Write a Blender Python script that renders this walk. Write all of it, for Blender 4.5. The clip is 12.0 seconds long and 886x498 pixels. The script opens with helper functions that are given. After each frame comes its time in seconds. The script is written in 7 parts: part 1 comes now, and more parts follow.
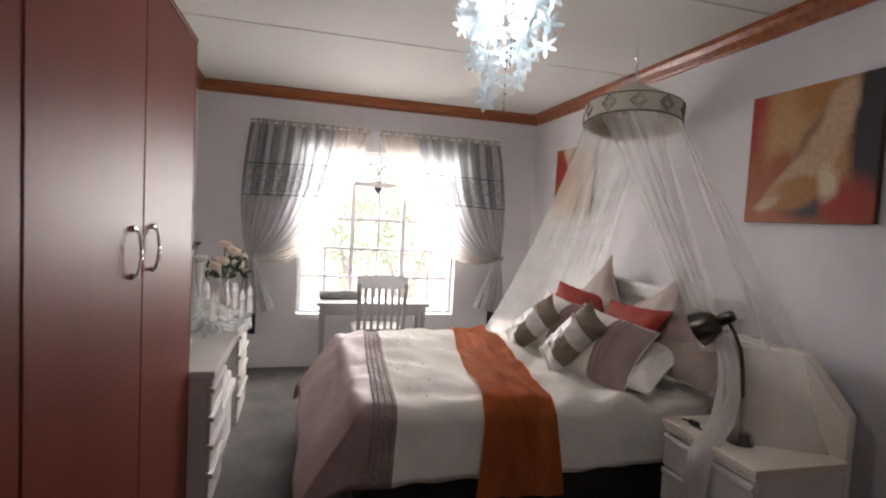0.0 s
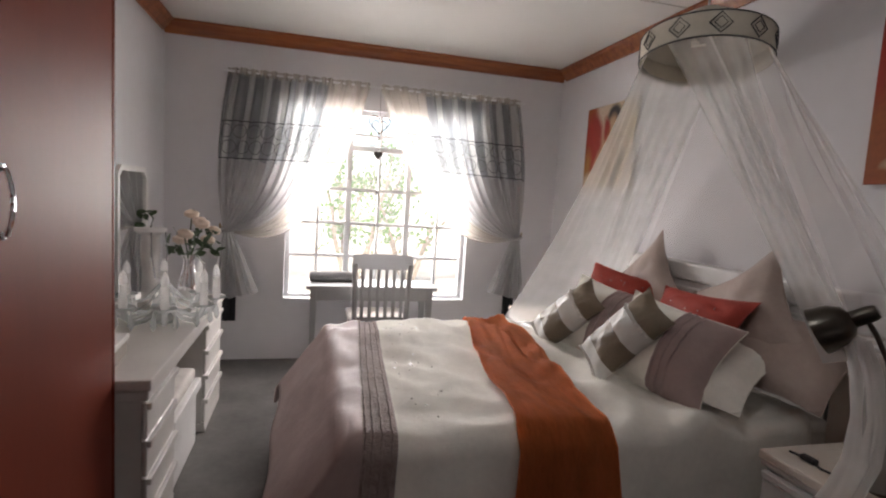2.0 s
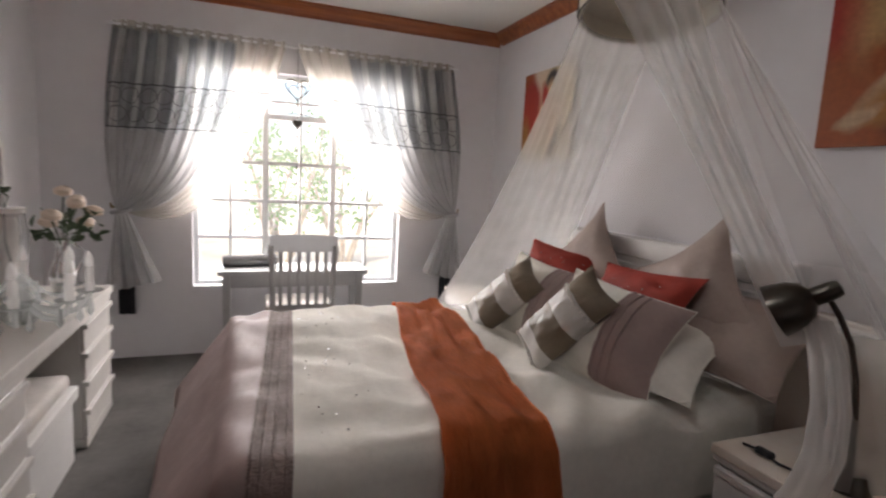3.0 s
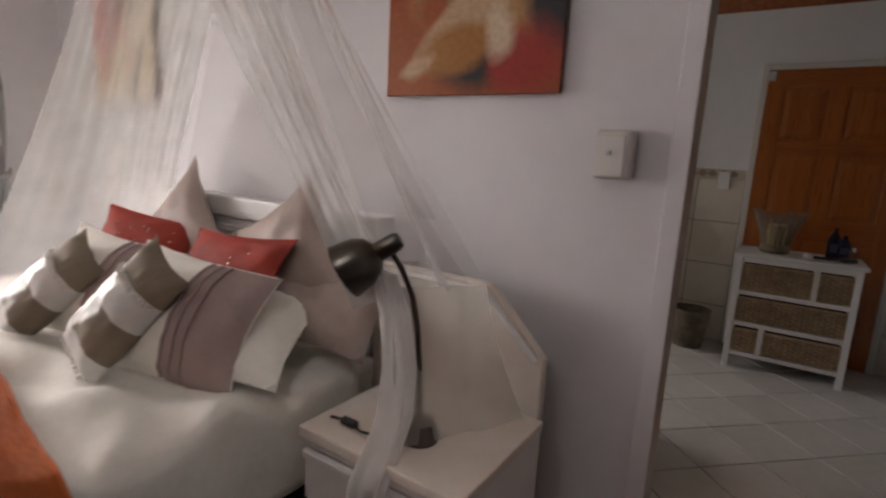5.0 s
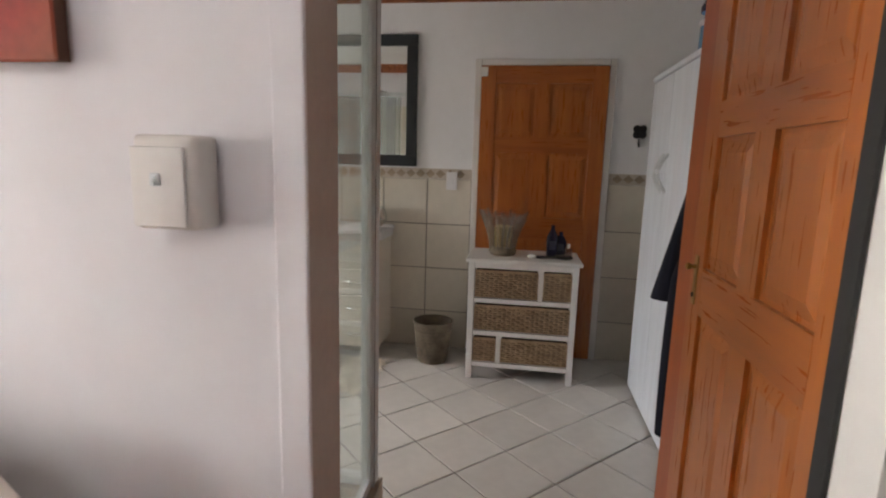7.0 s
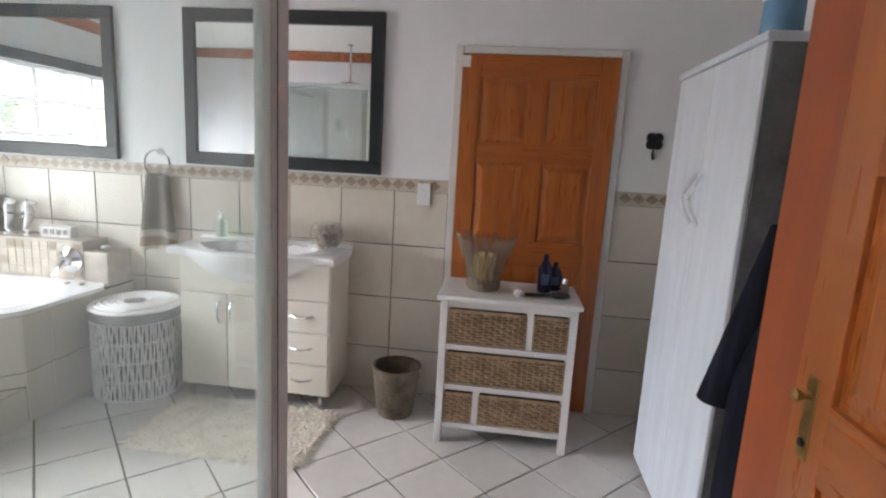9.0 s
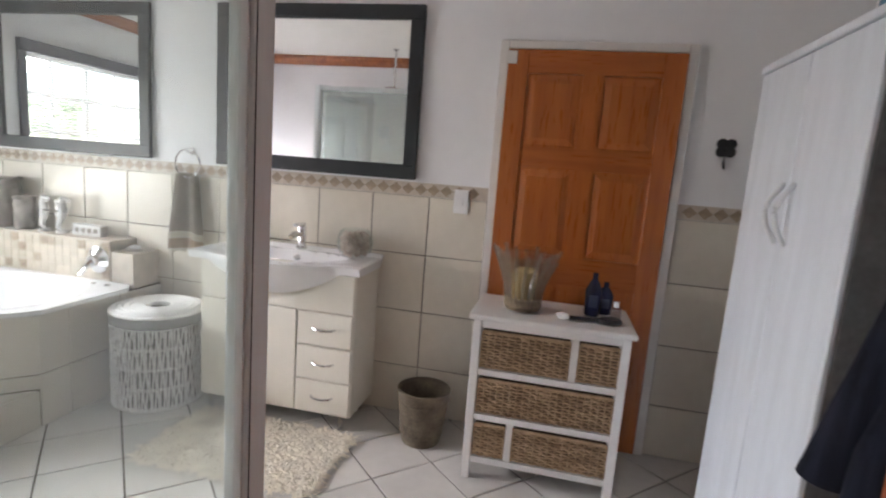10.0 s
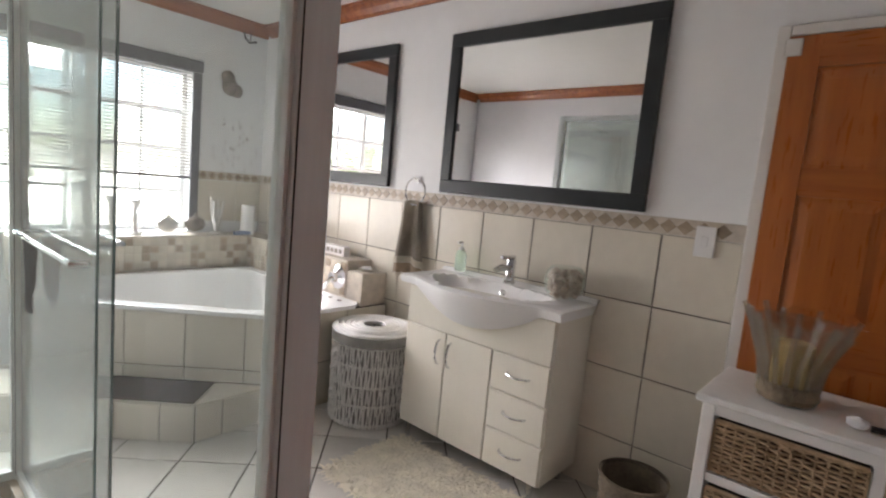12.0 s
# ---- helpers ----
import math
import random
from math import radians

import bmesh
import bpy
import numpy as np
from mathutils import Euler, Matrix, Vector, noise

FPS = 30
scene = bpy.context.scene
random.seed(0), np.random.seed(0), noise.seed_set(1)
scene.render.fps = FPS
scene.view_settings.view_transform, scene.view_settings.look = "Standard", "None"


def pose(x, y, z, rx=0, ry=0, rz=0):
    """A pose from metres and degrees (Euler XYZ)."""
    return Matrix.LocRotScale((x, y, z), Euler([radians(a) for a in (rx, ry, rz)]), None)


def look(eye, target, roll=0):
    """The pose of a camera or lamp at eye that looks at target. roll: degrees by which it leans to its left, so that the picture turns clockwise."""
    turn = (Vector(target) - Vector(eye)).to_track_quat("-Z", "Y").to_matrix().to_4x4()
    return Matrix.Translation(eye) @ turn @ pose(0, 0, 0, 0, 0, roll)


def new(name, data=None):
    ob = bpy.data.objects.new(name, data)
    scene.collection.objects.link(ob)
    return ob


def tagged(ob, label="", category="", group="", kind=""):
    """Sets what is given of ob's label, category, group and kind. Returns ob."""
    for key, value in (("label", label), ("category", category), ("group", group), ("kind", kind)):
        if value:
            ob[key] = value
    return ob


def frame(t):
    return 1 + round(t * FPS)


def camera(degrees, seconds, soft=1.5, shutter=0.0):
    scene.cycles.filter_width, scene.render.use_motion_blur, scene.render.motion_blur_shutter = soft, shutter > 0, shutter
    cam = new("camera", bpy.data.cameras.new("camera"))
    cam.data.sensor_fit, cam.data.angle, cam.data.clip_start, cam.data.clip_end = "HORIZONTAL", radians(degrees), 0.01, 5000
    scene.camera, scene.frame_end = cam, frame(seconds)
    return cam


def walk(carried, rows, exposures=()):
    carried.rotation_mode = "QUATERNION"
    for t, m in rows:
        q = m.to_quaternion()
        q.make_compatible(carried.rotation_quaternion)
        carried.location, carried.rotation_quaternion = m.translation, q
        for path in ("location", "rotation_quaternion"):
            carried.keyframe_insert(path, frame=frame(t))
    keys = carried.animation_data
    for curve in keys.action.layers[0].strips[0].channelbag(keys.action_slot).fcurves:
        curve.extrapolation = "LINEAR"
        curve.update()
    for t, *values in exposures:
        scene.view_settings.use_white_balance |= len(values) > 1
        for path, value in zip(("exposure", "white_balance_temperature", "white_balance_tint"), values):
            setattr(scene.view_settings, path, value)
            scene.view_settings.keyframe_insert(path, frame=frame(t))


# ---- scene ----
cam = camera(81.2, 12.0, soft=2.1, shutter=0.35)
EXPOSURES = [(0.0, 1.02, 7150, 21), (2.5, 0.70, 7150, 21), (4.3, 0.70, 7300, 22), (5.0, 1.20, 7350, 23), (6.0, 1.95, 7250, 22), (7.0, 2.46, 7250, 19), (9.0, 2.98, 6550, 20), (10.5, 2.92, 6850, 21), (11.3, 2.88, 6950, 20), (12.0, 2.55, 7000, 20)]
CHANDELIER_POWER = 4.5
PATH = [
    (0, (-0.029, 0.065, 1.475), (0.487, 1.994, 1.357), 3.1),
    (0.5, (0.024, 0.281, 1.471), (0.542, 2.209, 1.341), 3.3),
    (1, (0.047, 0.437, 1.44), (0.554, 2.366, 1.303), 3.3),
    (1.5, (0.048, 0.593, 1.407), (0.546, 2.523, 1.252), 3.4),
    (2, (0.096, 0.722, 1.383), (0.6, 2.649, 1.193), 3.5),
    (2.5, (0.173, 0.871, 1.371), (0.739, 2.776, 1.145), 3.4),
    (2.7, (0.219, 0.922, 1.364), (0.812, 2.817, 1.121), 3.2),
    (4.3, (0.51, 1.126, 1.34), (1.995, 2.424, 1.01), 3.5),
    (4.5, (0.575, 1.117, 1.346), (2.108, 2.354, 0.998), 3.6),
    (5, (0.734, 1.072, 1.347), (2.382, 2.147, 0.991), 3.2),
    (5.5, (0.916, 1.081, 1.369), (2.716, 1.879, 1.018), 2.6),
    (6, (1.107, 1.088, 1.379), (3.028, 1.529, 1.041), 1.7),
    (6.5, (1.345, 1.028, 1.4), (3.293, 1.331, 1.063), 1.5),
    (7, (1.523, 0.991, 1.416), (3.474, 1.276, 1.081), 1.6),
    (9, (2.231, 1.003, 1.493), (4.188, 1.23, 1.147), 3.2),
    (9.5, (2.366, 0.971, 1.473), (4.323, 1.229, 1.152), 4.3),
    (10, (2.5, 0.984, 1.449), (4.434, 1.391, 1.141), 4.4),
    (10.5, (2.608, 0.963, 1.448), (4.475, 1.622, 1.165), 4.7),
    (11, (2.727, 0.923, 1.434), (4.515, 1.785, 1.186), 4.9),
    (11.5, (2.833, 0.878, 1.422), (4.468, 2.004, 1.185), 5.5),
    (12, (2.931, 0.9, 1.4), (4.435, 2.197, 1.165), 5.3),
]
walk(cam, [(t, look(eye, target, roll)) for t, eye, target, roll in PATH], EXPOSURES)

# ---- light ----
world = bpy.data.worlds.new("daylight")
scene.world = world
world.use_nodes = True
_sky = world.node_tree.nodes.new("ShaderNodeTexSky")
_sky.sky_type, _sky.sun_disc = "NISHITA", False
_sky.sun_elevation, _sky.sun_rotation = radians(49), radians(203.6)
world.node_tree.links.new(_sky.outputs[0], world.node_tree.nodes["Background"].inputs[0])
world.node_tree.nodes["Background"].inputs[1].default_value = 0.15


def area_lamp(name, m, w, h, power, colour=(1, 1, 1)):
    data = bpy.data.lights.new(name, "AREA")
    data.shape, data.size, data.size_y, data.energy, data.color = "RECTANGLE", w, h, power, colour
    ob = new(name, data)
    ob.matrix_world = m
    return ob


_sun = new("sun", bpy.data.lights.new("sun", "SUN"))
_sun.data.energy, _sun.data.angle, _sun.data.color = 4.5, radians(0.6), (1, 0.95, 0.88)
_sun.matrix_world = look((0, 0, 10), (3.5, 8.0, 0))
area_lamp("bedroom_window_light", pose(0.67, 5.85, 1.80, -62, 0, 0), 2.2, 1.9, 150, (0.95, 0.98, 1))
area_lamp("bathroom_sky_light", look((3.65, 7.8, 3.15), (3.80, 2.4, 1.15)), 3.4, 1.8, 148, (0.97, 0.99, 1))
area_lamp("bathroom_window_light", pose(3.45, 5.36, 1.06, -90, 0, 0), 1.4, 0.30, 5, (0.97, 0.99, 1))

# ---- materials ----
def material(name, colour, rough=0.6, metal=0.0, vary=0.08, scale=6.0, bump=0.0, bump_scale=60.0, spec=0.5, second=None, stretch=(1, 1, 1)):
    """A surface with two scales of variation and a fine relief."""
    m = bpy.data.materials.new(name)
    m.use_nodes = True
    nt = m.node_tree
    n, l = nt.nodes, nt.links
    b = n["Principled BSDF"]
    b.inputs["Roughness"].default_value, b.inputs["Metallic"].default_value = rough, metal
    b.inputs["Specular IOR Level"].default_value = spec
    co = n.new("ShaderNodeTexCoord")
    mp = n.new("ShaderNodeMapping")
    mp.inputs["Scale"].default_value = stretch
    l.new(co.outputs["Object"], mp.inputs[0])
    big, fine = n.new("ShaderNodeTexNoise"), n.new("ShaderNodeTexNoise")
    big.inputs["Scale"].default_value, fine.inputs["Scale"].default_value = scale, scale * 9
    big.inputs["Detail"].default_value, fine.inputs["Detail"].default_value = 4, 3
    l.new(mp.outputs[0], big.inputs[0]), l.new(mp.outputs[0], fine.inputs[0])
    mixn = n.new("ShaderNodeMath")
    mixn.operation = "MULTIPLY_ADD"
    mixn.inputs[1].default_value = 0.35
    l.new(fine.outputs[0], mixn.inputs[0]), l.new(big.outputs[0], mixn.inputs[2])
    ramp = n.new("ShaderNodeValToRGB")
    two = second or tuple(c * (1 - 2 * vary) for c in colour)
    one = tuple(min(1, c * (1 + vary)) for c in colour) if not second else colour
    ramp.color_ramp.elements[0].position, ramp.color_ramp.elements[1].position = 0.42, 0.92
    ramp.color_ramp.elements[0].color, ramp.color_ramp.elements[1].color = (*two, 1), (*one, 1)
    l.new(mixn.outputs[0], ramp.inputs[0]), l.new(ramp.outputs[0], b.inputs["Base Color"])
    if bump:
        nz, bp = n.new("ShaderNodeTexNoise"), n.new("ShaderNodeBump")
        nz.inputs["Scale"].default_value, nz.inputs["Detail"].default_value = bump_scale, 3
        bp.inputs["Strength"].default_value, bp.inputs["Distance"].default_value = bump, 0.01
        l.new(mp.outputs[0], nz.inputs[0]), l.new(nz.outputs[0], bp.inputs["Height"]), l.new(bp.outputs[0], b.inputs["Normal"])
    return m


def glass(name, tint=(0.95, 1, 0.98), haze=0.0, shine=0.035):
    """Clear pane: mostly passes light straight on, mirrors a little by Fresnel."""
    m = bpy.data.materials.new(name)
    m.use_nodes = True
    n, l = m.node_tree.nodes, m.node_tree.links
    n.remove(n["Principled BSDF"])
    clear, gloss, mix = n.new("ShaderNodeBsdfTransparent"), n.new("ShaderNodeBsdfGlossy"), n.new("ShaderNodeMixShader")
    clear.inputs[0].default_value = (*tint, 1)
    gloss.inputs["Roughness"].default_value = 0.02
    lw, pw, ma = n.new("ShaderNodeLayerWeight"), n.new("ShaderNodeMath"), n.new("ShaderNodeMath")
    pw.operation, ma.operation = "POWER", "MULTIPLY_ADD"
    pw.inputs[1].default_value, ma.inputs[1].default_value, ma.inputs[2].default_value = 4.0, 0.6, shine
    l.new(lw.outputs["Facing"], pw.inputs[0]), l.new(pw.outputs[0], ma.inputs[0]), l.new(ma.outputs[0], mix.inputs[0])
    l.new(clear.outputs[0], mix.inputs[1]), l.new(gloss.outputs[0], mix.inputs[2])
    out = mix
    if haze:
        dif, mix2 = n.new("ShaderNodeBsdfTranslucent"), n.new("ShaderNodeMixShader")
        dif.inputs[0].default_value = (0.85, 0.88, 0.88, 1)
        mix2.inputs[0].default_value = haze
        l.new(mix.outputs[0], mix2.inputs[1]), l.new(dif.outputs[0], mix2.inputs[2])
        out = mix2
    l.new(out.outputs[0], n["Material Output"].inputs[0])
    return m


def sheer(name, colour, cover=0.4, rough=0.9, weave=900.0):
    """Thin woven cloth: part see-through, part lit from both sides."""
    m = bpy.data.materials.new(name)
    m.use_nodes = True
    n, l = m.node_tree.nodes, m.node_tree.links
    n.remove(n["Principled BSDF"])
    dif, tra, clear = n.new("ShaderNodeBsdfDiffuse"), n.new("ShaderNodeBsdfTranslucent"), n.new("ShaderNodeBsdfTransparent")
    a, b = n.new("ShaderNodeMixShader"), n.new("ShaderNodeMixShader")
    dif.inputs[0].default_value = tra.inputs[0].default_value = (*colour, 1)
    a.inputs[0].default_value = 0.5
    co, nz, mr = n.new("ShaderNodeTexCoord"), n.new("ShaderNodeTexNoise"), n.new("ShaderNodeMapRange")
    nz.inputs["Scale"].default_value, nz.inputs["Detail"].default_value = 7, 5
    l.new(co.outputs["Object"], nz.inputs[0]), l.new(nz.outputs[0], mr.inputs[0])
    mr.inputs[3].default_value, mr.inputs[4].default_value = cover * 0.8, min(1, cover * 1.2)
    l.new(dif.outputs[0], a.inputs[1]), l.new(tra.outputs[0], a.inputs[2])
    l.new(mr.outputs[0], b.inputs[0]), l.new(clear.outputs[0], b.inputs[1]), l.new(a.outputs[0], b.inputs[2])
    l.new(b.outputs[0], n["Material Output"].inputs[0])
    return m


def glow(name, colour, power):
    m = bpy.data.materials.new(name)
    m.use_nodes = True
    n, l = m.node_tree.nodes, m.node_tree.links
    b = n["Principled BSDF"]
    b.inputs["Base Color"].default_value = (*colour, 1)
    b.inputs["Emission Color"].default_value = (*colour, 1)
    b.inputs["Emission Strength"].default_value = power
    return m


def wood(name, light, dark, rough=0.35, along="z", scale=1.0, coat=0.3):
    """Varnished timber with drawn-out grain along one axis."""
    m = bpy.data.materials.new(name)
    m.use_nodes = True
    n, l = m.node_tree.nodes, m.node_tree.links
    b = n["Principled BSDF"]
    b.inputs["Coat Weight"].default_value, b.inputs["Coat Roughness"].default_value = coat, 0.25
    co, mp = n.new("ShaderNodeTexCoord"), n.new("ShaderNodeMapping")
    mp.inputs["Scale"].default_value = {"x": (1, 14, 14), "y": (14, 1, 14), "z": (14, 14, 1)}[along]
    info = n.new("ShaderNodeObjectInfo")
    add = n.new("ShaderNodeVectorMath")
    add.operation = "ADD"
    l.new(co.outputs["Object"], add.inputs[0]), l.new(info.outputs["Random"], add.inputs[1]), l.new(add.outputs[0], mp.inputs[0])
    a, c = n.new("ShaderNodeTexNoise"), n.new("ShaderNodeTexNoise")
    a.inputs["Scale"].default_value, a.inputs["Detail"].default_value, a.inputs["Distortion"].default_value = 1.6 * scale, 2, 0.3
    c.inputs["Scale"].default_value, c.inputs["Detail"].default_value = 6 * scale, 2
    l.new(mp.outputs[0], a.inputs[0]), l.new(mp.outputs[0], c.inputs[0])
    ma = n.new("ShaderNodeMath")
    ma.operation = "MULTIPLY_ADD"
    ma.inputs[1].default_value = 0.4
    l.new(c.outputs[0], ma.inputs[0]), l.new(a.outputs[0], ma.inputs[2])
    r = n.new("ShaderNodeValToRGB")
    r.color_ramp.elements[0].position, r.color_ramp.elements[1].position = 0.45, 0.95
    r.color_ramp.elements[0].color, r.color_ramp.elements[1].color = (*dark, 1), (*light, 1)
    l.new(ma.outputs[0], r.inputs[0]), l.new(r.outputs[0], b.inputs["Base Color"])
    rr = n.new("ShaderNodeMapRange")
    rr.inputs[3].default_value, rr.inputs[4].default_value = rough * 0.8, rough * 1.3
    l.new(c.outputs[0], rr.inputs[0]), l.new(rr.outputs[0], b.inputs["Roughness"])
    bp = n.new("ShaderNodeBump")
    bp.inputs["Strength"].default_value, bp.inputs["Distance"].default_value = 0.03, 0.002
    l.new(c.outputs[0], bp.inputs["Height"]), l.new(bp.outputs[0], b.inputs["Normal"])
    return m


WALL = material("white_wall_paint", (0.76, 0.75, 0.77), 0.7, vary=0.035, scale=1.1, bump=0.05, bump_scale=30)
BATH_WALL = material("bathroom_wall_paint", (0.84, 0.85, 0.86), 0.6, vary=0.03, scale=1.3, bump=0.05, bump_scale=40)
CEIL = material("ceiling_paint", (0.80, 0.79, 0.76), 0.8, vary=0.02, scale=1.0, bump=0.05)
CARPET = material("grey_carpet", (0.20, 0.19, 0.18), 0.95, vary=0.15, scale=3, bump=0.9, bump_scale=420, spec=0.1)
CORNICE = wood("varnished_cornice", (0.42, 0.13, 0.035), (0.20, 0.045, 0.012), 0.3, "x")
CORNICE_Y = wood("varnished_cornice_side", (0.42, 0.13, 0.035), (0.20, 0.045, 0.012), 0.3, "y")
DOOR_WOOD = wood("varnished_pine", (0.47, 0.140, 0.028), (0.37, 0.098, 0.019), 0.28, "z", 1.0)
CHERRY = material("cherry_veneer", (0.19, 0.036, 0.019), 0.44, vary=0.05, scale=2.0, spec=0.11, stretch=(3, 3, 0.5))
CHERRY_EDGE = material("dark_cherry_edge", (0.045, 0.012, 0.008), 0.5)
RED_PANEL = material("plain_red_board", (0.36, 0.080, 0.022), 0.4, vary=0.08, scale=3, stretch=(4, 4, 0.5))
# desk and chair: same surface as WHITE_PAINT at about half its value
GREY_PAINT = material("mid_grey_furniture", (0.37, 0.37, 0.37), 0.45, vary=0.05, scale=4, bump=0.06, bump_scale=50)
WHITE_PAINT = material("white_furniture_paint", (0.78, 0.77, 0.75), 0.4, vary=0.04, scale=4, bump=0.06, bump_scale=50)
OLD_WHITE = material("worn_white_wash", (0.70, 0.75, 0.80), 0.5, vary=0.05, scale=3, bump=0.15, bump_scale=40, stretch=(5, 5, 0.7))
GREY_SIDE = material("dark_grey_board", (0.16, 0.17, 0.17), 0.6, vary=0.25, scale=5)
CERAMIC = material("white_ceramic", (0.86, 0.86, 0.86), 0.08, vary=0.01)
CHROME = material("chrome", (0.75, 0.75, 0.76), 0.12, 1.0, vary=0.02)
BRASS = material("aged_brass", (0.40, 0.26, 0.09), 0.3, 1.0, vary=0.1)
BRONZE = material("dark_bronze", (0.11, 0.10, 0.085), 0.28, 1.0, vary=0.12)
ALU = material("grey_aluminium", (0.66, 0.70, 0.71), 0.5, 0.0, vary=0.05, scale=2, stretch=(6, 6, 0.4))
DARK_GAP = material("dark_rubber_seal", (0.02, 0.02, 0.02), 0.6)
BLACK_FRAME = material("black_stained_frame", (0.018, 0.022, 0.026), 0.35, vary=0.15, scale=8)
WINDOW_WHITE = material("white_window_enamel", (0.78, 0.79, 0.80), 0.35, vary=0.02)
# small haze share paints a white glow over the bright outdoor view
PANE = glass("window_glass", (0.97, 1, 0.99), 0.02)
SHOWER_GLASS = glass("shower_glass", (0.93, 0.97, 0.955), 0.05)
# translucent haze whitens these panes, painting scattered light onto the glass
SHOWER_HAZE = glass("whitish_shower_glass", (0.93, 0.955, 0.95), 0.22, 0.10)
GLASS_EDGE = material("green_glass_edge", (0.03, 0.07, 0.06), 0.15)
GROUT = material("grey_grout", (0.11, 0.095, 0.08), 0.9, vary=0.1)
TILE = material("cream_glazed_tile", (0.67, 0.62, 0.53), 0.30, vary=0.05, scale=2.2, bump=0.02, bump_scale=14)
FLOOR_TILE = material("pale_floor_tile", (0.66, 0.64, 0.60), 0.2, vary=0.06, scale=2.0, bump=0.03, bump_scale=14)
MIRROR = material("silvered_mirror", (0.88, 0.89, 0.89), 0.01, 1.0, vary=0.005)

# ---- helpers for meshes ----


def part(name, bm, mat, parent=None, label="", smooth=False, m=None):
    """Links a bmesh as one mesh object, under a thing if one is given."""
    me = bpy.data.meshes.new(name)
    bmesh.ops.recalc_face_normals(bm, faces=bm.faces[:])
    bm.to_mesh(me)
    bm.free()
    for mt in (mat if isinstance(mat, (list, tuple)) else [mat]):
        me.materials.append(mt)
    if smooth:
        for f in me.polygons:
            f.use_smooth = True
        me.set_sharp_from_angle(angle=radians(40))
    ob = new(name, me)
    if m is not None:
        ob.matrix_basis = m
    if parent is not None:
        ob.parent = parent
    if label:
        ob["label"] = label
    return ob


def thing(name, m, label, category, group=""):
    ob = new(name)
    ob.matrix_basis = m if isinstance(m, Matrix) else pose(*m)
    ob.empty_display_size = 0.05
    return tagged(ob, label, category, group)


def box(x0, x1, y0, y1, z0, z1, bevel=0.0, bm=None, seg=1):
    own = bmesh.new()
    bmesh.ops.create_cube(own, size=1)
    for v in own.verts:
        v.co = Vector((x0 + (x1 - x0) * (v.co.x + 0.5), y0 + (y1 - y0) * (v.co.y + 0.5), z0 + (z1 - z0) * (v.co.z + 0.5)))
    if bevel:
        bmesh.ops.bevel(own, geom=own.edges[:], offset=bevel, segments=seg, affect="EDGES", profile=0.6)
    return merge(bm, own)


def merge(bm, own, m=None):
    if m is not None:
        bmesh.ops.transform(own, matrix=m, verts=own.verts[:])
    if bm is None:
        return own
    me = bpy.data.meshes.new("tmp")
    own.to_mesh(me)
    own.free()
    bm.from_mesh(me)
    bpy.data.meshes.remove(me)
    return bm


def lathe(profile, seg=24, bm=None, m=None, cap=True):
    """Turned shape from (radius, z) pairs, bottom first."""
    own = bmesh.new()
    rings = [[own.verts.new((r * math.cos(2 * math.pi * k / seg), r * math.sin(2 * math.pi * k / seg), z)) for k in range(seg)] for r, z in profile]
    for a, b in zip(rings, rings[1:]):
        for k in range(seg):
            own.faces.new((a[k], a[(k + 1) % seg], b[(k + 1) % seg], b[k]))
    if cap:
        own.faces.new(rings[0][::-1]), own.faces.new(rings[-1])
    return merge(bm, own, m)


def tube(points, r, seg=8, bm=None, taper=1.0):
    """A round bar along a line of points."""
    own = bmesh.new()
    pts = [Vector(p) for p in points]
    rings = []
    for i, p in enumerate(pts):
        d = (pts[min(i + 1, len(pts) - 1)] - pts[max(i - 1, 0)]).normalized()
        q = d.to_track_quat("Z", "Y")
        rr = r * (1 + (taper - 1) * i / max(1, len(pts) - 1))
        rings.append([own.verts.new(p + q @ Vector((rr * math.cos(2 * math.pi * k / seg), rr * math.sin(2 * math.pi * k / seg), 0))) for k in range(seg)])
    for a, b in zip(rings, rings[1:]):
        for k in range(seg):
            own.faces.new((a[k], a[(k + 1) % seg], b[(k + 1) % seg], b[k]))
    own.faces.new(rings[0][::-1]), own.faces.new(rings[-1])
    return merge(bm, own)


def prism(outline, z0, z1, bm=None, m=None, bevel=0.0):
    """An outline in x, y drawn up from z0 to z1."""
    own = bmesh.new()
    low = [own.verts.new((x, y, z0)) for x, y in outline]
    top = [own.verts.new((x, y, z1)) for x, y in outline]
    k = len(low)
    for i in range(k):
        own.faces.new((low[i], low[(i + 1) % k], top[(i + 1) % k], top[i]))
    own.faces.new(low[::-1]), own.faces.new(top)
    if bevel:
        bmesh.ops.bevel(own, geom=own.edges[:], offset=bevel, segments=1, affect="EDGES")
    return merge(bm, own, m)


def sweep(profile, x0, x1, m):
    """A moulding: a closed profile (y, z) drawn along x."""
    own = bmesh.new()
    a = [own.verts.new((x0, y, z)) for y, z in profile]
    b = [own.verts.new((x1, y, z)) for y, z in profile]
    k = len(a)
    for i in range(k):
        own.faces.new((a[i], a[(i + 1) % k], b[(i + 1) % k], b[i]))
    own.faces.new(a[::-1]), own.faces.new(b)
    return merge(None, own, m) if m is None else merge(bmesh.new(), own, m)


def sheet(fn, nu, nv, thick=0.0):
    """A surface fn(u, v) on a grid, given a thickness when asked."""
    bm = bmesh.new()
    g = [[bm.verts.new(fn(i / nu, j / nv)) for j in range(nv + 1)] for i in range(nu + 1)]
    for i in range(nu):
        for j in range(nv):
            bm.faces.new((g[i][j], g[i + 1][j], g[i + 1][j + 1], g[i][j + 1]))
    if thick:
        bmesh.ops.solidify(bm, geom=bm.faces[:], thickness=thick)
    return bm


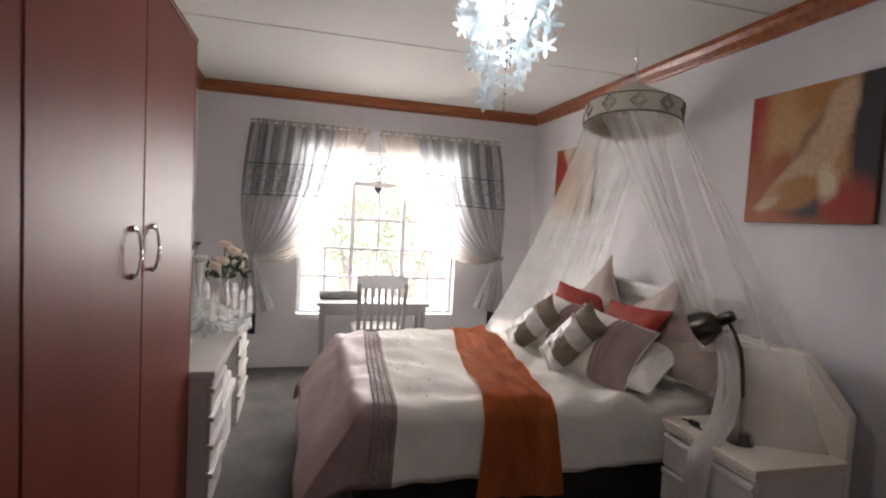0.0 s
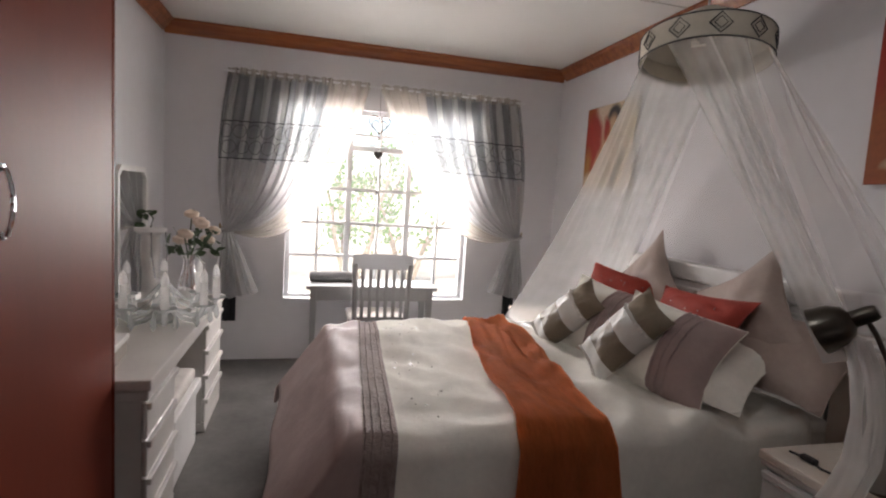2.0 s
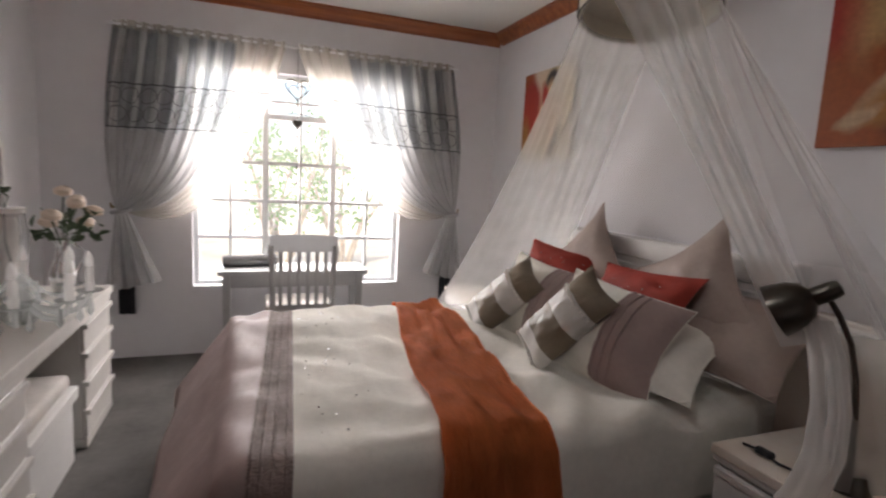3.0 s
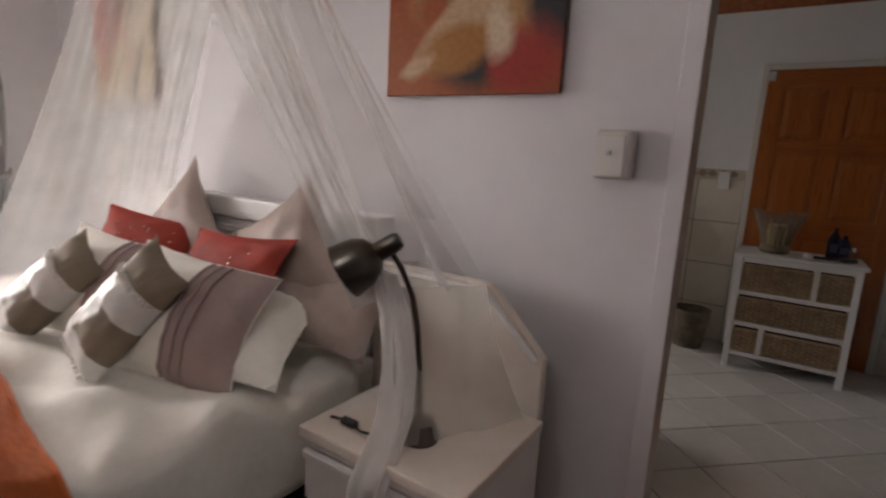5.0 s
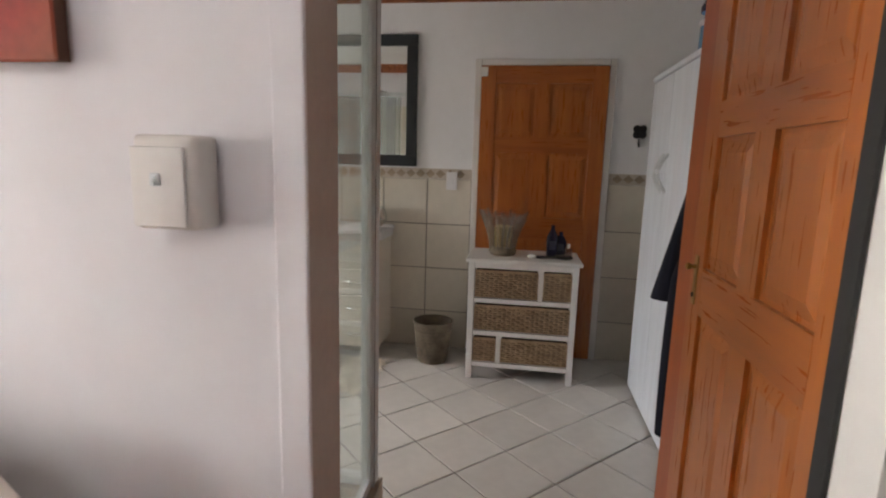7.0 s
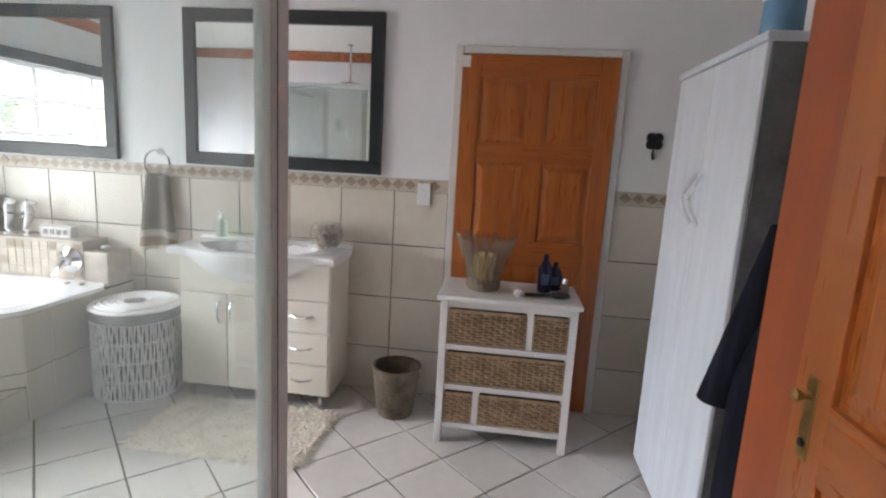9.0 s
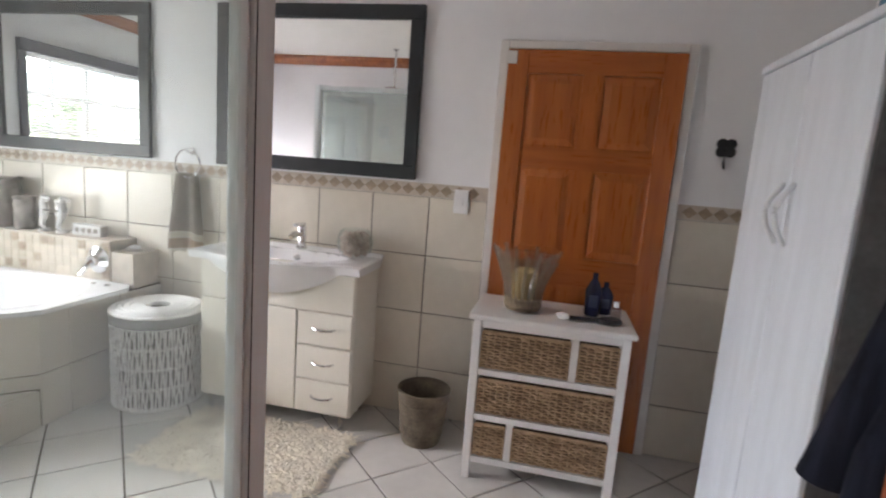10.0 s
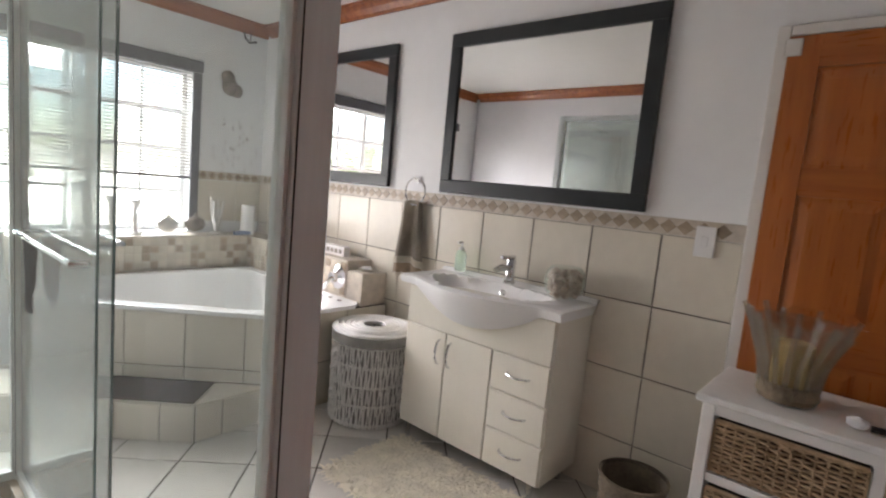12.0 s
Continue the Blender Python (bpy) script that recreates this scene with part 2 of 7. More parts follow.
def setting(name, bm, mat, label, category, smooth=False):
    return tagged(part(name, bm, mat, smooth=smooth), label, category, kind="structure")


def wall_holes(axis, at, thick, a0, a1, z0, z1, holes):
    """A wall across x or y at one place, with rectangular openings (a0, a1, z0, z1) right through."""
    xs = sorted({a0, a1, *[h[0] for h in holes], *[h[1] for h in holes]})
    zs = sorted({z0, z1, *[h[2] for h in holes], *[h[3] for h in holes]})
    bm = bmesh.new()
    solid = lambda i, j: 0 <= i < len(xs) - 1 and 0 <= j < len(zs) - 1 and not any(h[0] <= (xs[i] + xs[i + 1]) / 2 <= h[1] and h[2] <= (zs[j] + zs[j + 1]) / 2 <= h[3] for h in holes)
    P = lambda a, d, z: (at + d, a, z) if axis == "x" else (a, at + d, z)
    def quad(*c):
        bm.faces.new([bm.verts.new(p) for p in c])
    for i in range(len(xs) - 1):
        for j in range(len(zs) - 1):
            if not solid(i, j):
                continue
            p, q, r, s = xs[i], xs[i + 1], zs[j], zs[j + 1]
            for d in (0, thick):
                quad(P(p, d, r), P(q, d, r), P(q, d, s), P(p, d, s))
            for di, dj, c in ((-1, 0, ((p, r), (p, s))), (1, 0, ((q, r), (q, s))), (0, -1, ((p, r), (q, r))), (0, 1, ((p, s), (q, s)))):
                if not solid(i + di, j + dj):
                    (u1, w1), (u2, w2) = c
                    quad(P(u1, 0, w1), P(u2, 0, w2), P(u2, thick, w2), P(u1, thick, w1))
    bmesh.ops.remove_doubles(bm, verts=bm.verts[:], dist=1e-5)
    return bm


# ---- structure ----
BX0, BX1, BY0, BY1, BZ = -0.98, 2.245, -1.6, 5.06, 2.575
CX0, CX1, CY0, CY1, CZ = 2.36, 5.31, -0.32, 5.13, 2.60
setting("floor_bedroom", box(BX0 - 0.3, 2.30, BY0 - 0.3, BY1 + 0.26, -0.1, 0), CARPET, "grey short-pile carpet covering the bedroom floor", "carpet")
FLOOR_BASE = setting("floor_bathroom", box(2.30, CX1 + 0.1, CY0 - 0.1, CY1 + 0.2, -0.1, -0.006), GROUT, "pale ceramic floor tiles laid on the diagonal with grey joints", "tiled floor")
setting("wall_west", box(BX0 - 0.2, BX0, BY0 - 0.2, BY1 + 0.24, 0, BZ + 0.1), WALL, "white painted bedroom wall behind wardrobe and dresser", "wall")
# unseen wall, added to close the room behind the start of the walk
setting("wall_south", box(BX0, BX1, BY0 - 0.2, BY0, 0, BZ + 0.1), WALL, "unseen white wall added to close the bedroom's south end", "wall")
setting("wall_north_bedroom", wall_holes("y", BY1, 0.24, BX0, BX1 + 0.055, 0, BZ + 0.1, [(-0.09, 1.437, 0.50, 2.07)]), WALL, "white painted wall with a deep window recess", "wall")
setting("wall_partition", wall_holes("x", BX1, CX0 - BX1, BY0 - 0.2, BY1, 0, CZ + 0.1, [(0.47, 1.32, 0, 2.08)]), WALL, "white painted partition between bedroom and bathroom", "wall")
setting("wall_north_bathroom", wall_holes("y", CY1, 0.24, CX0 - 0.05, CX1 + 0.2, 0, CZ + 0.1, [(2.75, 4.70, 0.87, 2.12)]), BATH_WALL, "white painted bathroom wall above cream tiles", "wall")
setting("wall_east", wall_holes("x", CX1, 0.2, CY0 - 0.2, CY1, 0, CZ + 0.1, []), BATH_WALL, "white painted bathroom wall above cream tiles", "wall")
setting("wall_south_bathroom", box(CX0, CX1, CY0 - 0.2, CY0, 0, CZ + 0.1), BATH_WALL, "white painted bathroom end wall", "wall")
setting("ceiling_bedroom", box(BX0 - 0.2, 2.3, BY0 - 0.2, BY1 + 0.24, BZ, BZ + 0.08), CEIL, "off-white bedroom ceiling boards", "ceiling")
setting("ceiling_bathroom", box(2.3, CX1 + 0.2, CY0 - 0.2, CY1 + 0.24, CZ, CZ + 0.08), CEIL, "off-white bathroom ceiling", "ceiling")
# mouldings
COR = [(0, 0), (0, -0.095), (-0.014, -0.095), (-0.02, -0.078), (-0.045, -0.05), (-0.058, -0.022), (-0.072, -0.016), (-0.072, 0)]


def cornice(name, a0, a1, m, mat):
    return setting(name, sweep(COR, a0, a1, m), mat, "varnished reddish-brown wooden cornice along the ceiling", "cornice")


cornice("cornice_north", BX0, BX1, pose(0, BY1, BZ), CORNICE)
cornice("cornice_east", -BY1 + 0.073, -BY0, pose(BX1, 0, BZ, 0, 0, -90), CORNICE)
cornice("cornice_west", BY0, BY1 - 0.073, pose(BX0, 0, BZ, 0, 0, 90), CORNICE)
cornice("cornice_bath_north", CX0, CX1, pose(0, CY1, CZ), CORNICE)
cornice("cornice_bath_east", -CY1 + 0.073, -CY0, pose(CX1, 0, CZ, 0, 0, -90), CORNICE)
cornice("cornice_bath_west", CY0, CY1 - 0.073, pose(CX0, 0, CZ, 0, 0, 90), CORNICE)
_b = bmesh.new()
for _y in (3.41, 2.21, 1.01, -0.19):
    box(BX0 + 0.07, BX1 - 0.07, _y - 0.004, _y + 0.004, BZ - 0.003, BZ + 0.002, bm=_b)
setting("ceiling_cover_strips", _b, material("ceiling_joint", (0.50, 0.48, 0.45), 0.8), "thin joint lines between ceiling boards", "ceiling joint")

# ---- windows ----


def window(name, x0, x1, z0, z1, y, mull, trans, label):
    w = tagged(part(name, box(x0, x1, y - 0.02, y + 0.02, z0, z0 + 0.035), WINDOW_WHITE), label, "window", kind="structure")
    for a, b in ((x0, x0 + 0.035), (x1 - 0.035, x1)):
        part("window_frame", box(a, b, y - 0.02, y + 0.02, z0 + 0.035, z1 - 0.035), WINDOW_WHITE, w)
    part("window_frame", box(x0, x1, y - 0.02, y + 0.02, z1 - 0.035, z1), WINDOW_WHITE, w)
    for a, h in mull:
        part("mullion", box(a - h, a + h, y - 0.016, y + 0.016, z0 + 0.035, z1 - 0.035), WINDOW_WHITE, w)
    xs = [x0 + 0.035, *[a for a, h in mull], x1 - 0.035]
    for z, h in trans:
        part("glazing_bar", box(x0 + 0.035, x1 - 0.035, y - 0.012, y + 0.012, z - h, z + h), WINDOW_WHITE, w)
    zs = [z0 + 0.03, *[z for z, h in trans], z1 - 0.03]
    for a, b in zip(xs, xs[1:]):
        for c, d in zip(zs, zs[1:]):
            p = part("pane", box(a, b, y + 0.002, y + 0.005, c, d), PANE, w)
            p.visible_shadow = False
    return w


_w = window("window_1", -0.09, 1.437, 0.50, 2.07, BY1 + 0.10, [(0.16, 0.01), (0.405, 0.022), (0.657, 0.01), (0.908, 0.022), (1.18, 0.01)],
            [(0.86, 0.012), (1.135, 0.012), (1.42, 0.012), (1.765, 0.022), (1.875, 0.01)], "white steel cottage-pane window with sun-bright glass")
part("window_sill", box(-0.09, 1.437, BY1 + 0.001, BY1 + 0.08, 0.497, 0.506), WINDOW_WHITE, _w)
window("window_2", 2.75, 4.70, 0.87, 2.12, CY1 + 0.12, [(3.08, 0.01), (3.40, 0.02), (3.73, 0.01), (4.05, 0.02), (4.38, 0.01)],
       [(1.18, 0.012), (1.50, 0.012), (1.80, 0.02)], "white steel bathroom window behind a slatted blind")

# blind
BLIND_W = material("pale_blind_slat", (0.60, 0.57, 0.55), 0.5, vary=0.04)
BLIND_D = material("dark_slate_valance", (0.13, 0.13, 0.15), 0.6, vary=0.1)
_bl = thing("venetian_blind", (0, 0, 0), "white slatted venetian blind half lowered under a dark valance", "blind")
part("headrail", box(2.70, 4.76, CY1 - 0.055, CY1 - 0.004, 2.10, 2.19, 0.004), BLIND_D, _bl, "dark slate valance")
part("side_trim", box(4.695, 4.76, CY1 - 0.03, CY1 - 0.004, 0.90, 2.10, 0.004), BLIND_D, _bl, "dark side trim")
_s = box(2.74, 4.69, -0.012, 0.012, -0.001, 0.001)
bmesh.ops.rotate(_s, cent=(0, 0, 0), matrix=Matrix.Rotation(radians(30), 3, "X"), verts=_s.verts[:])
_first = part("slat", _s, BLIND_W, _bl, m=pose(0, CY1 - 0.018, 2.085))
for k in range(1, 33):
    _o = new("slat", _first.data)
    _o.parent, _o.matrix_basis = _bl, pose(0, CY1 - 0.018, 2.085 - 0.0238 * k)
part("bottom_rail", box(2.74, 4.69, CY1 - 0.032, CY1 - 0.006, 1.285, 1.305, 0.003), BLIND_D, _bl)
for _x in (3.1, 3.73, 4.36):
    part("ladder_cord", tube([(_x, CY1 - 0.032, 1.29), (_x, CY1 - 0.032, 2.1)], 0.0015, 5), BLIND_W, _bl)

# ---- outside ----
EARTH = material("sunlit_pale_ground", (0.52, 0.46, 0.38), 0.95, vary=0.15, scale=0.8)
setting("ground", box(-300, 300, -300, 300, -0.2, -0.12), EARTH, "pale sun-bleached ground outside the house", "ground")
setting("garden_wall", box(-14, 16, 15.0, 15.2, -0.12, 1.5), material("whitewashed_wall", (0.75, 0.73, 0.69), 0.9), "whitewashed garden wall beyond the window", "garden wall")
LEAF = sheer("green_leaf", (0.12, 0.24, 0.06), 1.0)
BARK = material("pale_bark", (0.30, 0.24, 0.18), 0.9, vary=0.2, scale=8)


def tree(x, y, height, spread, seed, leaves):
    rnd = random.Random(seed)
    t = thing("tree", (x, y, -0.12), "small multi-stemmed garden tree with light green leaves", "tree", "garden trees")
    tb = bmesh.new()
    tips = []
    for k in range(5):
        a = k * 1.26 + rnd.random()
        p = [Vector((0.05 * math.cos(a), 0.05 * math.sin(a), 0))]
        d = Vector((math.cos(a) * 0.28, math.sin(a) * 0.28, 1))
        for i in range(5):
            d += Vector((rnd.uniform(-0.25, 0.25), rnd.uniform(-0.25, 0.25), 0))
            p.append(p[-1] + d.normalized() * height * 0.17)
        tube(p, 0.045, 7, tb, 0.3)
        tips.append(p[-1])
        for q in p[2:]:
            for _ in range(3):
                e = q + Vector((rnd.uniform(-1, 1), rnd.uniform(-1, 1), rnd.uniform(0.1, 0.9))) * spread * 0.45
                tube([q, (q + e) / 2 + Vector((0, 0, 0.05)), e], 0.014, 5, tb, 0.4)
                tips.append(e)
    part("trunk", tb, BARK, t, smooth=True)
    verts, faces = [], []
    for _ in range(leaves):
        c = rnd.choice(tips) + Vector((rnd.gauss(0, 0.22), rnd.gauss(0, 0.22), rnd.gauss(0, 0.2))) * spread
        q = Euler((rnd.uniform(0, 6.3), rnd.uniform(0, 6.3), rnd.uniform(0, 6.3))).to_matrix()
        s = rnd.uniform(0.03, 0.06)
        i = len(verts)
        verts += [c + q @ Vector(v) * s for v in ((-1, 0, 0), (0, -0.5, 0.1), (1, 0, 0), (0, 0.5, 0.1))]
        faces.append((i, i + 1, i + 2, i + 3))
    me = bpy.data.meshes.new("crown")
    me.from_pydata(verts, [], faces)
    me.materials.append(LEAF)
    c = new("crown", me)
    c.parent = t
    return t


tree(0.70, 8.6, 2.5, 0.55, 3, 1300)
tree(1.75, 9.3, 2.2, 0.5, 5, 500)

# ---- doors ----


def panel_door(name, m, w, h, label, thick=0.04, panels=None, mat=DOOR_WOOD, inset=0.011):
    """Framed door: stiles, rails and raised panels, local x across, z up, faces to -y and +y."""
    d = thing(name, m, label, "door")
    st = 0.105
    rails = panels or [(0.0, 0.20), (0.98, 0.14), (1.49, 0.095), (h - 0.12, 0.12)]
    mid = w / 2
    part("stile", box(0, st, -thick / 2, thick / 2, 0, h, 0.002), mat, d)
    part("stile", box(w - st, w, -thick / 2, thick / 2, 0, h, 0.002), mat, d)
    for z, t in rails:
        part("rail", box(st, w - st, -thick / 2, thick / 2, z, z + t), RAIL_WOOD, d)
    for (z, t), (z2, _) in zip(rails, rails[1:]):
        part("muntin", box(mid - 0.05, mid + 0.05, -thick / 2, thick / 2, z + t, z2), mat, d)
        for a, b in ((st, mid - 0.05), (mid + 0.05, w - st)):
            bm = box(a, b, -thick / 2 + inset, thick / 2 - inset, z + t, z2)
            for s in (-1, 1):
                own = bmesh.new()
                c = [(a + 0.012, z + t + 0.012), (b - 0.012, z + t + 0.012), (b - 0.012, z2 - 0.012), (a + 0.012, z2 - 0.012)]
                e = [(a + 0.045, z + t + 0.045), (b - 0.045, z + t + 0.045), (b - 0.045, z2 - 0.045), (a + 0.045, z2 - 0.045)]
                y1, y2 = s * (thick / 2 - inset), s * (thick / 2 - 0.003)
                lo, hi = [own.verts.new((p, y1, q)) for p, q in c], [own.verts.new((p, y2, q)) for p, q in e]
                for i in range(4):
                    own.faces.new((lo[i], lo[(i + 1) % 4], hi[(i + 1) % 4], hi[i]))
                own.faces.new(hi)
                merge(bm, own)
            part("panel", bm, mat, d)
    return d


RAIL_WOOD = wood("varnished_pine_rail", (0.44, 0.128, 0.026), (0.34, 0.088, 0.018), 0.28, "x", 1.0)
FRAME_WHITE = material("white_door_frame", (0.74, 0.72, 0.69), 0.5, vary=0.04, scale=3)

# bathroom doorway: frame, open leaf
_f = tagged(part("door_frame_1", box(BX1 + 0.001, CX0 + 0.012, 1.298, 1.319, 0, 2.08), material("grey_beige_frame", (0.42, 0.36, 0.31), 0.5)),
            "painted steel door frame round the bathroom doorway", "door frame", kind="structure")
part("jamb", box(BX1 - 0.012, CX0 + 0.012, 0.471, 0.497, 0, 2.08), FRAME_WHITE, _f)
part("head", box(BX1 - 0.012, CX0 + 0.012, 0.471, 1.319, 2.058, 2.079), FRAME_WHITE, _f)
part("architrave", box(BX1 - 0.012, BX1 - 0.001, 1.296, 1.347, 0, 2.10, 0.004, seg=2), WALL, _f)
part("architrave", box(BX1 - 0.014, BX1 - 0.001, 0.40, 0.468, 0, 2.10, 0.003), FRAME_WHITE, _f)
part("seal", box(CX0 - 0.03, CX0 + 0.006, 0.499, 0.507, 0, 2.05), DARK_GAP, _f)
_d = panel_door("panelled_door", pose(2.375, 0.452, 0.012, 0, 0, -1.0), 0.812, 2.032, "varnished orange pine six-panel door standing open", inset=0.012)
_l = part("lock_plate", box(0.742, 0.772, 0.0205, 0.0235, 1.00, 1.15, 0.001), BRASS, _d, "worn brass lock plate")
part("door_knob", lathe([(0.007, 0), (0.005, 0.010), (0.010, 0.018), (0.011, 0.025), (0.005, 0.030)], 16, m=pose(0.757, 0.0235, 1.115, -90)), BRASS, _l, smooth=True)
part("keyhole", lathe([(0.007, 0), (0.007, 0.004)], 10, m=pose(0.757, 0.024, 1.03, -90)), DARK_GAP, _l)

# closed door in the far wall
_f = tagged(part("door_frame_2", box(CX1 - 0.03, CX1 - 0.001, 1.30, 1.345, 0, 2.125, 0.004), FRAME_WHITE), "narrow white frame round the closed pine door", "door frame", kind="structure")
part("jamb", box(CX1 - 0.03, CX1 - 0.001, 0.39, 0.436, 0, 2.125, 0.004), FRAME_WHITE, _f)
part("head", box(CX1 - 0.03, CX1 - 0.001, 0.437, 1.299, 2.082, 2.125, 0.004), FRAME_WHITE, _f)
panel_door("panelled_door", pose(CX1 - 0.023, 1.300, 0.006, 0, 0, -90), 0.863, 2.072, "varnished orange pine six-panel door standing closed", panels=[(0.0, 0.21), (0.88, 0.15), (1.484, 0.106), (1.955, 0.117)])
tagged(part("door_closer_bracket", box(CX1 - 0.048, CX1 - 0.031, 1.255, 1.312, 2.005, 2.07, 0.004), FRAME_WHITE), "small white bracket at the top of the door frame", "bracket")

# ---- bathroom furniture ----
BASKET = material("woven_seagrass", (0.52, 0.37, 0.23), 0.85, vary=0.35, scale=18, bump=0.5, bump_scale=120, second=(0.24, 0.155, 0.085))
# very dark brown, paints the shade in the gaps of the weave
BASKET_SHADE = material("basket_gap_shade", (0.08, 0.05, 0.03), 0.95, vary=0.2)


def weave(parent, x0, x1, z0, z1, y, rows, cols, r):
    """Basket front: strands that pass over and under the uprights."""
    for k in range(rows):
        z = z0 + (k + 0.5) * (z1 - z0) / rows
        pts = [(x0 + (x1 - x0) * i / (cols * 2), y + r * 0.9 * math.cos(math.pi * (i * 0.5 + k)), z + random.uniform(-0.0015, 0.0015)) for i in range(cols * 2 + 1)]
        part("strand", tube(pts, r * random.uniform(0.85, 1.1), 5), BASKET, parent)
    for i in range(cols + 1):
        x = x0 + (x1 - x0) * i / cols
        part("stake", tube([(x, y, z0), (x, y, z1)], r * 0.8, 5), BASKET, parent)


def basket_drawer(parent, x0, x1, z0, z1):
    # solid core behind the strands, darkened so the gaps look shaded
    b = part("basket", box(x0, x1, 0.012, 0.34, z0, z1 - 0.012), BASKET_SHADE, parent, "woven seagrass basket drawer")
    weave(b, x0, x1, z0, z1 - 0.012, 0.008, max(5, int((z1 - z0) / 0.0150)), max(4, int((x1 - x0) / 0.030)), 0.0058)
    part("rim", tube([(x0, 0.01, z1 - 0.012), (x1, 0.01, z1 - 0.012)], 0.008, 6), BASKET, b)
    part("pull_ring", tube([((x0 + x1) / 2 + 0.018 * math.cos(a * 0.63), -0.004, z1 - 0.04 + 0.02 * math.sin(a * 0.63)) for a in range(11)], 0.0035, 5), BASKET, b)
    return b


_c = thing("basket_chest", pose(4.765, 1.300, 0, 0, 0, -90), "white painted chest with five woven seagrass basket drawers", "chest")
CW, CD, CH = 0.706, 0.42, 0.810
part("top", box(-0.012, CW + 0.012, -0.02, CD, CH - 0.024, CH, 0.005), WHITE_PAINT, _c)
for _x in (0.008, CW - 0.046):
    for _y in (0, CD - 0.05):
        part("leg", box(_x, _x + 0.038, _y, _y + 0.038, 0, CH - 0.024, 0.003), WHITE_PAINT, _c)
for _z in (0.085, 0.30, 0.52):
    part("rail", box(0.047, CW - 0.047, 0.004, 0.03, _z, _z + 0.03, 0.002), WHITE_PAINT, _c)
part("apron", box(0.047, CW - 0.047, 0.004, 0.03, CH - 0.062, CH - 0.024), WHITE_PAINT, _c)
part("divider", box(0.452, 0.482, 0.006, 0.03, 0.551, CH - 0.063), WHITE_PAINT, _c)
part("divider", box(0.20, 0.230, 0.006, 0.03, 0.116, 0.299), WHITE_PAINT, _c)
for _x in (0.01, CW - 0.03):
    part("side_panel", box(_x, _x + 0.015, 0.04, CD - 0.055, 0.09, CH - 0.03), WHITE_PAINT, _c)
part("back_panel", box(0.03, CW - 0.03, CD - 0.02, CD - 0.012, 0.09, CH - 0.03), WHITE_PAINT, _c)
basket_drawer(_c, 0.053, 0.446, 0.556, 0.742), basket_drawer(_c, 0.488, 0.655, 0.556, 0.742)
basket_drawer(_c, 0.053, 0.655, 0.336, 0.512), basket_drawer(_c, 0.053, 0.195, 0.122, 0.29), basket_drawer(_c, 0.236, 0.655, 0.122, 0.29)

# things on the chest
CANDLE = material("yellow_wax", (0.74, 0.63, 0.36), 0.5)
SMOKE = glass("smoky_glass", (0.86, 0.82, 0.74), 0.06)
TWIG = material("dry_twig", (0.28, 0.22, 0.15), 0.9, vary=0.3, scale=10)
SHARD = glass("rough_glass", (0.84, 0.80, 0.72), 0.14, 0.08)
_v = thing("candle_holder", pose(4.95, 1.09, CH) @ Matrix.Scale(1.25, 4), "flared rough glass holder with a thick yellow candle", "candle holder")
part("glass", lathe([(0.055, 0), (0.062, 0.015), (0.058, 0.05), (0.075, 0.14), (0.115, 0.215), (0.111, 0.215), (0.07, 0.14), (0.052, 0.05), (0.05, 0.02)], 28, cap=False), SMOKE, _v, smooth=True)
part("candle", lathe([(0.046, 0.018), (0.046, 0.15), (0.038, 0.158), (0.008, 0.152)], 20), CANDLE, _v, smooth=True)
for k in range(18):
    a = k * 0.349
    _b = bmesh.new()
    rr, zz = 0.125 + random.uniform(-0.012, 0.008), 0.19 + random.uniform(0, 0.05)
    tube([(0.062 * math.cos(a), 0.062 * math.sin(a), 0.01), (0.075 * math.cos(a), 0.075 * math.sin(a), 0.10), (rr * math.cos(a + 0.1), rr * math.sin(a + 0.1), zz)], 0.0065, 6, _b, 1.2)
    part("glass_shard", _b, SHARD, _v, smooth=True)
part("pebble_base", lathe([(0.066, 0.004), (0.074, 0.02), (0.068, 0.045), (0.058, 0.05)], 20, cap=False), TWIG, _v)
BLUE = material("dark_blue_plastic", (0.010, 0.014, 0.055), 0.25)
WHITEP = material("white_plastic", (0.8, 0.8, 0.8), 0.3, vary=0.02)
for _y, _x, _h in ((0.765, 4.99, 0.21), (0.705, 5.05, 0.16)):
    _v = thing("lotion_bottle", (_x, _y, CH), "dark blue plastic lotion bottle with a blue cap", "bottle", "bottles on the chest")
    _m = Matrix.Diagonal((0.72, 1.15, 1, 1))
    part("body", lathe([(0.026, 0), (0.032, 0.01), (0.034, _h * 0.6), (0.018, _h * 0.8), (0.012, _h * 0.84)], 20, m=_m), BLUE, _v, smooth=True)
    part("cap", lathe([(0.013, _h * 0.84), (0.014, _h * 0.98), (0.010, _h)], 14), BLUE, _v, smooth=True)
    part("printed_label", box(-0.0255, -0.0245, -0.02, 0.02, _h * 0.22, _h * 0.5), material("pale_blue_print", (0.05, 0.07, 0.14), 0.4), _v)
_v = thing("scent_bottle", (4.93, 0.665, CH), "small clear glass scent bottle with silver cap", "bottle")
part("body", box(-0.018, 0.018, -0.024, 0.024, 0, 0.07, 0.006, seg=2), glass("bottle_glass", (0.85, 0.8, 0.8), 0.2), _v)
part("cap", lathe([(0.014, 0.07), (0.014, 0.10)], 12), CHROME, _v)
BRISTLE = material("black_plastic", (0.012, 0.012, 0.014), 0.4)
_v = thing("hair_brush", pose(4.86, 0.76, CH + 0.004, 0, 0, 97), "black oval hairbrush lying on the chest top", "hairbrush")
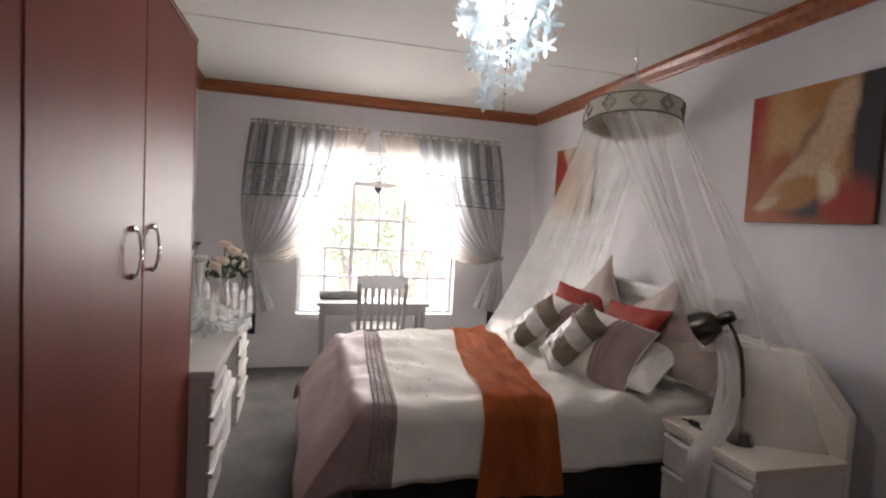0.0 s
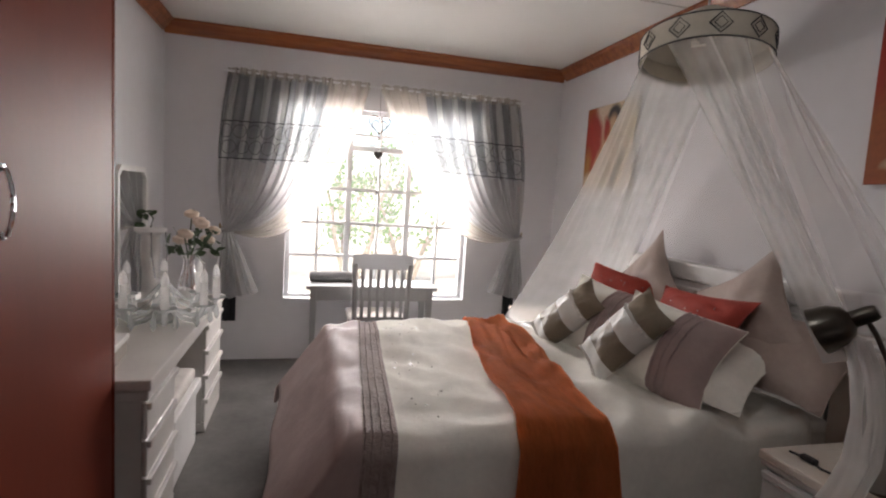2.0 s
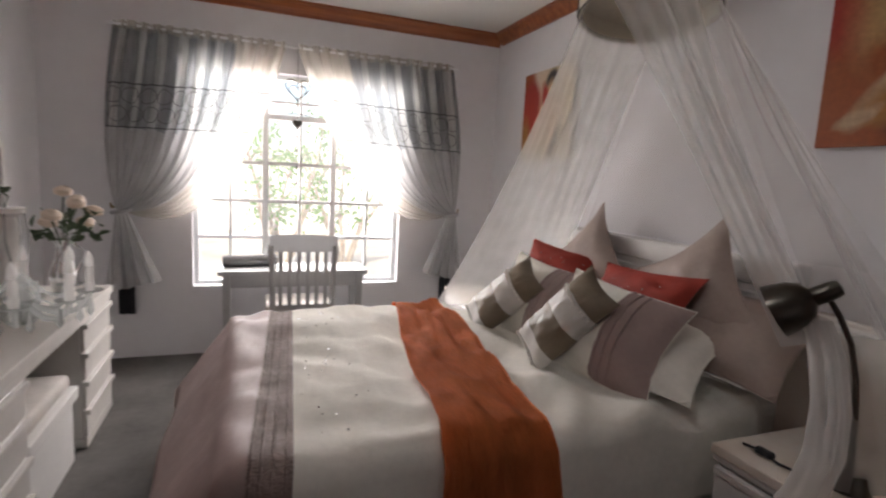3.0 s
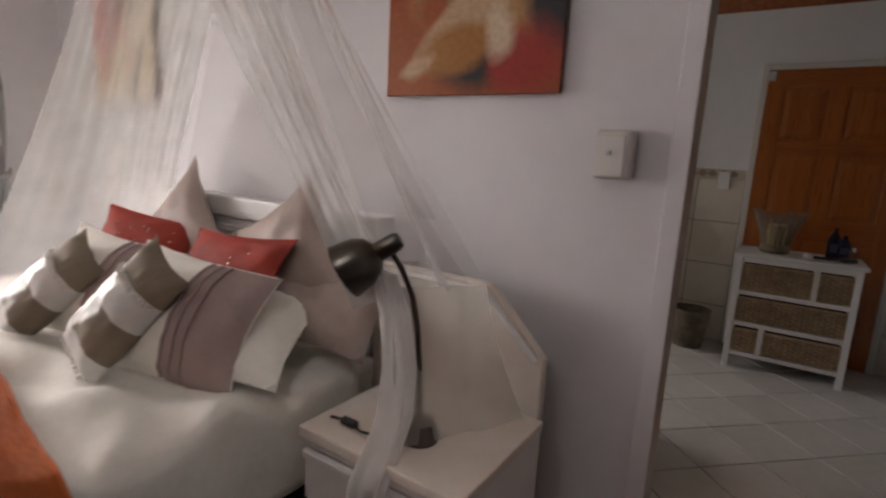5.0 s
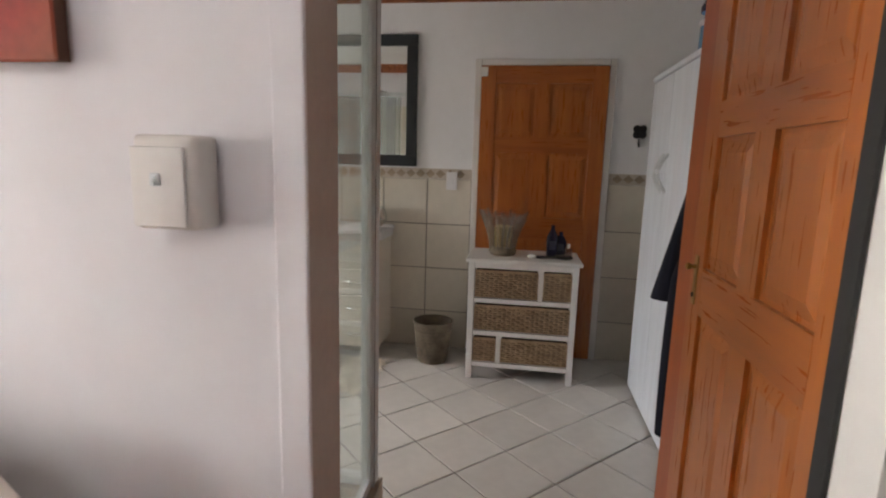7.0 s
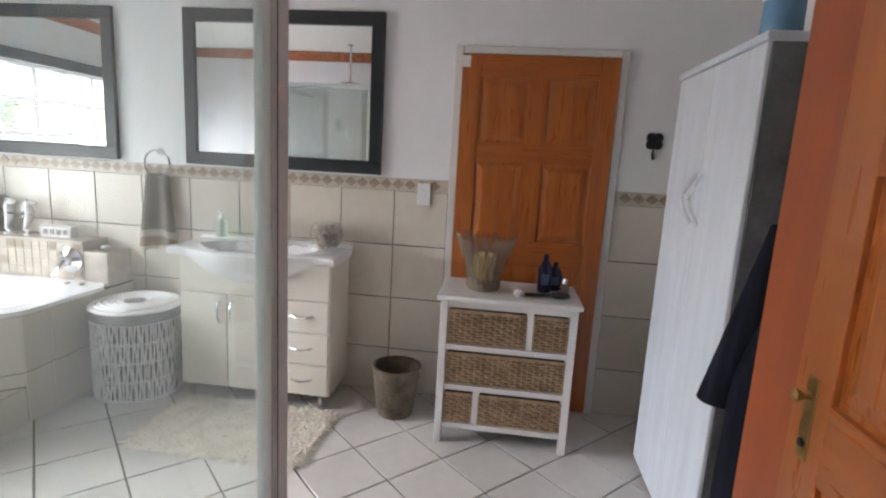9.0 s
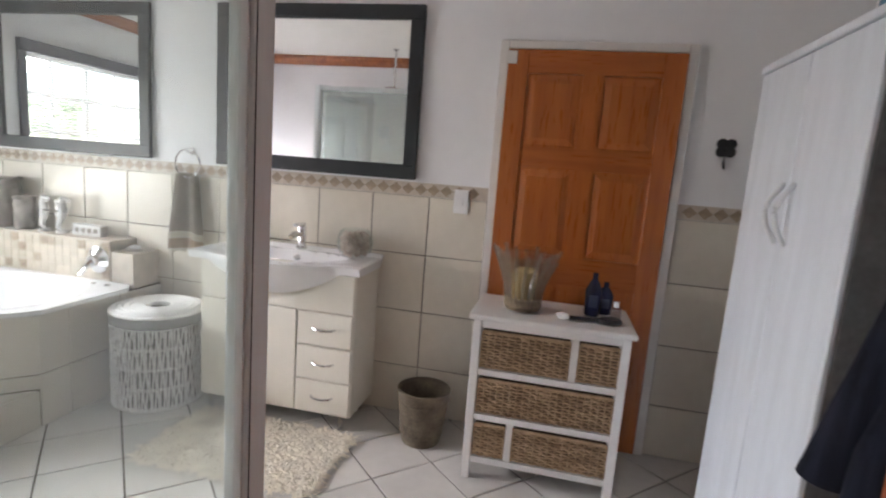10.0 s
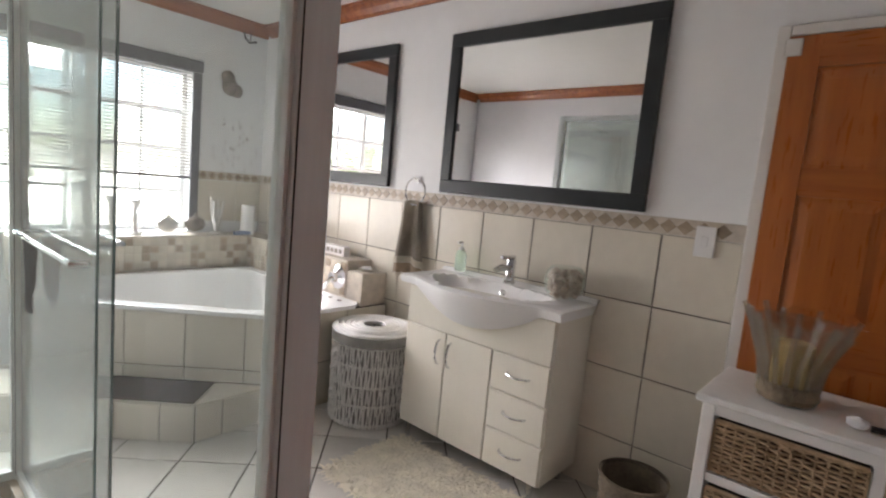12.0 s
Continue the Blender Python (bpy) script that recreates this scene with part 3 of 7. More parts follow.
part("head", lathe([(0.02, 0), (0.034, 0.006), (0.034, 0.018), (0.028, 0.026)], 18, m=pose(-0.07, 0, 0) @ Matrix.Diagonal((1.6, 1, 1, 1))), BRISTLE, _v, smooth=True)
part("handle", tube([(-0.02, 0, 0.014), (0.05, 0, 0.012), (0.11, 0, 0.012)], 0.010, 8), BRISTLE, _v)
_v = thing("tissue_wad", (4.86, 0.90, CH), "crumpled white tissue beside the hairbrush", "tissue")
_b = bmesh.new()
bmesh.ops.create_icosphere(_b, subdivisions=2, radius=0.022)
for v in _b.verts:
    v.co = Vector((v.co.x * 1.0, v.co.y * 1.3, v.co.z * 0.8 + 0.017)) * random.uniform(0.85, 1.12)
part("paper", _b, WHITEP, _v)

# waste bin
BIN = material("brown_woven_leaf", (0.16, 0.125, 0.085), 0.7, vary=0.35, scale=10, bump=0.5, bump_scale=40)
_v = thing("waste_bin", (5.03, 1.56, 0), "round brown woven waste bin on the tiles", "waste bin")
part("body", lathe([(0.10, 0), (0.104, 0.01), (0.118, 0.10), (0.128, 0.20), (0.137, 0.285), (0.130, 0.285), (0.12, 0.20), (0.10, 0.02)], 30, cap=False), BIN, _v, smooth=True)
part("base", lathe([(0.098, 0.004), (0.098, 0.012)], 24), BIN, _v)
part("rim", lathe([(0.132, 0.276), (0.142, 0.282), (0.142, 0.296), (0.131, 0.298)], 30, cap=False), BIN, _v, smooth=True)
for _z, _r in ((0.06, 0.114), (0.12, 0.122), (0.18, 0.128), (0.235, 0.134)):
    part("woven_band", lathe([(_r - 0.001, _z - 0.008), (_r + 0.003, _z), (_r + 0.001, _z + 0.008)], 30, cap=False), BIN, _v, smooth=True)

# laundry hamper
WICK = material("white_wicker", (0.84, 0.83, 0.81), 0.6, vary=0.08, scale=12)
WICK_G = material("grey_wicker_band", (0.26, 0.26, 0.25), 0.7, vary=0.15, scale=12)
_v = thing("laundry_hamper", (4.975, 3.145, 0), "white wicker laundry hamper with grey rim and lid", "laundry hamper")
_R, _H = 0.236, 0.53
# added grey core, paints the shade between the canes and under the lid hole
part("liner", lathe([(_R - 0.02, 0.01), (_R - 0.012, 0.3), (_R - 0.012, _H - 0.06)], 30), material("cane_gap_shade", (0.24, 0.235, 0.225), 0.9), _v, smooth=True)
for k in range(5):
    _z = 0.022 + k * 0.112
    for dz in (-0.004, 0.004):
        pts = [((_R + 0.004 * math.sin(q * math.pi / 2 + k + dz * 300)) * math.cos(q * math.pi / 60), (_R + 0.004 * math.sin(q * math.pi / 2 + k + dz * 300)) * math.sin(q * math.pi / 60), _z + dz) for q in range(121)]
        part("woven_ring", tube(pts, 0.0034, 5), WICK, _v, smooth=True)
for k in range(108):
    a = k * 2 * math.pi / 108 + random.uniform(-0.010, 0.010)
    pts = [((_R + 0.004 * math.sin(q * 1.57 + k * 3.14)) * math.cos(a + 0.016 * math.sin(q * 0.9 + k * 2.3)), (_R + 0.004 * math.sin(q * 1.57 + k * 3.14)) * math.sin(a + 0.016 * math.sin(q * 0.9 + k * 2.3)), 0.006 + q * 0.0405) for q in range(13)]
    part("cane", tube(pts, 0.0050, 5), WICK, _v, smooth=True)
part("grey_band", lathe([(_R - 0.004, _H - 0.06), (_R + 0.012, _H - 0.052), (_R + 0.012, _H), (_R - 0.004, _H + 0.008)], 36, cap=False), WICK_G, _v, "grey wicker rim", smooth=True)
part("lid", lathe([(0.066, _H + 0.004), (0.066, _H + 0.026), (0.17, _H + 0.024), (_R + 0.008, _H + 0.018), (_R + 0.014, _H + 0.01), (_R + 0.008, _H + 0.002)], 36, cap=False), WICK, _v, "white wicker lid with a round opening", smooth=True)
for _r in (0.085, 0.115, 0.145, 0.18, 0.212):
    part("lid_coil", lathe([(_r - 0.006, _H + 0.022), (_r, _H + 0.030), (_r + 0.006, _H + 0.022)], 32, cap=False), WICK, _v, smooth=True)

# shaggy rug
RUG = material("cream_shag", (0.86, 0.80, 0.67), 0.95, vary=0.10, scale=10, spec=0.1)


def shag(name, m, w, d, n, label, size=0.05):
    t = thing(name, m, label, "rug")
    part("backing", box(-w / 2, w / 2, -d / 2, d / 2, 0, 0.006), RUG, t)
    verts, faces = [], []
    for _ in range(n):
        x, y = random.uniform(-w / 2 - 0.01, w / 2 + 0.01), random.uniform(-d / 2 - 0.01, d / 2 + 0.01)
        a, ln, wd = random.uniform(0, 6.283), random.uniform(0.7, 1.5) * size, random.uniform(0.0035, 0.0075)
        dx, dy, h = math.cos(a), math.sin(a), random.uniform(0.008, 0.024)
        i = len(verts)
        px, py = -dy * wd, dx * wd
        verts += [(x + px, y + py, 0.004), (x - px, y - py, 0.004), (x + dx * ln * 0.5 - px, y + dy * ln * 0.5 - py, h), (x + dx * ln * 0.5 + px, y + dy * ln * 0.5 + py, h),
                  (x + dx * ln - px * 0.4, y + dy * ln - py * 0.4, h * 0.7), (x + dx * ln + px * 0.4, y + dy * ln + py * 0.4, h * 0.7)]
        faces += [(i, i + 1, i + 2, i + 3), (i + 3, i + 2, i + 4, i + 5)]
    me = bpy.data.meshes.new("shag")
    me.from_pydata(verts, [], faces)
    me.materials.append(RUG)
    o = new("shag", me)
    o.parent = t
    tagged(o, kind="stuff")
    return t


shag("shaggy_rug", pose(4.65, 2.34, 0, 0, 0, 90), 0.86, 0.50, 8000, "cream shaggy bath mat on the tiled floor")

# vanity
VAN = material("white_vanity_laminate", (0.80, 0.765, 0.67), 0.25, vary=0.02)
_v = thing("vanity_unit", pose(4.935, 2.842, 0, 0, 0, -90), "white vanity unit with two doors and three drawers", "vanity unit")
VW = 0.902
part("body", box(0, VW, 0.019, 0.36, 0.085, 0.866, 0.003), VAN, _v)
part("front_panel", box(0.003, VW - 0.003, 0.002, 0.018, 0.66, 0.864, 0.003), VAN, _v)
for _x in (0.04, VW - 0.06):
    for _y in (0.04, 0.31):
        part("leg", lathe([(0.016, 0), (0.02, 0.086)], 12, m=pose(_x, _y, 0)), CHROME, _v)
for _a, _b2, _hx in ((0.003, 0.288, 0.252), (0.292, 0.58, 0.328)):
    _dr = part("door", box(_a, _b2, 0, 0.018, 0.09, 0.655, 0.004), VAN, _v)
    part("handle", tube([(_hx, 0, 0.485), (_hx, -0.018, 0.492), (_hx, -0.03, 0.52), (_hx, -0.033, 0.55), (_hx, -0.03, 0.58), (_hx, -0.018, 0.608), (_hx, 0, 0.615)], 0.0065, 8), CHROME, _dr, "chrome bow handle")
for k in range(3):
    _z = 0.09 + k * 0.19
    _dr = part("drawer", box(0.584, VW - 0.003, 0, 0.018, _z, _z + 0.185, 0.006), VAN, _v)
    part("handle", tube([(0.682 + dx, dy, _z + dz) for dx, dy, dz in ((0, 0, 0.10), (0.007, -0.018, 0.10), (0.033, -0.03, 0.097), (0.060, -0.033, 0.096), (0.087, -0.03, 0.097), (0.113, -0.018, 0.10), (0.12, 0, 0.10))], 0.0065, 8), CHROME, _dr, "chrome bow handle")


def basin_mesh():
    """Slab basin: a bowed front, a rounded rim and a sunk bowl."""
    bm = bmesh.new()
    nu, nv = 48, 20
    def f(u, v):
        x = -0.062 + (VW + 0.088) * u
        front = -0.02 - 0.115 * math.sin(math.pi * min(1, max(0, (u - 0.12) / 0.76))) ** 1.1
        y = front + (0.36 - front) * v
        e = ((u - 0.5) / 0.36) ** 2 + ((v - 0.42) / 0.36) ** 2
        z = 0.918 - 0.10 * max(0, 1 - e) ** 0.55
        z += 0.010 * math.exp(-((e - 1.05) / 0.12) ** 2) + (0.02 if v > 0.93 else 0)
        z -= 0.006 * (1 - min(1, v / 0.04)) + 0.006 * (1 - min(1, min(u, 1 - u) / 0.015))
        return (x, y, z)
    g = [[bm.verts.new(f(i / nu, j / nv)) for j in range(nv + 1)] for i in range(nu + 1)]
    for i in range(nu):
        for j in range(nv):
            bm.faces.new((g[i][j], g[i + 1][j], g[i + 1][j + 1], g[i][j + 1]))
    low = []
    for i in range(nu + 1):
        u = i / nu
        s = math.sin(math.pi * min(1, max(0, (u - 0.12) / 0.76))) ** 0.75
        p = g[i][0].co
        mid = bm.verts.new((p.x, p.y + 0.002, 0.890 - 0.012 * s))
        bot = bm.verts.new((p.x, p.y + 0.012 + 0.085 * s, 0.869 - 0.130 * s))
        back = bm.verts.new((p.x, 0.30, 0.869 - 0.11 * s))
        low.append((g[i][0], mid, bot, back))
    for a, b in zip(low, low[1:]):
        for k in range(3):
            bm.faces.new((a[k], b[k], b[k + 1], a[k + 1]))
    for i, sgn in ((0, 1), (nu, -1)):
        ring = [g[i][j] for j in range(nv + 1)]
        bm.faces.new([*ring, low[i][3], low[i][2], low[i][1]][::sgn])
    return bm


_bs = part("basin", basin_mesh(), CERAMIC, _v, "white ceramic basin with a bowed front", smooth=True)
part("overflow", lathe([(0.019, 0), (0.020, 0.004), (0.010, 0.006)], 16, m=pose(VW / 2, 0.235, 0.880, 65)), CHROME, _bs)
_t = part("tap", lathe([(0.032, 0.93), (0.032, 0.94), (0.025, 0.946), (0.025, 1.055), (0.02, 1.062)], 20, m=pose(VW / 2, 0.285, 0)), CHROME, _v, "chrome mixer tap", smooth=True)
part("spout", tube([(VW / 2, 0.28, 1.01), (VW / 2, 0.19, 1.022), (VW / 2, 0.15, 1.008)], 0.017, 10), CHROME, _t, smooth=True)
part("lever", box(VW / 2 - 0.012, VW / 2 + 0.015, 0.19, 0.305, 1.063, 1.082, 0.005), CHROME, _t)
# soap dispenser, shell bowl
_v = thing("soap_dispenser", (5.235, 2.745, 0.935), "clear pump bottle with pale green soap", "soap dispenser")
part("bottle", lathe([(0.03, 0), (0.033, 0.01), (0.033, 0.09), (0.022, 0.115), (0.012, 0.12)], 20), glass("green_soap", (0.80, 0.95, 0.84), 0.35), _v, smooth=True)
part("pump", tube([(0, 0, 0.12), (0, 0, 0.165), (-0.035, 0, 0.163)], 0.007, 8), WHITEP, _v)
part("collar", lathe([(0.015, 0.115), (0.015, 0.135)], 14), WHITEP, _v)
SHELL = material("mixed_shells", (0.78, 0.68, 0.60), 0.4, vary=0.3, scale=20, second=(0.46, 0.33, 0.27))
_v = thing("shell_bowl", pose(5.17, 2.045, 0.926) @ Matrix.Scale(1.15, 4), "round glass bowl filled with small brown seashells", "glass bowl")
_g = part("bowl", lathe([(0.045, 0), (0.078, 0.03), (0.088, 0.07), (0.078, 0.115), (0.06, 0.135), (0.057, 0.135), (0.075, 0.112), (0.084, 0.07), (0.074, 0.032), (0.04, 0.006)], 28, cap=False), PANE, _v, smooth=True)
_g.visible_shadow = False
_b = bmesh.new()
for k in range(210):
    a, rr, zz = random.uniform(0, 6.28), random.uniform(0.02, 0.066), random.uniform(0.016, 0.115)
    rr = min(rr, 0.07 * math.sqrt(max(0.15, 1 - ((zz - 0.068) / 0.066) ** 2)))
    lathe([(0.0150, 0), (0.011, 0.009), (0.003, 0.017)], 6, _b, pose(rr * math.cos(a), rr * math.sin(a), zz, random.uniform(0, 360), random.uniform(0, 360), 0))
tagged(part("shells", _b, SHELL, _v), kind="stuff")

# towel ring and towel
_v = thing("towel_ring", (CX1, 3.185, 1.36), "chrome wall ring holding a grey hand towel", "towel ring")
part("mount", lathe([(0.025, 0), (0.022, 0.012), (0.008, 0.016), (0.008, 0.05)], 16, m=pose(0, 0, 0.075, 0, -90)), CHROME, _v)
part("ring", tube([(-0.045, 0.085 * math.sin(a * 0.2618), 0.0 + 0.085 * math.cos(a * 0.2618)) for a in range(25)], 0.0055, 8), CHROME, _v)
TOWEL = material("grey_brown_terry", (0.33, 0.29, 0.24), 0.95, vary=0.12, scale=8, bump=0.6, bump_scale=220, spec=0.1)
def _tw(u, v):
    w = 0.080 + 0.045 * v
    z = -0.085 + 0.015 * math.sin(3.14 * u) - 0.37 * v
    return (-0.05 - 0.022 * math.sin(u * 9.5) * (0.6 + 0.5 * v) - 0.01 * v, (u - 0.5) * 2 * w, z)
_ht = tagged(part("hand_towel", sheet(_tw, 30, 14, 0.012), TOWEL, smooth=True, m=pose(CX1, 3.185, 1.375)), "grey-brown hand towel with lace hem hanging from the ring", "towel")


def _hem(z0, z1):
    return sheet(lambda u, v: (_tw(u, 1)[0] - 0.002, _tw(u, 1)[1] * (1 + 0.06 * v), _tw(u, 1)[2] + z0 + (z1 - z0) * v + 0.006 * math.sin(u * 40) * v), 30, 2, 0.004)


LACE = material("cream_lace", (0.66, 0.60, 0.50), 0.9, vary=0.12, scale=30, spec=0.1)
part("lace_hem", _hem(0.012, -0.030), LACE, _ht, "cream lace hem", smooth=True)
part("brown_band", _hem(-0.031, -0.095), material("brown_voile", (0.38, 0.29, 0.21), 0.9, vary=0.15, scale=20, spec=0.1), _ht, "brown voile band", smooth=True)
part("lace_edge", _hem(-0.096, -0.115), LACE, _ht, smooth=True)

# wall mirrors
def wall_mirror(y0, y1, z0, z1):
    w = 0.075
    t = thing("wall_mirror", pose(CX1 - 0.008, y1, z0, 0, 0, -90), "large wall mirror in a wide black wooden frame", "mirror", "mirrors over the bath and basin")
    W, H = y1 - y0, z1 - z0
    for a, b, c, d in ((0, W, 0, w), (0, W, H - w, H), (0, w, w, H - w), (W - w, W, w, H - w)):
        part("frame", box(a, b, -0.03, 0, c, d, 0.004), BLACK_FRAME, t)
    part("inner_edge", box(w - 0.004, W - w + 0.004, -0.0125, -0.012, w - 0.004, H - w + 0.004), BLACK_FRAME, t)
    part("mirror_glass", box(w + 0.004, W - w - 0.004, -0.016, -0.013, w + 0.004, H - w - 0.004), MIRROR, t, "clear silvered glass")
    return t


wall_mirror(1.757, 2.997, 1.373, 2.290), wall_mirror(3.46, 4.66, 1.373, 2.290)

# light switch, clover
_v = thing("light_switch", (CX1 - 0.008, 1.492, 1.275), "white plastic light switch over the tile border", "light switch")
part("plate", box(-0.014, 0, -0.04, 0.04, -0.065, 0.065, 0.004, seg=2), WHITEP, _v)
part("rocker", box(-0.018, -0.013, -0.012, 0.012, -0.022, 0.022, 0.002), WHITEP, _v)
IRON = material("black_iron", (0.02, 0.02, 0.022), 0.5)
_v = thing("clover_hook", pose(CX1 - 0.002, 0.205, 1.62) @ Matrix.Scale(0.85, 4), "black iron four-leaf clover hung on the wall", "wall ornament")
_b = bmesh.new()
for k in range(4):
    a = radians(45 + 90 * k)
    lathe([(0.001, 0), (0.031, 0.004), (0.031, 0.012), (0.001, 0.016)], 14, _b, pose(0, 0.032 * math.cos(a), 0.035 + 0.032 * math.sin(a), 0, -90))
tube([(-0.008, 0, 0.02), (-0.008, 0.004, -0.05), (-0.012, -0.002, -0.085)], 0.008, 7, _b)
part("clover", _b, IRON, _v)

# tall cupboard
_v = thing("tall_cupboard", (4.0, -0.30, 0), "tall white-washed two-door cupboard with dark grey sides", "cupboard")
# sides, back and plinth much darker than the white fronts
part("side_panel", box(0, 0.02, 0, 0.53, 0, 1.90, 0.002), GREY_SIDE, _v, "dark grey side board")
part("side_panel", box(0.79, 0.81, 0, 0.53, 0, 1.90, 0.002), GREY_SIDE, _v, "dark grey side board")
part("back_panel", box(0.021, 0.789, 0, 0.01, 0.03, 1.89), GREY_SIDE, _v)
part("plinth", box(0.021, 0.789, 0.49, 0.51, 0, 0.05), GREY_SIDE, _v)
part("top", box(-0.012, 0.822, -0.0, 0.555, 1.901, 1.93, 0.008, seg=2), OLD_WHITE, _v)
for _a, _b2, _hx in ((0.002, 0.402, 0.365), (0.406, 0.808, 0.443)):
    _dr = part("door", box(_a, _b2, 0.531, 0.549, 0.03, 1.897, 0.004), OLD_WHITE, _v)
    part("handle", tube([(_hx, 0.549, 1.285 + 0.02 * k if k not in (0, 10) else 1.285 + 0.02 * k) if k in (0, 10) else (_hx, 0.549 + 0.045 * math.sin(math.pi * k / 10), 1.285 + 0.02 * k) for k in range(11)], 0.009, 8), ALU, _dr, "curved grey handle", smooth=True)
_v = thing("water_bottle", (4.07, 0.185, 1.93), "pale blue water bottle with navy lid on the cupboard", "bottle")
part("bottle", lathe([(0.055, 0), (0.06, 0.01), (0.058, 0.10), (0.045, 0.15), (0.06, 0.16)], 24), material("pale_blue_plastic", (0.16, 0.34, 0.52), 0.15), _v, smooth=True)
part("lid", lathe([(0.062, 0.16), (0.062, 0.185), (0.05, 0.21), (0.02, 0.22)], 24), BLUE, _v, smooth=True)
part("band", lathe([(0.0635, 0.10), (0.0645, 0.105), (0.0645, 0.12), (0.0635, 0.125)], 24, cap=False), WHITEP, _v)

# added red box for the strip past the open door, robe on its edge
_v = thing("red_cabinet", (2.70, -0.30, 0), "added tall red box for the strip beside the open door", "cabinet")
part("body", box(0.002, 0.668, 0.0, 0.697, 0.0, 2.098), RED_PANEL, _v)
part("front_panel", box(0, 0.690, 0.698, 0.735, 0.015, 2.10, 0.004), RED_PANEL, _v)
part("top", box(-0.005, 0.675, -0.0, 0.715, 2.102, 2.12, 0.003), RED_PANEL, _v)
NAVY = material("navy_striped_cotton", (0.016, 0.018, 0.028), 0.9, vary=0.35, scale=1.2, stretch=(30, 30, 0.6), spec=0.1)
_v = thing("dressing_gown", (3.395, 0.24, 0), "navy striped dressing gown hanging from a peg", "dressing gown")
part("peg", tube([(0.0, 0.02, 1.50), (0.06, 0.02, 1.52)], 0.008, 8), CHROME, _v)
def _rb(u, v):
    a = u * 2 * math.pi
    w = 0.035 + 0.10 * min(1, v * 2.2) + 0.03 * v
    d = 0.03 + 0.05 * min(1, v * 2) + 0.018 * math.sin(a * 5 + v * 2) * min(1, v * 3)
    return (0.075 + d * math.cos(a) + 0.02 * v, 0.02 + w * math.sin(a) + 0.02 * math.sin(v * 3), 1.515 - 1.12 * v)
part("gown", sheet(_rb, 44, 20), NAVY, _v, smooth=True)
part("sleeve", sheet(lambda u, v: (0.11 + 0.05 * math.cos(u * 6.283) + 0.05 * v, 0.10 + 0.09 * v + 0.045 * math.sin(u * 6.283), 1.38 - 0.46 * v), 16, 10), NAVY, _v, smooth=True)
# ---- bath corner ----
E1, E2 = Vector((-0.7071, 0.7071, 0)), Vector((0.7071, 0.7071, 0))
BATH_TILE_CORE = [(4.486, 3.41), (5.299, 3.41), (5.299, 5.12), (3.59, 5.12), (3.59, 4.306)]
TILE_GROUT = material("tile_bed_grout", (0.17, 0.145, 0.12), 0.9, vary=0.1)
BATH = thing("corner_bath", (0, 0, 0), "white corner bath set in a cream tiled surround", "bath")
part("surround", prism(BATH_TILE_CORE, 0, 0.585), TILE_GROUT, BATH)


def bath_tub():
    c = Vector((4.58, 4.32))
    poly = [Vector(p) for p in ((4.462, 3.388), (5.085, 3.388), (5.085, 4.845), (3.566, 4.845), (3.566, 4.290))]
    n = 72
    R = []
    for k in range(n):
        d = Vector((math.cos(2 * math.pi * k / n), math.sin(2 * math.pi * k / n)))
        best = 9
        for p, q in zip(poly, poly[1:] + poly[:1]):
            e = q - p
            det = d.x * e.y - d.y * e.x
            if abs(det) > 1e-9:
                w = p - c
                t, s = (w.x * e.y - w.y * e.x) / det, (w.x * d.y - w.y * d.x) / det
                if t > 0 and -1e-6 <= s <= 1 + 1e-6:
                    best = min(best, t)
        R.append(best)
    soft = lambda m: [sum(R[(k + j) % n] for j in range(-m, m + 1)) / (2 * m + 1) for k in range(n)]
    S = [min(a, b) for a, b in zip(soft(5), R)]
    rings = [([r for r in R], 0.588), ([r for r in R], 0.612), ([min(r - 0.07, s * 0.93) for r, s in zip(R, S)], 0.620), ([min(r - 0.09, s * 0.90) for r, s in zip(R, S)], 0.612),
             ([s * 0.84 for s in S], 0.50), ([s * 0.76 for s in S], 0.34), ([s * 0.66 for s in S], 0.24), ([s * 0.3 for s in S], 0.22)]
    bm = bmesh.new()
    vr = [[bm.verts.new((c.x + r[k] * math.cos(2 * math.pi * k / n), c.y + r[k] * math.sin(2 * math.pi * k / n), z)) for k in range(n)] for r, z in rings]
    for a, b in zip(vr, vr[1:]):
        for k in range(n):
            bm.faces.new((a[k], a[(k + 1) % n], b[(k + 1) % n], b[k]))
    bm.faces.new(vr[-1])
    return bm


# the surround is hollow where the tub sinks in
part("tub", bath_tub(), CERAMIC, BATH, "white acrylic tub with a wide rim", smooth=True)
BATH.children[0].data.polygons[0].use_smooth = False
_cut = BATH.children[0]
_bm = bmesh.new()
_bm.from_mesh(_cut.data)
bmesh.ops.delete(_bm, geom=[f for f in _bm.faces if abs(f.normal.z) > 0.9 and f.calc_center_median().z > 0.3], context="FACES")
_bm.to_mesh(_cut.data)
_bm.free()

STEP = thing("bath_step", (0, 0, 0), "low cream tiled step in front of the corner bath", "step")
part("core", prism([(4.047, 3.409), (4.474, 3.409), (3.589, 4.294), (3.168, 4.294)], 0, 0.192), TILE_GROUT, STEP)
MESHES = {}


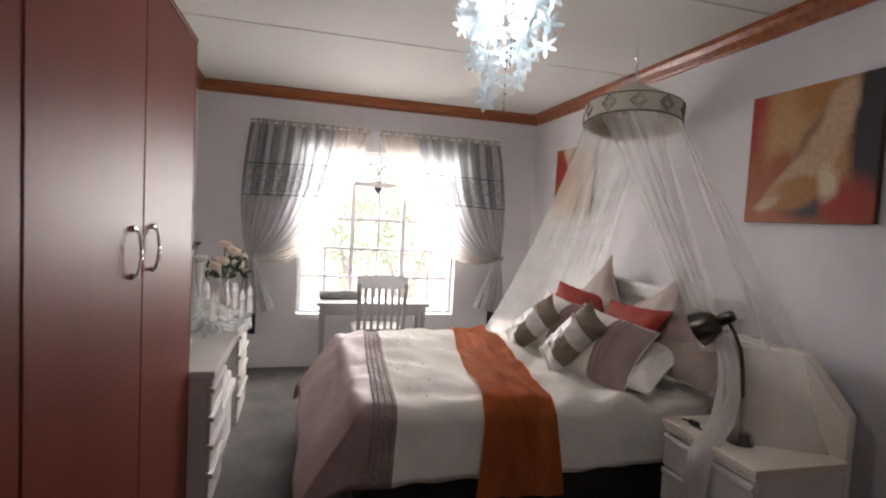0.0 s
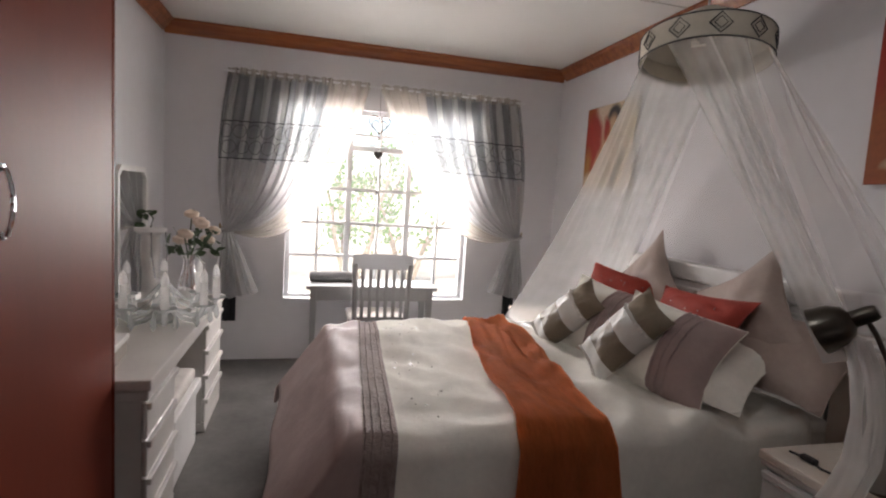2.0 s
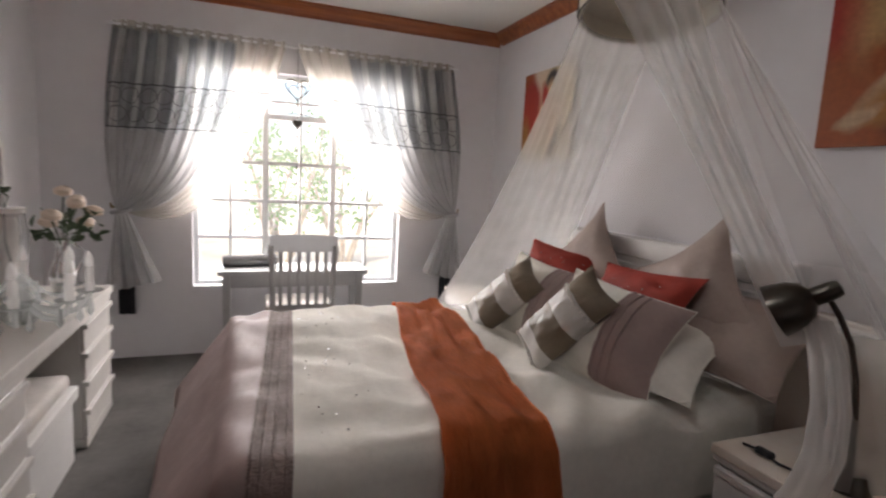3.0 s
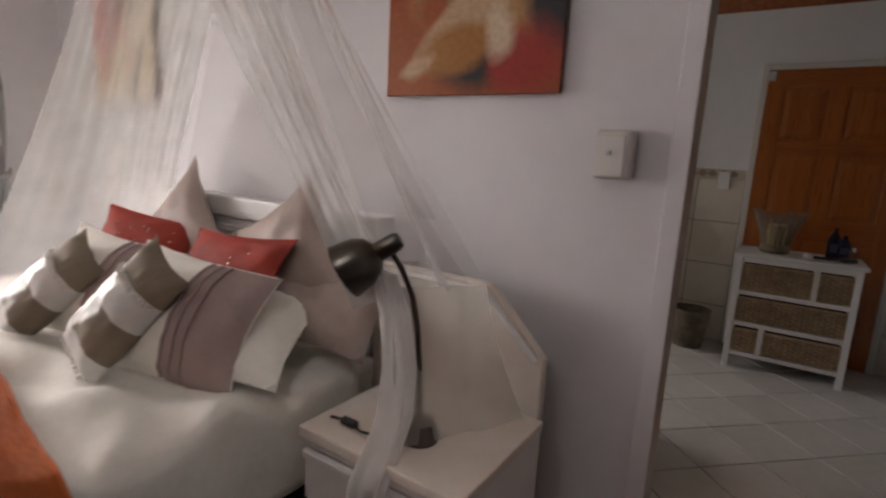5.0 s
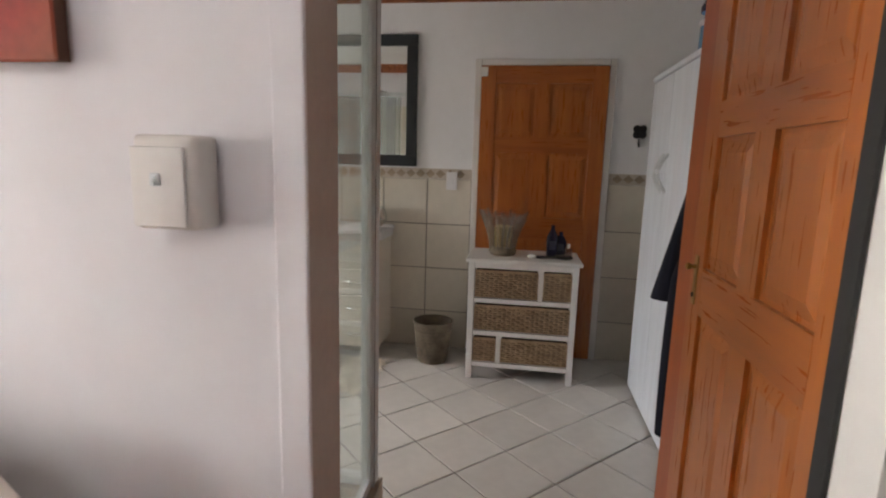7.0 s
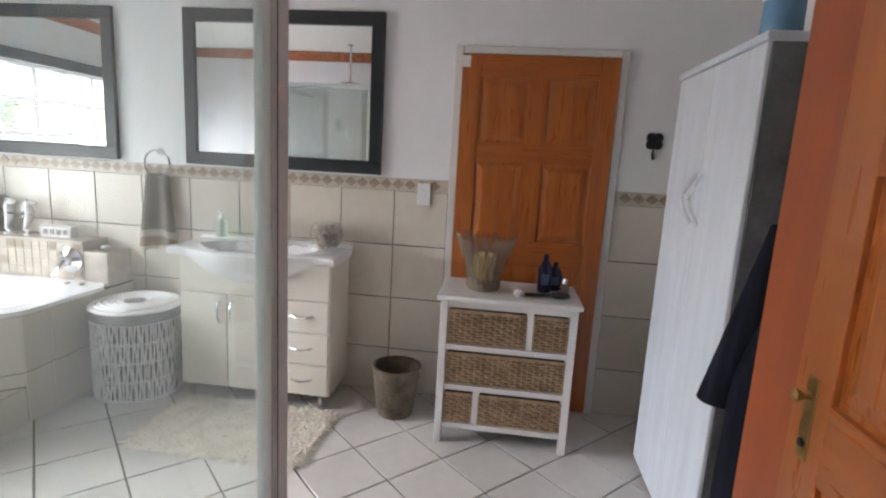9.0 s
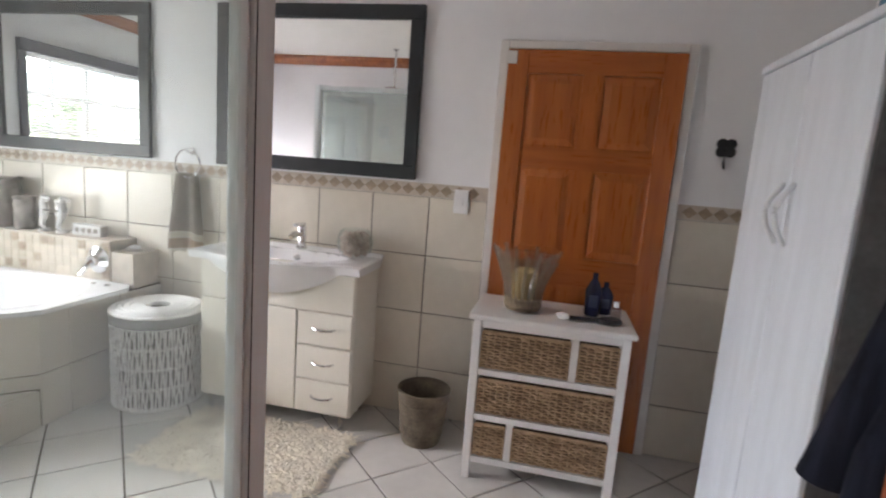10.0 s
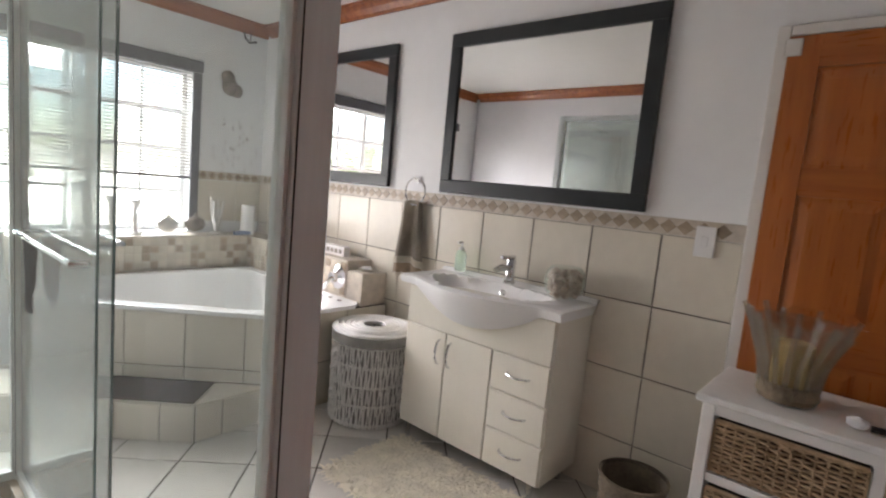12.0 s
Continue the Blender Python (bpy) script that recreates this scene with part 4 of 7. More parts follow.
def tile(parent, origin, ux, un, u0, u1, z0, z1, mat=None, up=Vector((0, 0, 1)), name="tile", thick=0.008, gap=0.006):
    """One bevelled tile on a plane: ux across, un outward."""
    w, h = round(u1 - u0 - gap, 4), round(z1 - z0 - gap, 4)
    key = (w, h, id(mat), thick)
    if key not in MESHES:
        bm = box(0, w, 0, h, 0, thick)
        top = [e for e in bm.edges if all(v.co.z > thick / 2 for v in e.verts)]
        bmesh.ops.bevel(bm, geom=top, offset=0.0022, segments=1, affect="EDGES")
        me = bpy.data.meshes.new(name)
        bmesh.ops.recalc_face_normals(bm, faces=bm.faces[:])
        bm.to_mesh(me)
        bm.free()
        me.materials.append(mat or TILE_V)
        MESHES[key] = me
    o = new(name, MESHES[key])
    m = Matrix((ux, up, un)).transposed().to_4x4()
    m.translation = origin + ux * (u0 + gap / 2) + up * (z0 + gap / 2)
    o.matrix_basis = m
    o.parent = parent
    return o


def varied(mat, amount=0.08):
    """Lets each piece of a tiled surface differ a little in tone."""
    n, l = mat.node_tree.nodes, mat.node_tree.links
    b = n["Principled BSDF"]
    old = b.inputs["Base Color"].links[0].from_socket
    info, mr, hsv = n.new("ShaderNodeObjectInfo"), n.new("ShaderNodeMapRange"), n.new("ShaderNodeHueSaturation")
    mr.inputs[3].default_value, mr.inputs[4].default_value = 1 - amount, 1 + amount
    l.new(info.outputs["Random"], mr.inputs[0]), l.new(mr.outputs[0], hsv.inputs["Value"]), l.new(old, hsv.inputs["Color"]), l.new(hsv.outputs[0], b.inputs["Base Color"])
    return mat


TILE_V = varied(TILE, 0.05)
FLOOR_V = varied(FLOOR_TILE, 0.05)
MOSAIC = varied(material("sand_mosaic", (0.64, 0.57, 0.47), 0.35, vary=0.08, scale=10), 0.12)
MOSAIC_BROWN = varied(material("brown_mosaic", (0.43, 0.34, 0.25), 0.35, vary=0.10, scale=10), 0.15)
DIAMOND = varied(material("brown_diamond_tile", (0.36, 0.28, 0.20), 0.35, vary=0.15, scale=20), 0.15)
BORDER = material("beige_border_tile", (0.58, 0.51, 0.43), 0.35, vary=0.10, scale=20)
X, Y, Z = Vector((1, 0, 0)), Vector((0, 1, 0)), Vector((0, 0, 1))


def run(a, b, first, pitch):
    s = [a]
    q = first
    while q < b - 0.02:
        if q > a + 0.005:
            s.append(q)
        q += pitch
    return list(zip(s, s[1:] + [b]))


# bath faces: side towards the basin, slanted front, step
for u0, u1 in run(0.0, 0.82, 0.17, 0.325):
    for z0, z1 in ((0.278, 0.585), (0.0, 0.278)):
        tile(BATH, Vector((4.476, 3.409, 0)), X, -Y, u0, u1, z0, z1)
for u0, u1 in run(0.0, 1.267, 0.17, 0.325):
    for z0, z1 in ((0.278, 0.585), (0.202, 0.278)):
        tile(BATH, Vector((4.483, 3.407, 0)), E1, -E2, u0, u1, z0, z1)
for u0, u1 in run(0.0, 1.2, 0.17, 0.22):
    tile(STEP, Vector((4.046, 3.408, 0)), E1, -E2, u0, u1, 0.0, 0.196)
for u0, u1 in run(0.0, 0.428, 0.14, 0.325):
    tile(STEP, Vector((4.046, 3.409, 0)), X, -Y, u0, u1, 0.0, 0.196)
# the tread, in slanted strips
for u0, u1 in run(0.0, 1.15, 0.17, 0.325):
    tile(STEP, Vector((4.046, 3.409, 0.192)) + E1 * 0.0, E1, Z, u0, u1, 0.0, 0.292, up=E2)
_bm = prism([(4.05, 3.412), (4.466, 3.412), (4.258, 3.62)], 0.192, 0.200)
part("corner_tile", _bm, TILE_V, STEP)
MAT_D = material("dark_brown_mat", (0.05, 0.035, 0.03), 0.95, vary=0.2, scale=10, bump=0.6, bump_scale=200, spec=0.1)
_bm = bmesh.new()
_o = Vector((4.046, 3.409, 0))
box(0.01, 0.80, 0.012, 0.285, 0, 0.008, 0.003, _bm)
for v in _bm.verts:
    p = _o + E1 * v.co.x + E2 * (v.co.y + (random.uniform(-0.004, 0.004))) + Z * (0.2 + v.co.z)
    v.co = p
tagged(part("step_mat", _bm, MAT_D), "dark brown bath mat lying on the tiled step", "mat")

# ledge behind the bath
LEDGE = tagged(part("tiled_ledge", prism([(5.09, 3.585), (5.30, 3.585), (5.30, 5.12), (3.56, 5.12), (3.56, 4.90), (5.09, 4.90)], 0.585, 0.86, bevel=0.002), BORDER), "sand-coloured mosaic ledge round the bath", "ledge", kind="structure")
for i in range(30):
    for j in range(4):
        if i < 23:
            tile(LEDGE, Vector((5.09, 4.895, 0.622)), -Y, -X, i * 0.0567, (i + 1) * 0.0567, j * 0.0567, (j + 1) * 0.0567, MOSAIC if random.random() < 0.74 else MOSAIC_BROWN, name="mosaic_tile", thick=0.004, gap=0.005)
        if i >= 4:
            tile(LEDGE, Vector((5.085, 4.90, 0.622)), -X, -Y, (i - 4) * 0.0567, (i - 3) * 0.0567, j * 0.0567, (j + 1) * 0.0567, MOSAIC if random.random() < 0.74 else MOSAIC_BROWN, name="mosaic_tile", thick=0.004, gap=0.005)
tagged(part("tiled_box", prism([(5.09, 3.42), (5.30, 3.42), (5.30, 3.58), (5.09, 3.58)], 0.585, 0.80, bevel=0.004), BORDER), "small tiled box at the end of the bath ledge", "tiled box", kind="structure")
_v = thing("soap_dish", (5.19, 3.50, 0.80), "shallow stone soap dish on the tiled box", "soap dish")
part("dish", lathe([(0.04, 0), (0.065, 0.012), (0.062, 0.014), (0.03, 0.006)], 20, m=Matrix.Diagonal((0.7, 1.1, 1, 1))), BORDER, _v, smooth=True)
part("soap", lathe([(0.02, 0.012), (0.035, 0.018), (0.03, 0.03)], 16), CERAMIC, _v, smooth=True)
_v = thing("bath_tap", (5.085, 3.665, 0.74), "round chrome bath mixer on the ledge", "tap")
part("rose", lathe([(0.080, 0), (0.080, 0.006), (0.06, 0.016), (0.036, 0.032), (0.034, 0.055)], 28, m=pose(0, 0, 0, 0, -90)), CHROME, _v, smooth=True)
part("lever", tube([(-0.05, 0, 0), (-0.08, 0.01, -0.03), (-0.09, 0.04, -0.08)], 0.014, 8), CHROME, _v)
for _y in (3.50, 3.60):
    _v = thing("spa_button", (4.98, _y, 0.617), "small round chrome button on the bath rim", "button", "bath rim buttons")
    part("button", lathe([(0.018, 0), (0.018, 0.006), (0.012, 0.01)], 16), CHROME, _v)

# ornaments on the ledge
PLASTER = material("white_plaster", (0.72, 0.70, 0.68), 0.7, vary=0.08, scale=12, bump=0.2, bump_scale=60)
STONE = material("grey_brown_driftwood", (0.33, 0.29, 0.26), 0.8, vary=0.3, scale=14, bump=0.5, bump_scale=40)


def sea_horse(x, y, h, rz):
    t = thing("seahorse_ornament", pose(x, y, 0.86, 0, 0, rz), "white plaster seahorse standing on the bath ledge", "ornament", "seahorses on the ledge")
    pts = [(0.0, 0, 0.012), (0.03, 0, 0.03 * h / 0.2), (0.008, 0, 0.07 * h / 0.2), (-0.012, 0, 0.11 * h / 0.2), (0.006, 0, 0.15 * h / 0.2), (-0.012, 0, 0.175 * h / 0.2), (-0.05, 0, 0.165 * h / 0.2)]
    bm = bmesh.new()
    for p, q, r in zip(pts, pts[1:], (0.011, 0.015, 0.024, 0.026, 0.022, 0.013)):
        tube([p, ((p[0] + q[0]) / 2, 0, (p[2] + q[2]) / 2), q], r, 10, bm)
    for z in (0.09, 0.12, 0.15):
        lathe([(0.001, 0), (0.018, 0.004), (0.001, 0.03)], 8, bm, pose(0.02, 0, z * h / 0.2, 0, 70, 0))
    lathe([(0.035, 0), (0.035, 0.012), (0.02, 0.016)], 16, bm)
    part("body", bm, PLASTER, t, smooth=True)


sea_horse(5.17, 4.02, 0.25, 100), sea_horse(5.17, 4.16, 0.25, 80)
_v = thing("socket_block", pose(5.19, 3.83, 0.86, 0, 0, 90), "white plaster block with small square niches", "ornament")
part("block", box(-0.11, 0.11, -0.03, 0.03, 0, 0.07, 0.006), PLASTER, _v)
for k in range(4):
    part("niche", box(-0.085 + k * 0.046, -0.055 + k * 0.046, -0.002 + 0.031, 0.0325, 0.02, 0.05, 0.003), STONE, _v)


def carved_block(name, x, y, h, r, label):
    t = thing(name, pose(x, y, 0.86, 0, 0, random.uniform(0, 90)), label, "ornament")
    bm = lathe([(r * 0.85, 0), (r, 0.02), (r * 0.92, h * 0.5), (r * 1.05, h * 0.75), (r * 0.9, h * 0.93), (r * 1.15, h)], 12)
    for v in bm.verts:
        v.co.x *= random.uniform(0.86, 1.14)
        v.co.y *= random.uniform(0.86, 1.14)
        v.co.z += random.uniform(-0.012, 0.012) if v.co.z > 0.03 else 0
    part("body", bm, STONE, t, smooth=True)


carved_block("carved_jar", 5.18, 4.50, 0.32, 0.095, "rough carved driftwood jar on the bath ledge")
carved_block("carved_jar", 5.17, 4.31, 0.21, 0.06, "smaller carved driftwood jar on the bath ledge")
_v = thing("pillar_candle", (5.12, 4.97, 0.86), "wide white pillar candle in the ledge corner", "candle")
part("candle", lathe([(0.055, 0), (0.055, 0.24), (0.05, 0.246)], 24), CERAMIC, _v, smooth=True)
_v = thing("coral_ornament", (4.88, 5.02, 0.86), "white branching coral ornament on the ledge", "ornament")
_b = bmesh.new()
for k in range(9):
    a, hh = k * 0.7, random.uniform(0.17, 0.30)
    tube([(0, 0, 0.01), (0.03 * math.cos(a), 0.02 * math.sin(a), hh * 0.5), (0.055 * math.cos(a + 0.5), 0.03 * math.sin(a + 0.5), hh)], 0.013, 7, _b, 0.6)
lathe([(0.05, 0), (0.045, 0.015), (0.02, 0.025)], 14, _b)
part("coral", _b, PLASTER, _v, smooth=True)
for _x, _s in ((4.51, 1.3), (4.71, 1.4)):
    _v = thing("fish_ornament", pose(_x, 5.02, 0.86, 0, 0, 5), "plaster fish ornament standing on the ledge", "ornament", "fish on the ledge")
    _b = bmesh.new()
    bmesh.ops.create_uvsphere(_b, u_segments=14, v_segments=8, radius=0.05 * _s)
    for v in _b.verts:
        v.co = Vector((v.co.x * 1.15, v.co.y * 0.4, v.co.z * 0.85 + 0.055 * _s))
    own = prism([(-0.05, 0), (-0.095, 0.035), (-0.085, 0), (-0.095, -0.035)], -0.006, 0.006)
    merge(_b, own, pose(0, 0, 0.055 * _s, 90))
    own = prism([(-0.03, 0), (0.0, 0.04), (0.03, 0.01)], -0.005, 0.005)
    merge(_b, own, pose(0, 0, 0.09 * _s, 90))
    part("fish", _b, STONE if _s > 1.35 else PLASTER, _v, smooth=True)
for _x, _h in ((4.28, 0.25), (4.13, 0.27), (3.97, 0.36)):
    _v = thing("candlestick", (_x, 5.02, 0.86), "turned white candlestick on the window ledge", "candlestick", "candlesticks on the ledge")
    part("stick", lathe([(0.05, 0), (0.05, 0.01), (0.022, 0.025), (0.014, _h * 0.3), (0.022, _h * 0.45), (0.013, _h * 0.6), (0.018, _h * 0.85), (0.038, _h * 0.95), (0.038, _h)], 18), PLASTER, _v, smooth=True)
_v = thing("flannel_cloth", (4.62, 4.98, 0.86), "small blue-grey cloth and bottle lying on the ledge", "cloth")
_b = bmesh.new()
tube([(0.36, -0.06, 0.018), (0.44, -0.05, 0.018), (0.50, -0.055, 0.018)], 0.018, 8, _b)
part("bottle", _b, material("blue_grey_plastic", (0.22, 0.28, 0.45), 0.3), _v)

# shells and dark leaf decals on the wall, hook under the cornice
_v = thing("wall_shells", (5.0, CY1, 2.05), "three plaster scallop shells fixed to the wall", "wall ornament")
for dx, dz, s in ((-0.02, 0.07, 0.06), (0.0, 0.0, 0.07), (0.055, -0.02, 0.055)):
    part("shell", lathe([(s, 0), (s * 0.85, s * 0.3), (s * 0.4, s * 0.55), (s * 0.05, s * 0.6)], 14, m=pose(dx, 0, dz, 90)), STONE, _v, smooth=True)
_b = bmesh.new()
for k in range(34):
    cx, cz = random.uniform(4.86, 5.26), random.uniform(1.36, 1.80)
    lathe([(0.0005, 0), (0.006, 0.001), (0.0005, 0.002)], 8, _b, pose(cx, CY1 - 0.001, cz, 90) @ pose(0, 0, 0, 0, 0, random.uniform(-30, 30)) @ Matrix.Diagonal((0.7, 3.0, 1, 1)))
tagged(part("leaf_decals", _b, material("grey_decal", (0.36, 0.35, 0.35), 0.7)), "scattered small dark leaf decals on the wall", "wall decal")
_v = thing("iron_hook", (5.12, CY1 - 0.06, 2.43), "dark curved iron hook hanging below the cornice", "hook")
part("hook", tube([(-0.05, 0, 0.07), (-0.04, 0, 0.02), (0.0, 0, -0.005), (0.05, 0, 0.012), (0.07, 0.055, 0.03)], 0.008, 8), IRON, _v)
part("chain", tube([(0.01, 0, 0.18), (0.01, 0, 0.08), (0.0, 0, -0.005)], 0.004, 6), IRON, _v)

# ---- shower ----
CURB = material("beige_curb_tile", (0.46, 0.40, 0.32), 0.35, vary=0.08, scale=6)
_v = tagged(part("shower_curb", prism([(CX0, 1.485), (3.395, 1.485), (3.395, 3.345), (CX0, 3.345), (CX0, 3.265), (3.30, 3.265), (3.30, 1.57), (CX0, 1.57)], 0.001, 0.14, bevel=0.004), CURB), "low beige tiled kerb round the shower", "shower kerb", kind="structure")
SH = thing("shower_enclosure", (0, 0, 0), "grey aluminium framed glass shower with its sliding door open", "shower")


def post(x, y):
    p = part("post", box(x - 0.030, x + 0.030, y - 0.027, y + 0.027, 0.14, 2.14, 0.003), ALU, SH)
    part("seal", box(x - 0.0292, x - 0.0270, y - 0.0280, y - 0.0265, 0.16, 2.12), DARK_GAP, p)
    part("glazing_bead", box(x - 0.0375, x - 0.0305, y - 0.016, y + 0.016, 0.178, 2.092, 0.001), ALU, p)
    return p


post(3.345, 1.528), post(3.345, 3.305)
for _z0, _z1 in ((0.141, 0.175), (2.095, 2.138)):
    part("rail", box(3.32, 3.37, 1.556, 3.277, _z0, _z1, 0.003), ALU, SH)
    part("rail", box(CX0 + 0.001, 3.314, 1.512, 1.544, _z0, _z1, 0.003), ALU, SH)
    part("rail", box(CX0 + 0.001, 3.314, 3.289, 3.321, _z0, _z1, 0.003), ALU, SH)
for _y in (1.528, 3.305):
    part("wall_channel", box(CX0 + 0.001, CX0 + 0.03, _y - 0.016, _y + 0.016, 0.176, 2.094), ALU, SH)
def shower_pane(bm, mat, name="pane"):
    p = part(name, bm, mat, SH)
    p.visible_shadow = False
    return p
shower_pane(box(CX0 + 0.03, 3.314, 1.525, 1.531, 0.176, 2.094), SHOWER_GLASS)
shower_pane(box(CX0 + 0.03, 3.314, 3.302, 3.308, 0.176, 2.094), SHOWER_GLASS)
_p = shower_pane(box(3.335, 3.340, 2.40, 3.277, 0.176, 2.094), SHOWER_HAZE)
part("pane_edge", box(3.3345, 3.3405, 2.394, 2.3995, 0.176, 2.094), GLASS_EDGE, _p)
_p = shower_pane(box(3.354, 3.359, 2.34, 3.22, 0.176, 2.094), SHOWER_HAZE, "sliding_door")
part("pane_edge", box(3.3535, 3.3595, 2.334, 2.3395, 0.176, 2.094), GLASS_EDGE, _p)
for _x, _z in ((3.41, 1.17), (3.295, 1.12)):
    part("towel_bar", tube([(3.357 if _x > 3.35 else 3.334, 2.45, _z), (_x, 2.45, _z), (_x, 3.13, _z), (3.357 if _x > 3.35 else 3.334, 3.13, _z)], 0.008, 8), CHROME, _p)
tagged(part("wash_cloth", sheet(lambda u, v: (3.294 - 0.012 * math.cos(3.14 * min(1, v * 8)) * 1.0 - 0.006 * math.sin(u * 12), 2.86 + 0.24 * u - 0.06 * v * (u - 0.5), 1.13 - 0.22 * v * (0.7 + 0.5 * math.sin(u * 3.1))), 16, 12, 0.006), material("dark_grey_cloth", (0.09, 0.10, 0.11), 0.95, spec=0.1), smooth=True),
       "dark grey washcloth hung over the shower door bar", "washcloth")
_v = thing("ceiling_shower", (2.85, 2.72, 0), "chrome ceiling shower arm with round rose", "shower")
part("arm", tube([(0, 0, CZ), (0, 0, 2.22)], 0.012, 10), CHROME, _v)
part("flange", lathe([(0.03, CZ - 0.012), (0.03, CZ)], 18), CHROME, _v)
part("rose", lathe([(0.10, 2.20), (0.10, 2.212), (0.02, 2.23)], 28), CHROME, _v, smooth=True)
_v = thing("shaving_mirror", (CX0 + 0.009, 2.98, 1.80), "round chrome shaving mirror on the shower wall", "mirror")
part("rim", lathe([(0.075, 0), (0.085, 0.01), (0.075, 0.02)], 28, m=pose(0, 0, 0, 0, 90)), WHITEP, _v)
part("glass", lathe([(0.07, 0.0205), (0.07, 0.022)], 28, m=pose(0, 0, 0, 0, 90)), MIRROR, _v)
_v = thing("soap_rack", (CX0 + 0.009, 2.90, 1.60), "small grey soap rack on the shower wall", "soap rack")
part("rack", box(0, 0.07, -0.06, 0.06, 0, 0.05, 0.006), ALU, _v)
part("bottle", lathe([(0.025, 0.05), (0.025, 0.14), (0.012, 0.16)], 16, m=pose(0.035, 0, 0)), ALU, _v)

# ---- tiles: east wall, north wall, shower walls, border, floor ----
WT = tagged(part("wall_tiling", box(CX1 - 0.0035, CX1 - 0.0005, CY0, 0.389, 0, 1.285), TILE_GROUT), "cream glazed wall tiles with dark grout under a patterned border", "wall tiles", kind="structure")
part("grout_bed", box(CX1 - 0.0035, CX1 - 0.0005, 1.346, CY1, 0, 1.285), TILE_GROUT, WT)
ROWS_Z = ((0.0, 0.287), (0.287, 0.620), (0.620, 0.953), (0.953, 1.286))
for lo, hi, first in ((CY0, 0.388, -0.278), (1.347, CY1, 1.672)):
    for u0, u1 in run(lo, hi, first, 0.330):
        for z0, z1 in ROWS_Z:
            if (u0 > 3.6 and z1 < 0.7):
                continue
            tile(WT, Vector((CX1 - 0.002, 0, 0)), Y, -X, u0, u1, z0, z1)
for u0, u1 in ((4.765, 5.08), (5.08, 5.302)):
    tile(WT, Vector((0, CY1 - 0.001, 0)), X, -Y, u0, u1, 0.953, 1.286)
for u0, u1 in run(1.58, 3.26, 1.9, 0.3245):
    for k in range(6):
        tile(WT, Vector((CX0, 0, 0)), Y, X, u0, u1, 0.145 + 0.325 * k, 0.145 + 0.325 * (k + 1))
BD = tagged(part("tile_border", box(CX1 - 0.009, CX1 - 0.0006, 1.347, CY1, 1.287, 1.360, 0.001), BORDER), "beige border tiles with brown diamonds", "tile border", kind="structure")
part("border_piece", box(CX1 - 0.009, CX1 - 0.0006, CY0, 0.388, 1.287, 1.360, 0.001), BORDER, BD)
part("border_piece", box(4.762, CX1 - 0.01, CY1 - 0.009, CY1 - 0.0006, 1.287, 1.360, 0.001), BORDER, BD)
_dm = prism([(-0.036, 0), (0, -0.031), (0.036, 0), (0, 0.031)], 0, 0.003)
_dm2 = bpy.data.meshes.new("diamond")
_dm.to_mesh(_dm2)
_dm.free()
_dm2.materials.append(DIAMOND)
for k in range(74):
    _y = -0.26 + k * 0.0735
    if 0.34 < _y < 1.39 or _y > 5.09:
        continue
    o = new("diamond", _dm2)
    m = Matrix((Y, Z, -X)).transposed().to_4x4()
    m.translation = Vector((CX1 - 0.009, _y, 1.3235))
    o.matrix_basis, o.parent = m, BD
for k in range(7):
    o = new("diamond", _dm2)
    m = Matrix((X, Z, -Y)).transposed().to_4x4()
    m.translation = Vector((4.80 + k * 0.0735, CY1 - 0.009, 1.3235))
    o.matrix_basis, o.parent = m, BD

# floor: square tiles turned by 45 degrees, trimmed at the walls
PF = 0.324
U0, V0 = -0.0858 + PF * 4, 0.127


def clip(poly, x0, x1, y0, y1):
    for ax, lim, keep in ((0, x0, 1), (0, x1, -1), (1, y0, 1), (1, y1, -1)):
        out = []
        for p, q in zip(poly, poly[1:] + poly[:1]):
            a, b = (p[ax] - lim) * keep, (q[ax] - lim) * keep
            if a >= 0:
                out.append(p)
            if a * b < 0:
                t = a / (a - b)
                out.append((p[0] + (q[0] - p[0]) * t, p[1] + (q[1] - p[1]) * t))
        poly = out
        if len(poly) < 3:
            return []
    return poly


def flat_piece(poly, mat):
    c = (sum(p[0] for p in poly) / len(poly), sum(p[1] for p in poly) / len(poly))
    bm = prism([(p[0] - c[0], p[1] - c[1]) for p in poly], -0.006, 0.0)
    top = [e for e in bm.edges if all(v.co.z > -0.001 for v in e.verts)]
    bmesh.ops.bevel(bm, geom=top, offset=0.0018, segments=1, affect="EDGES")
    return part("floor_tile", bm, mat, FLOOR_BASE, m=pose(c[0], c[1], 0))


_whole = None
for i in range(40):
    for j in range(40):
        g = 0.0042
        u, v = U0 + i * PF, V0 + (j - 12) * PF
        cs = [((a + b) * 0.7071, (a - b) * 0.7071) for a, b in ((u + g, v + g), (u + PF - g, v + g), (u + PF - g, v + PF - g), (u + g, v + PF - g))]
        p = clip(cs, 2.302, CX1, CY0, CY1)
        if not p:
            continue
        cx, cy = (u + v + PF) * 0.7071, (u - v) * 0.7071
        if cx > 5.6 or cy > 5.4:
            continue
        if len(p) == 4 and all(2.303 < q[0] < CX1 - 0.001 and CY0 + 0.001 < q[1] < CY1 - 0.001 for q in p):
            if _whole is None:
                _whole = flat_piece(p, FLOOR_V)
            else:
                o = new("floor_tile", _whole.data)
                o.parent, o.matrix_basis = FLOOR_BASE, pose(cx, cy, 0)
        else:
            flat_piece(p, FLOOR_V)
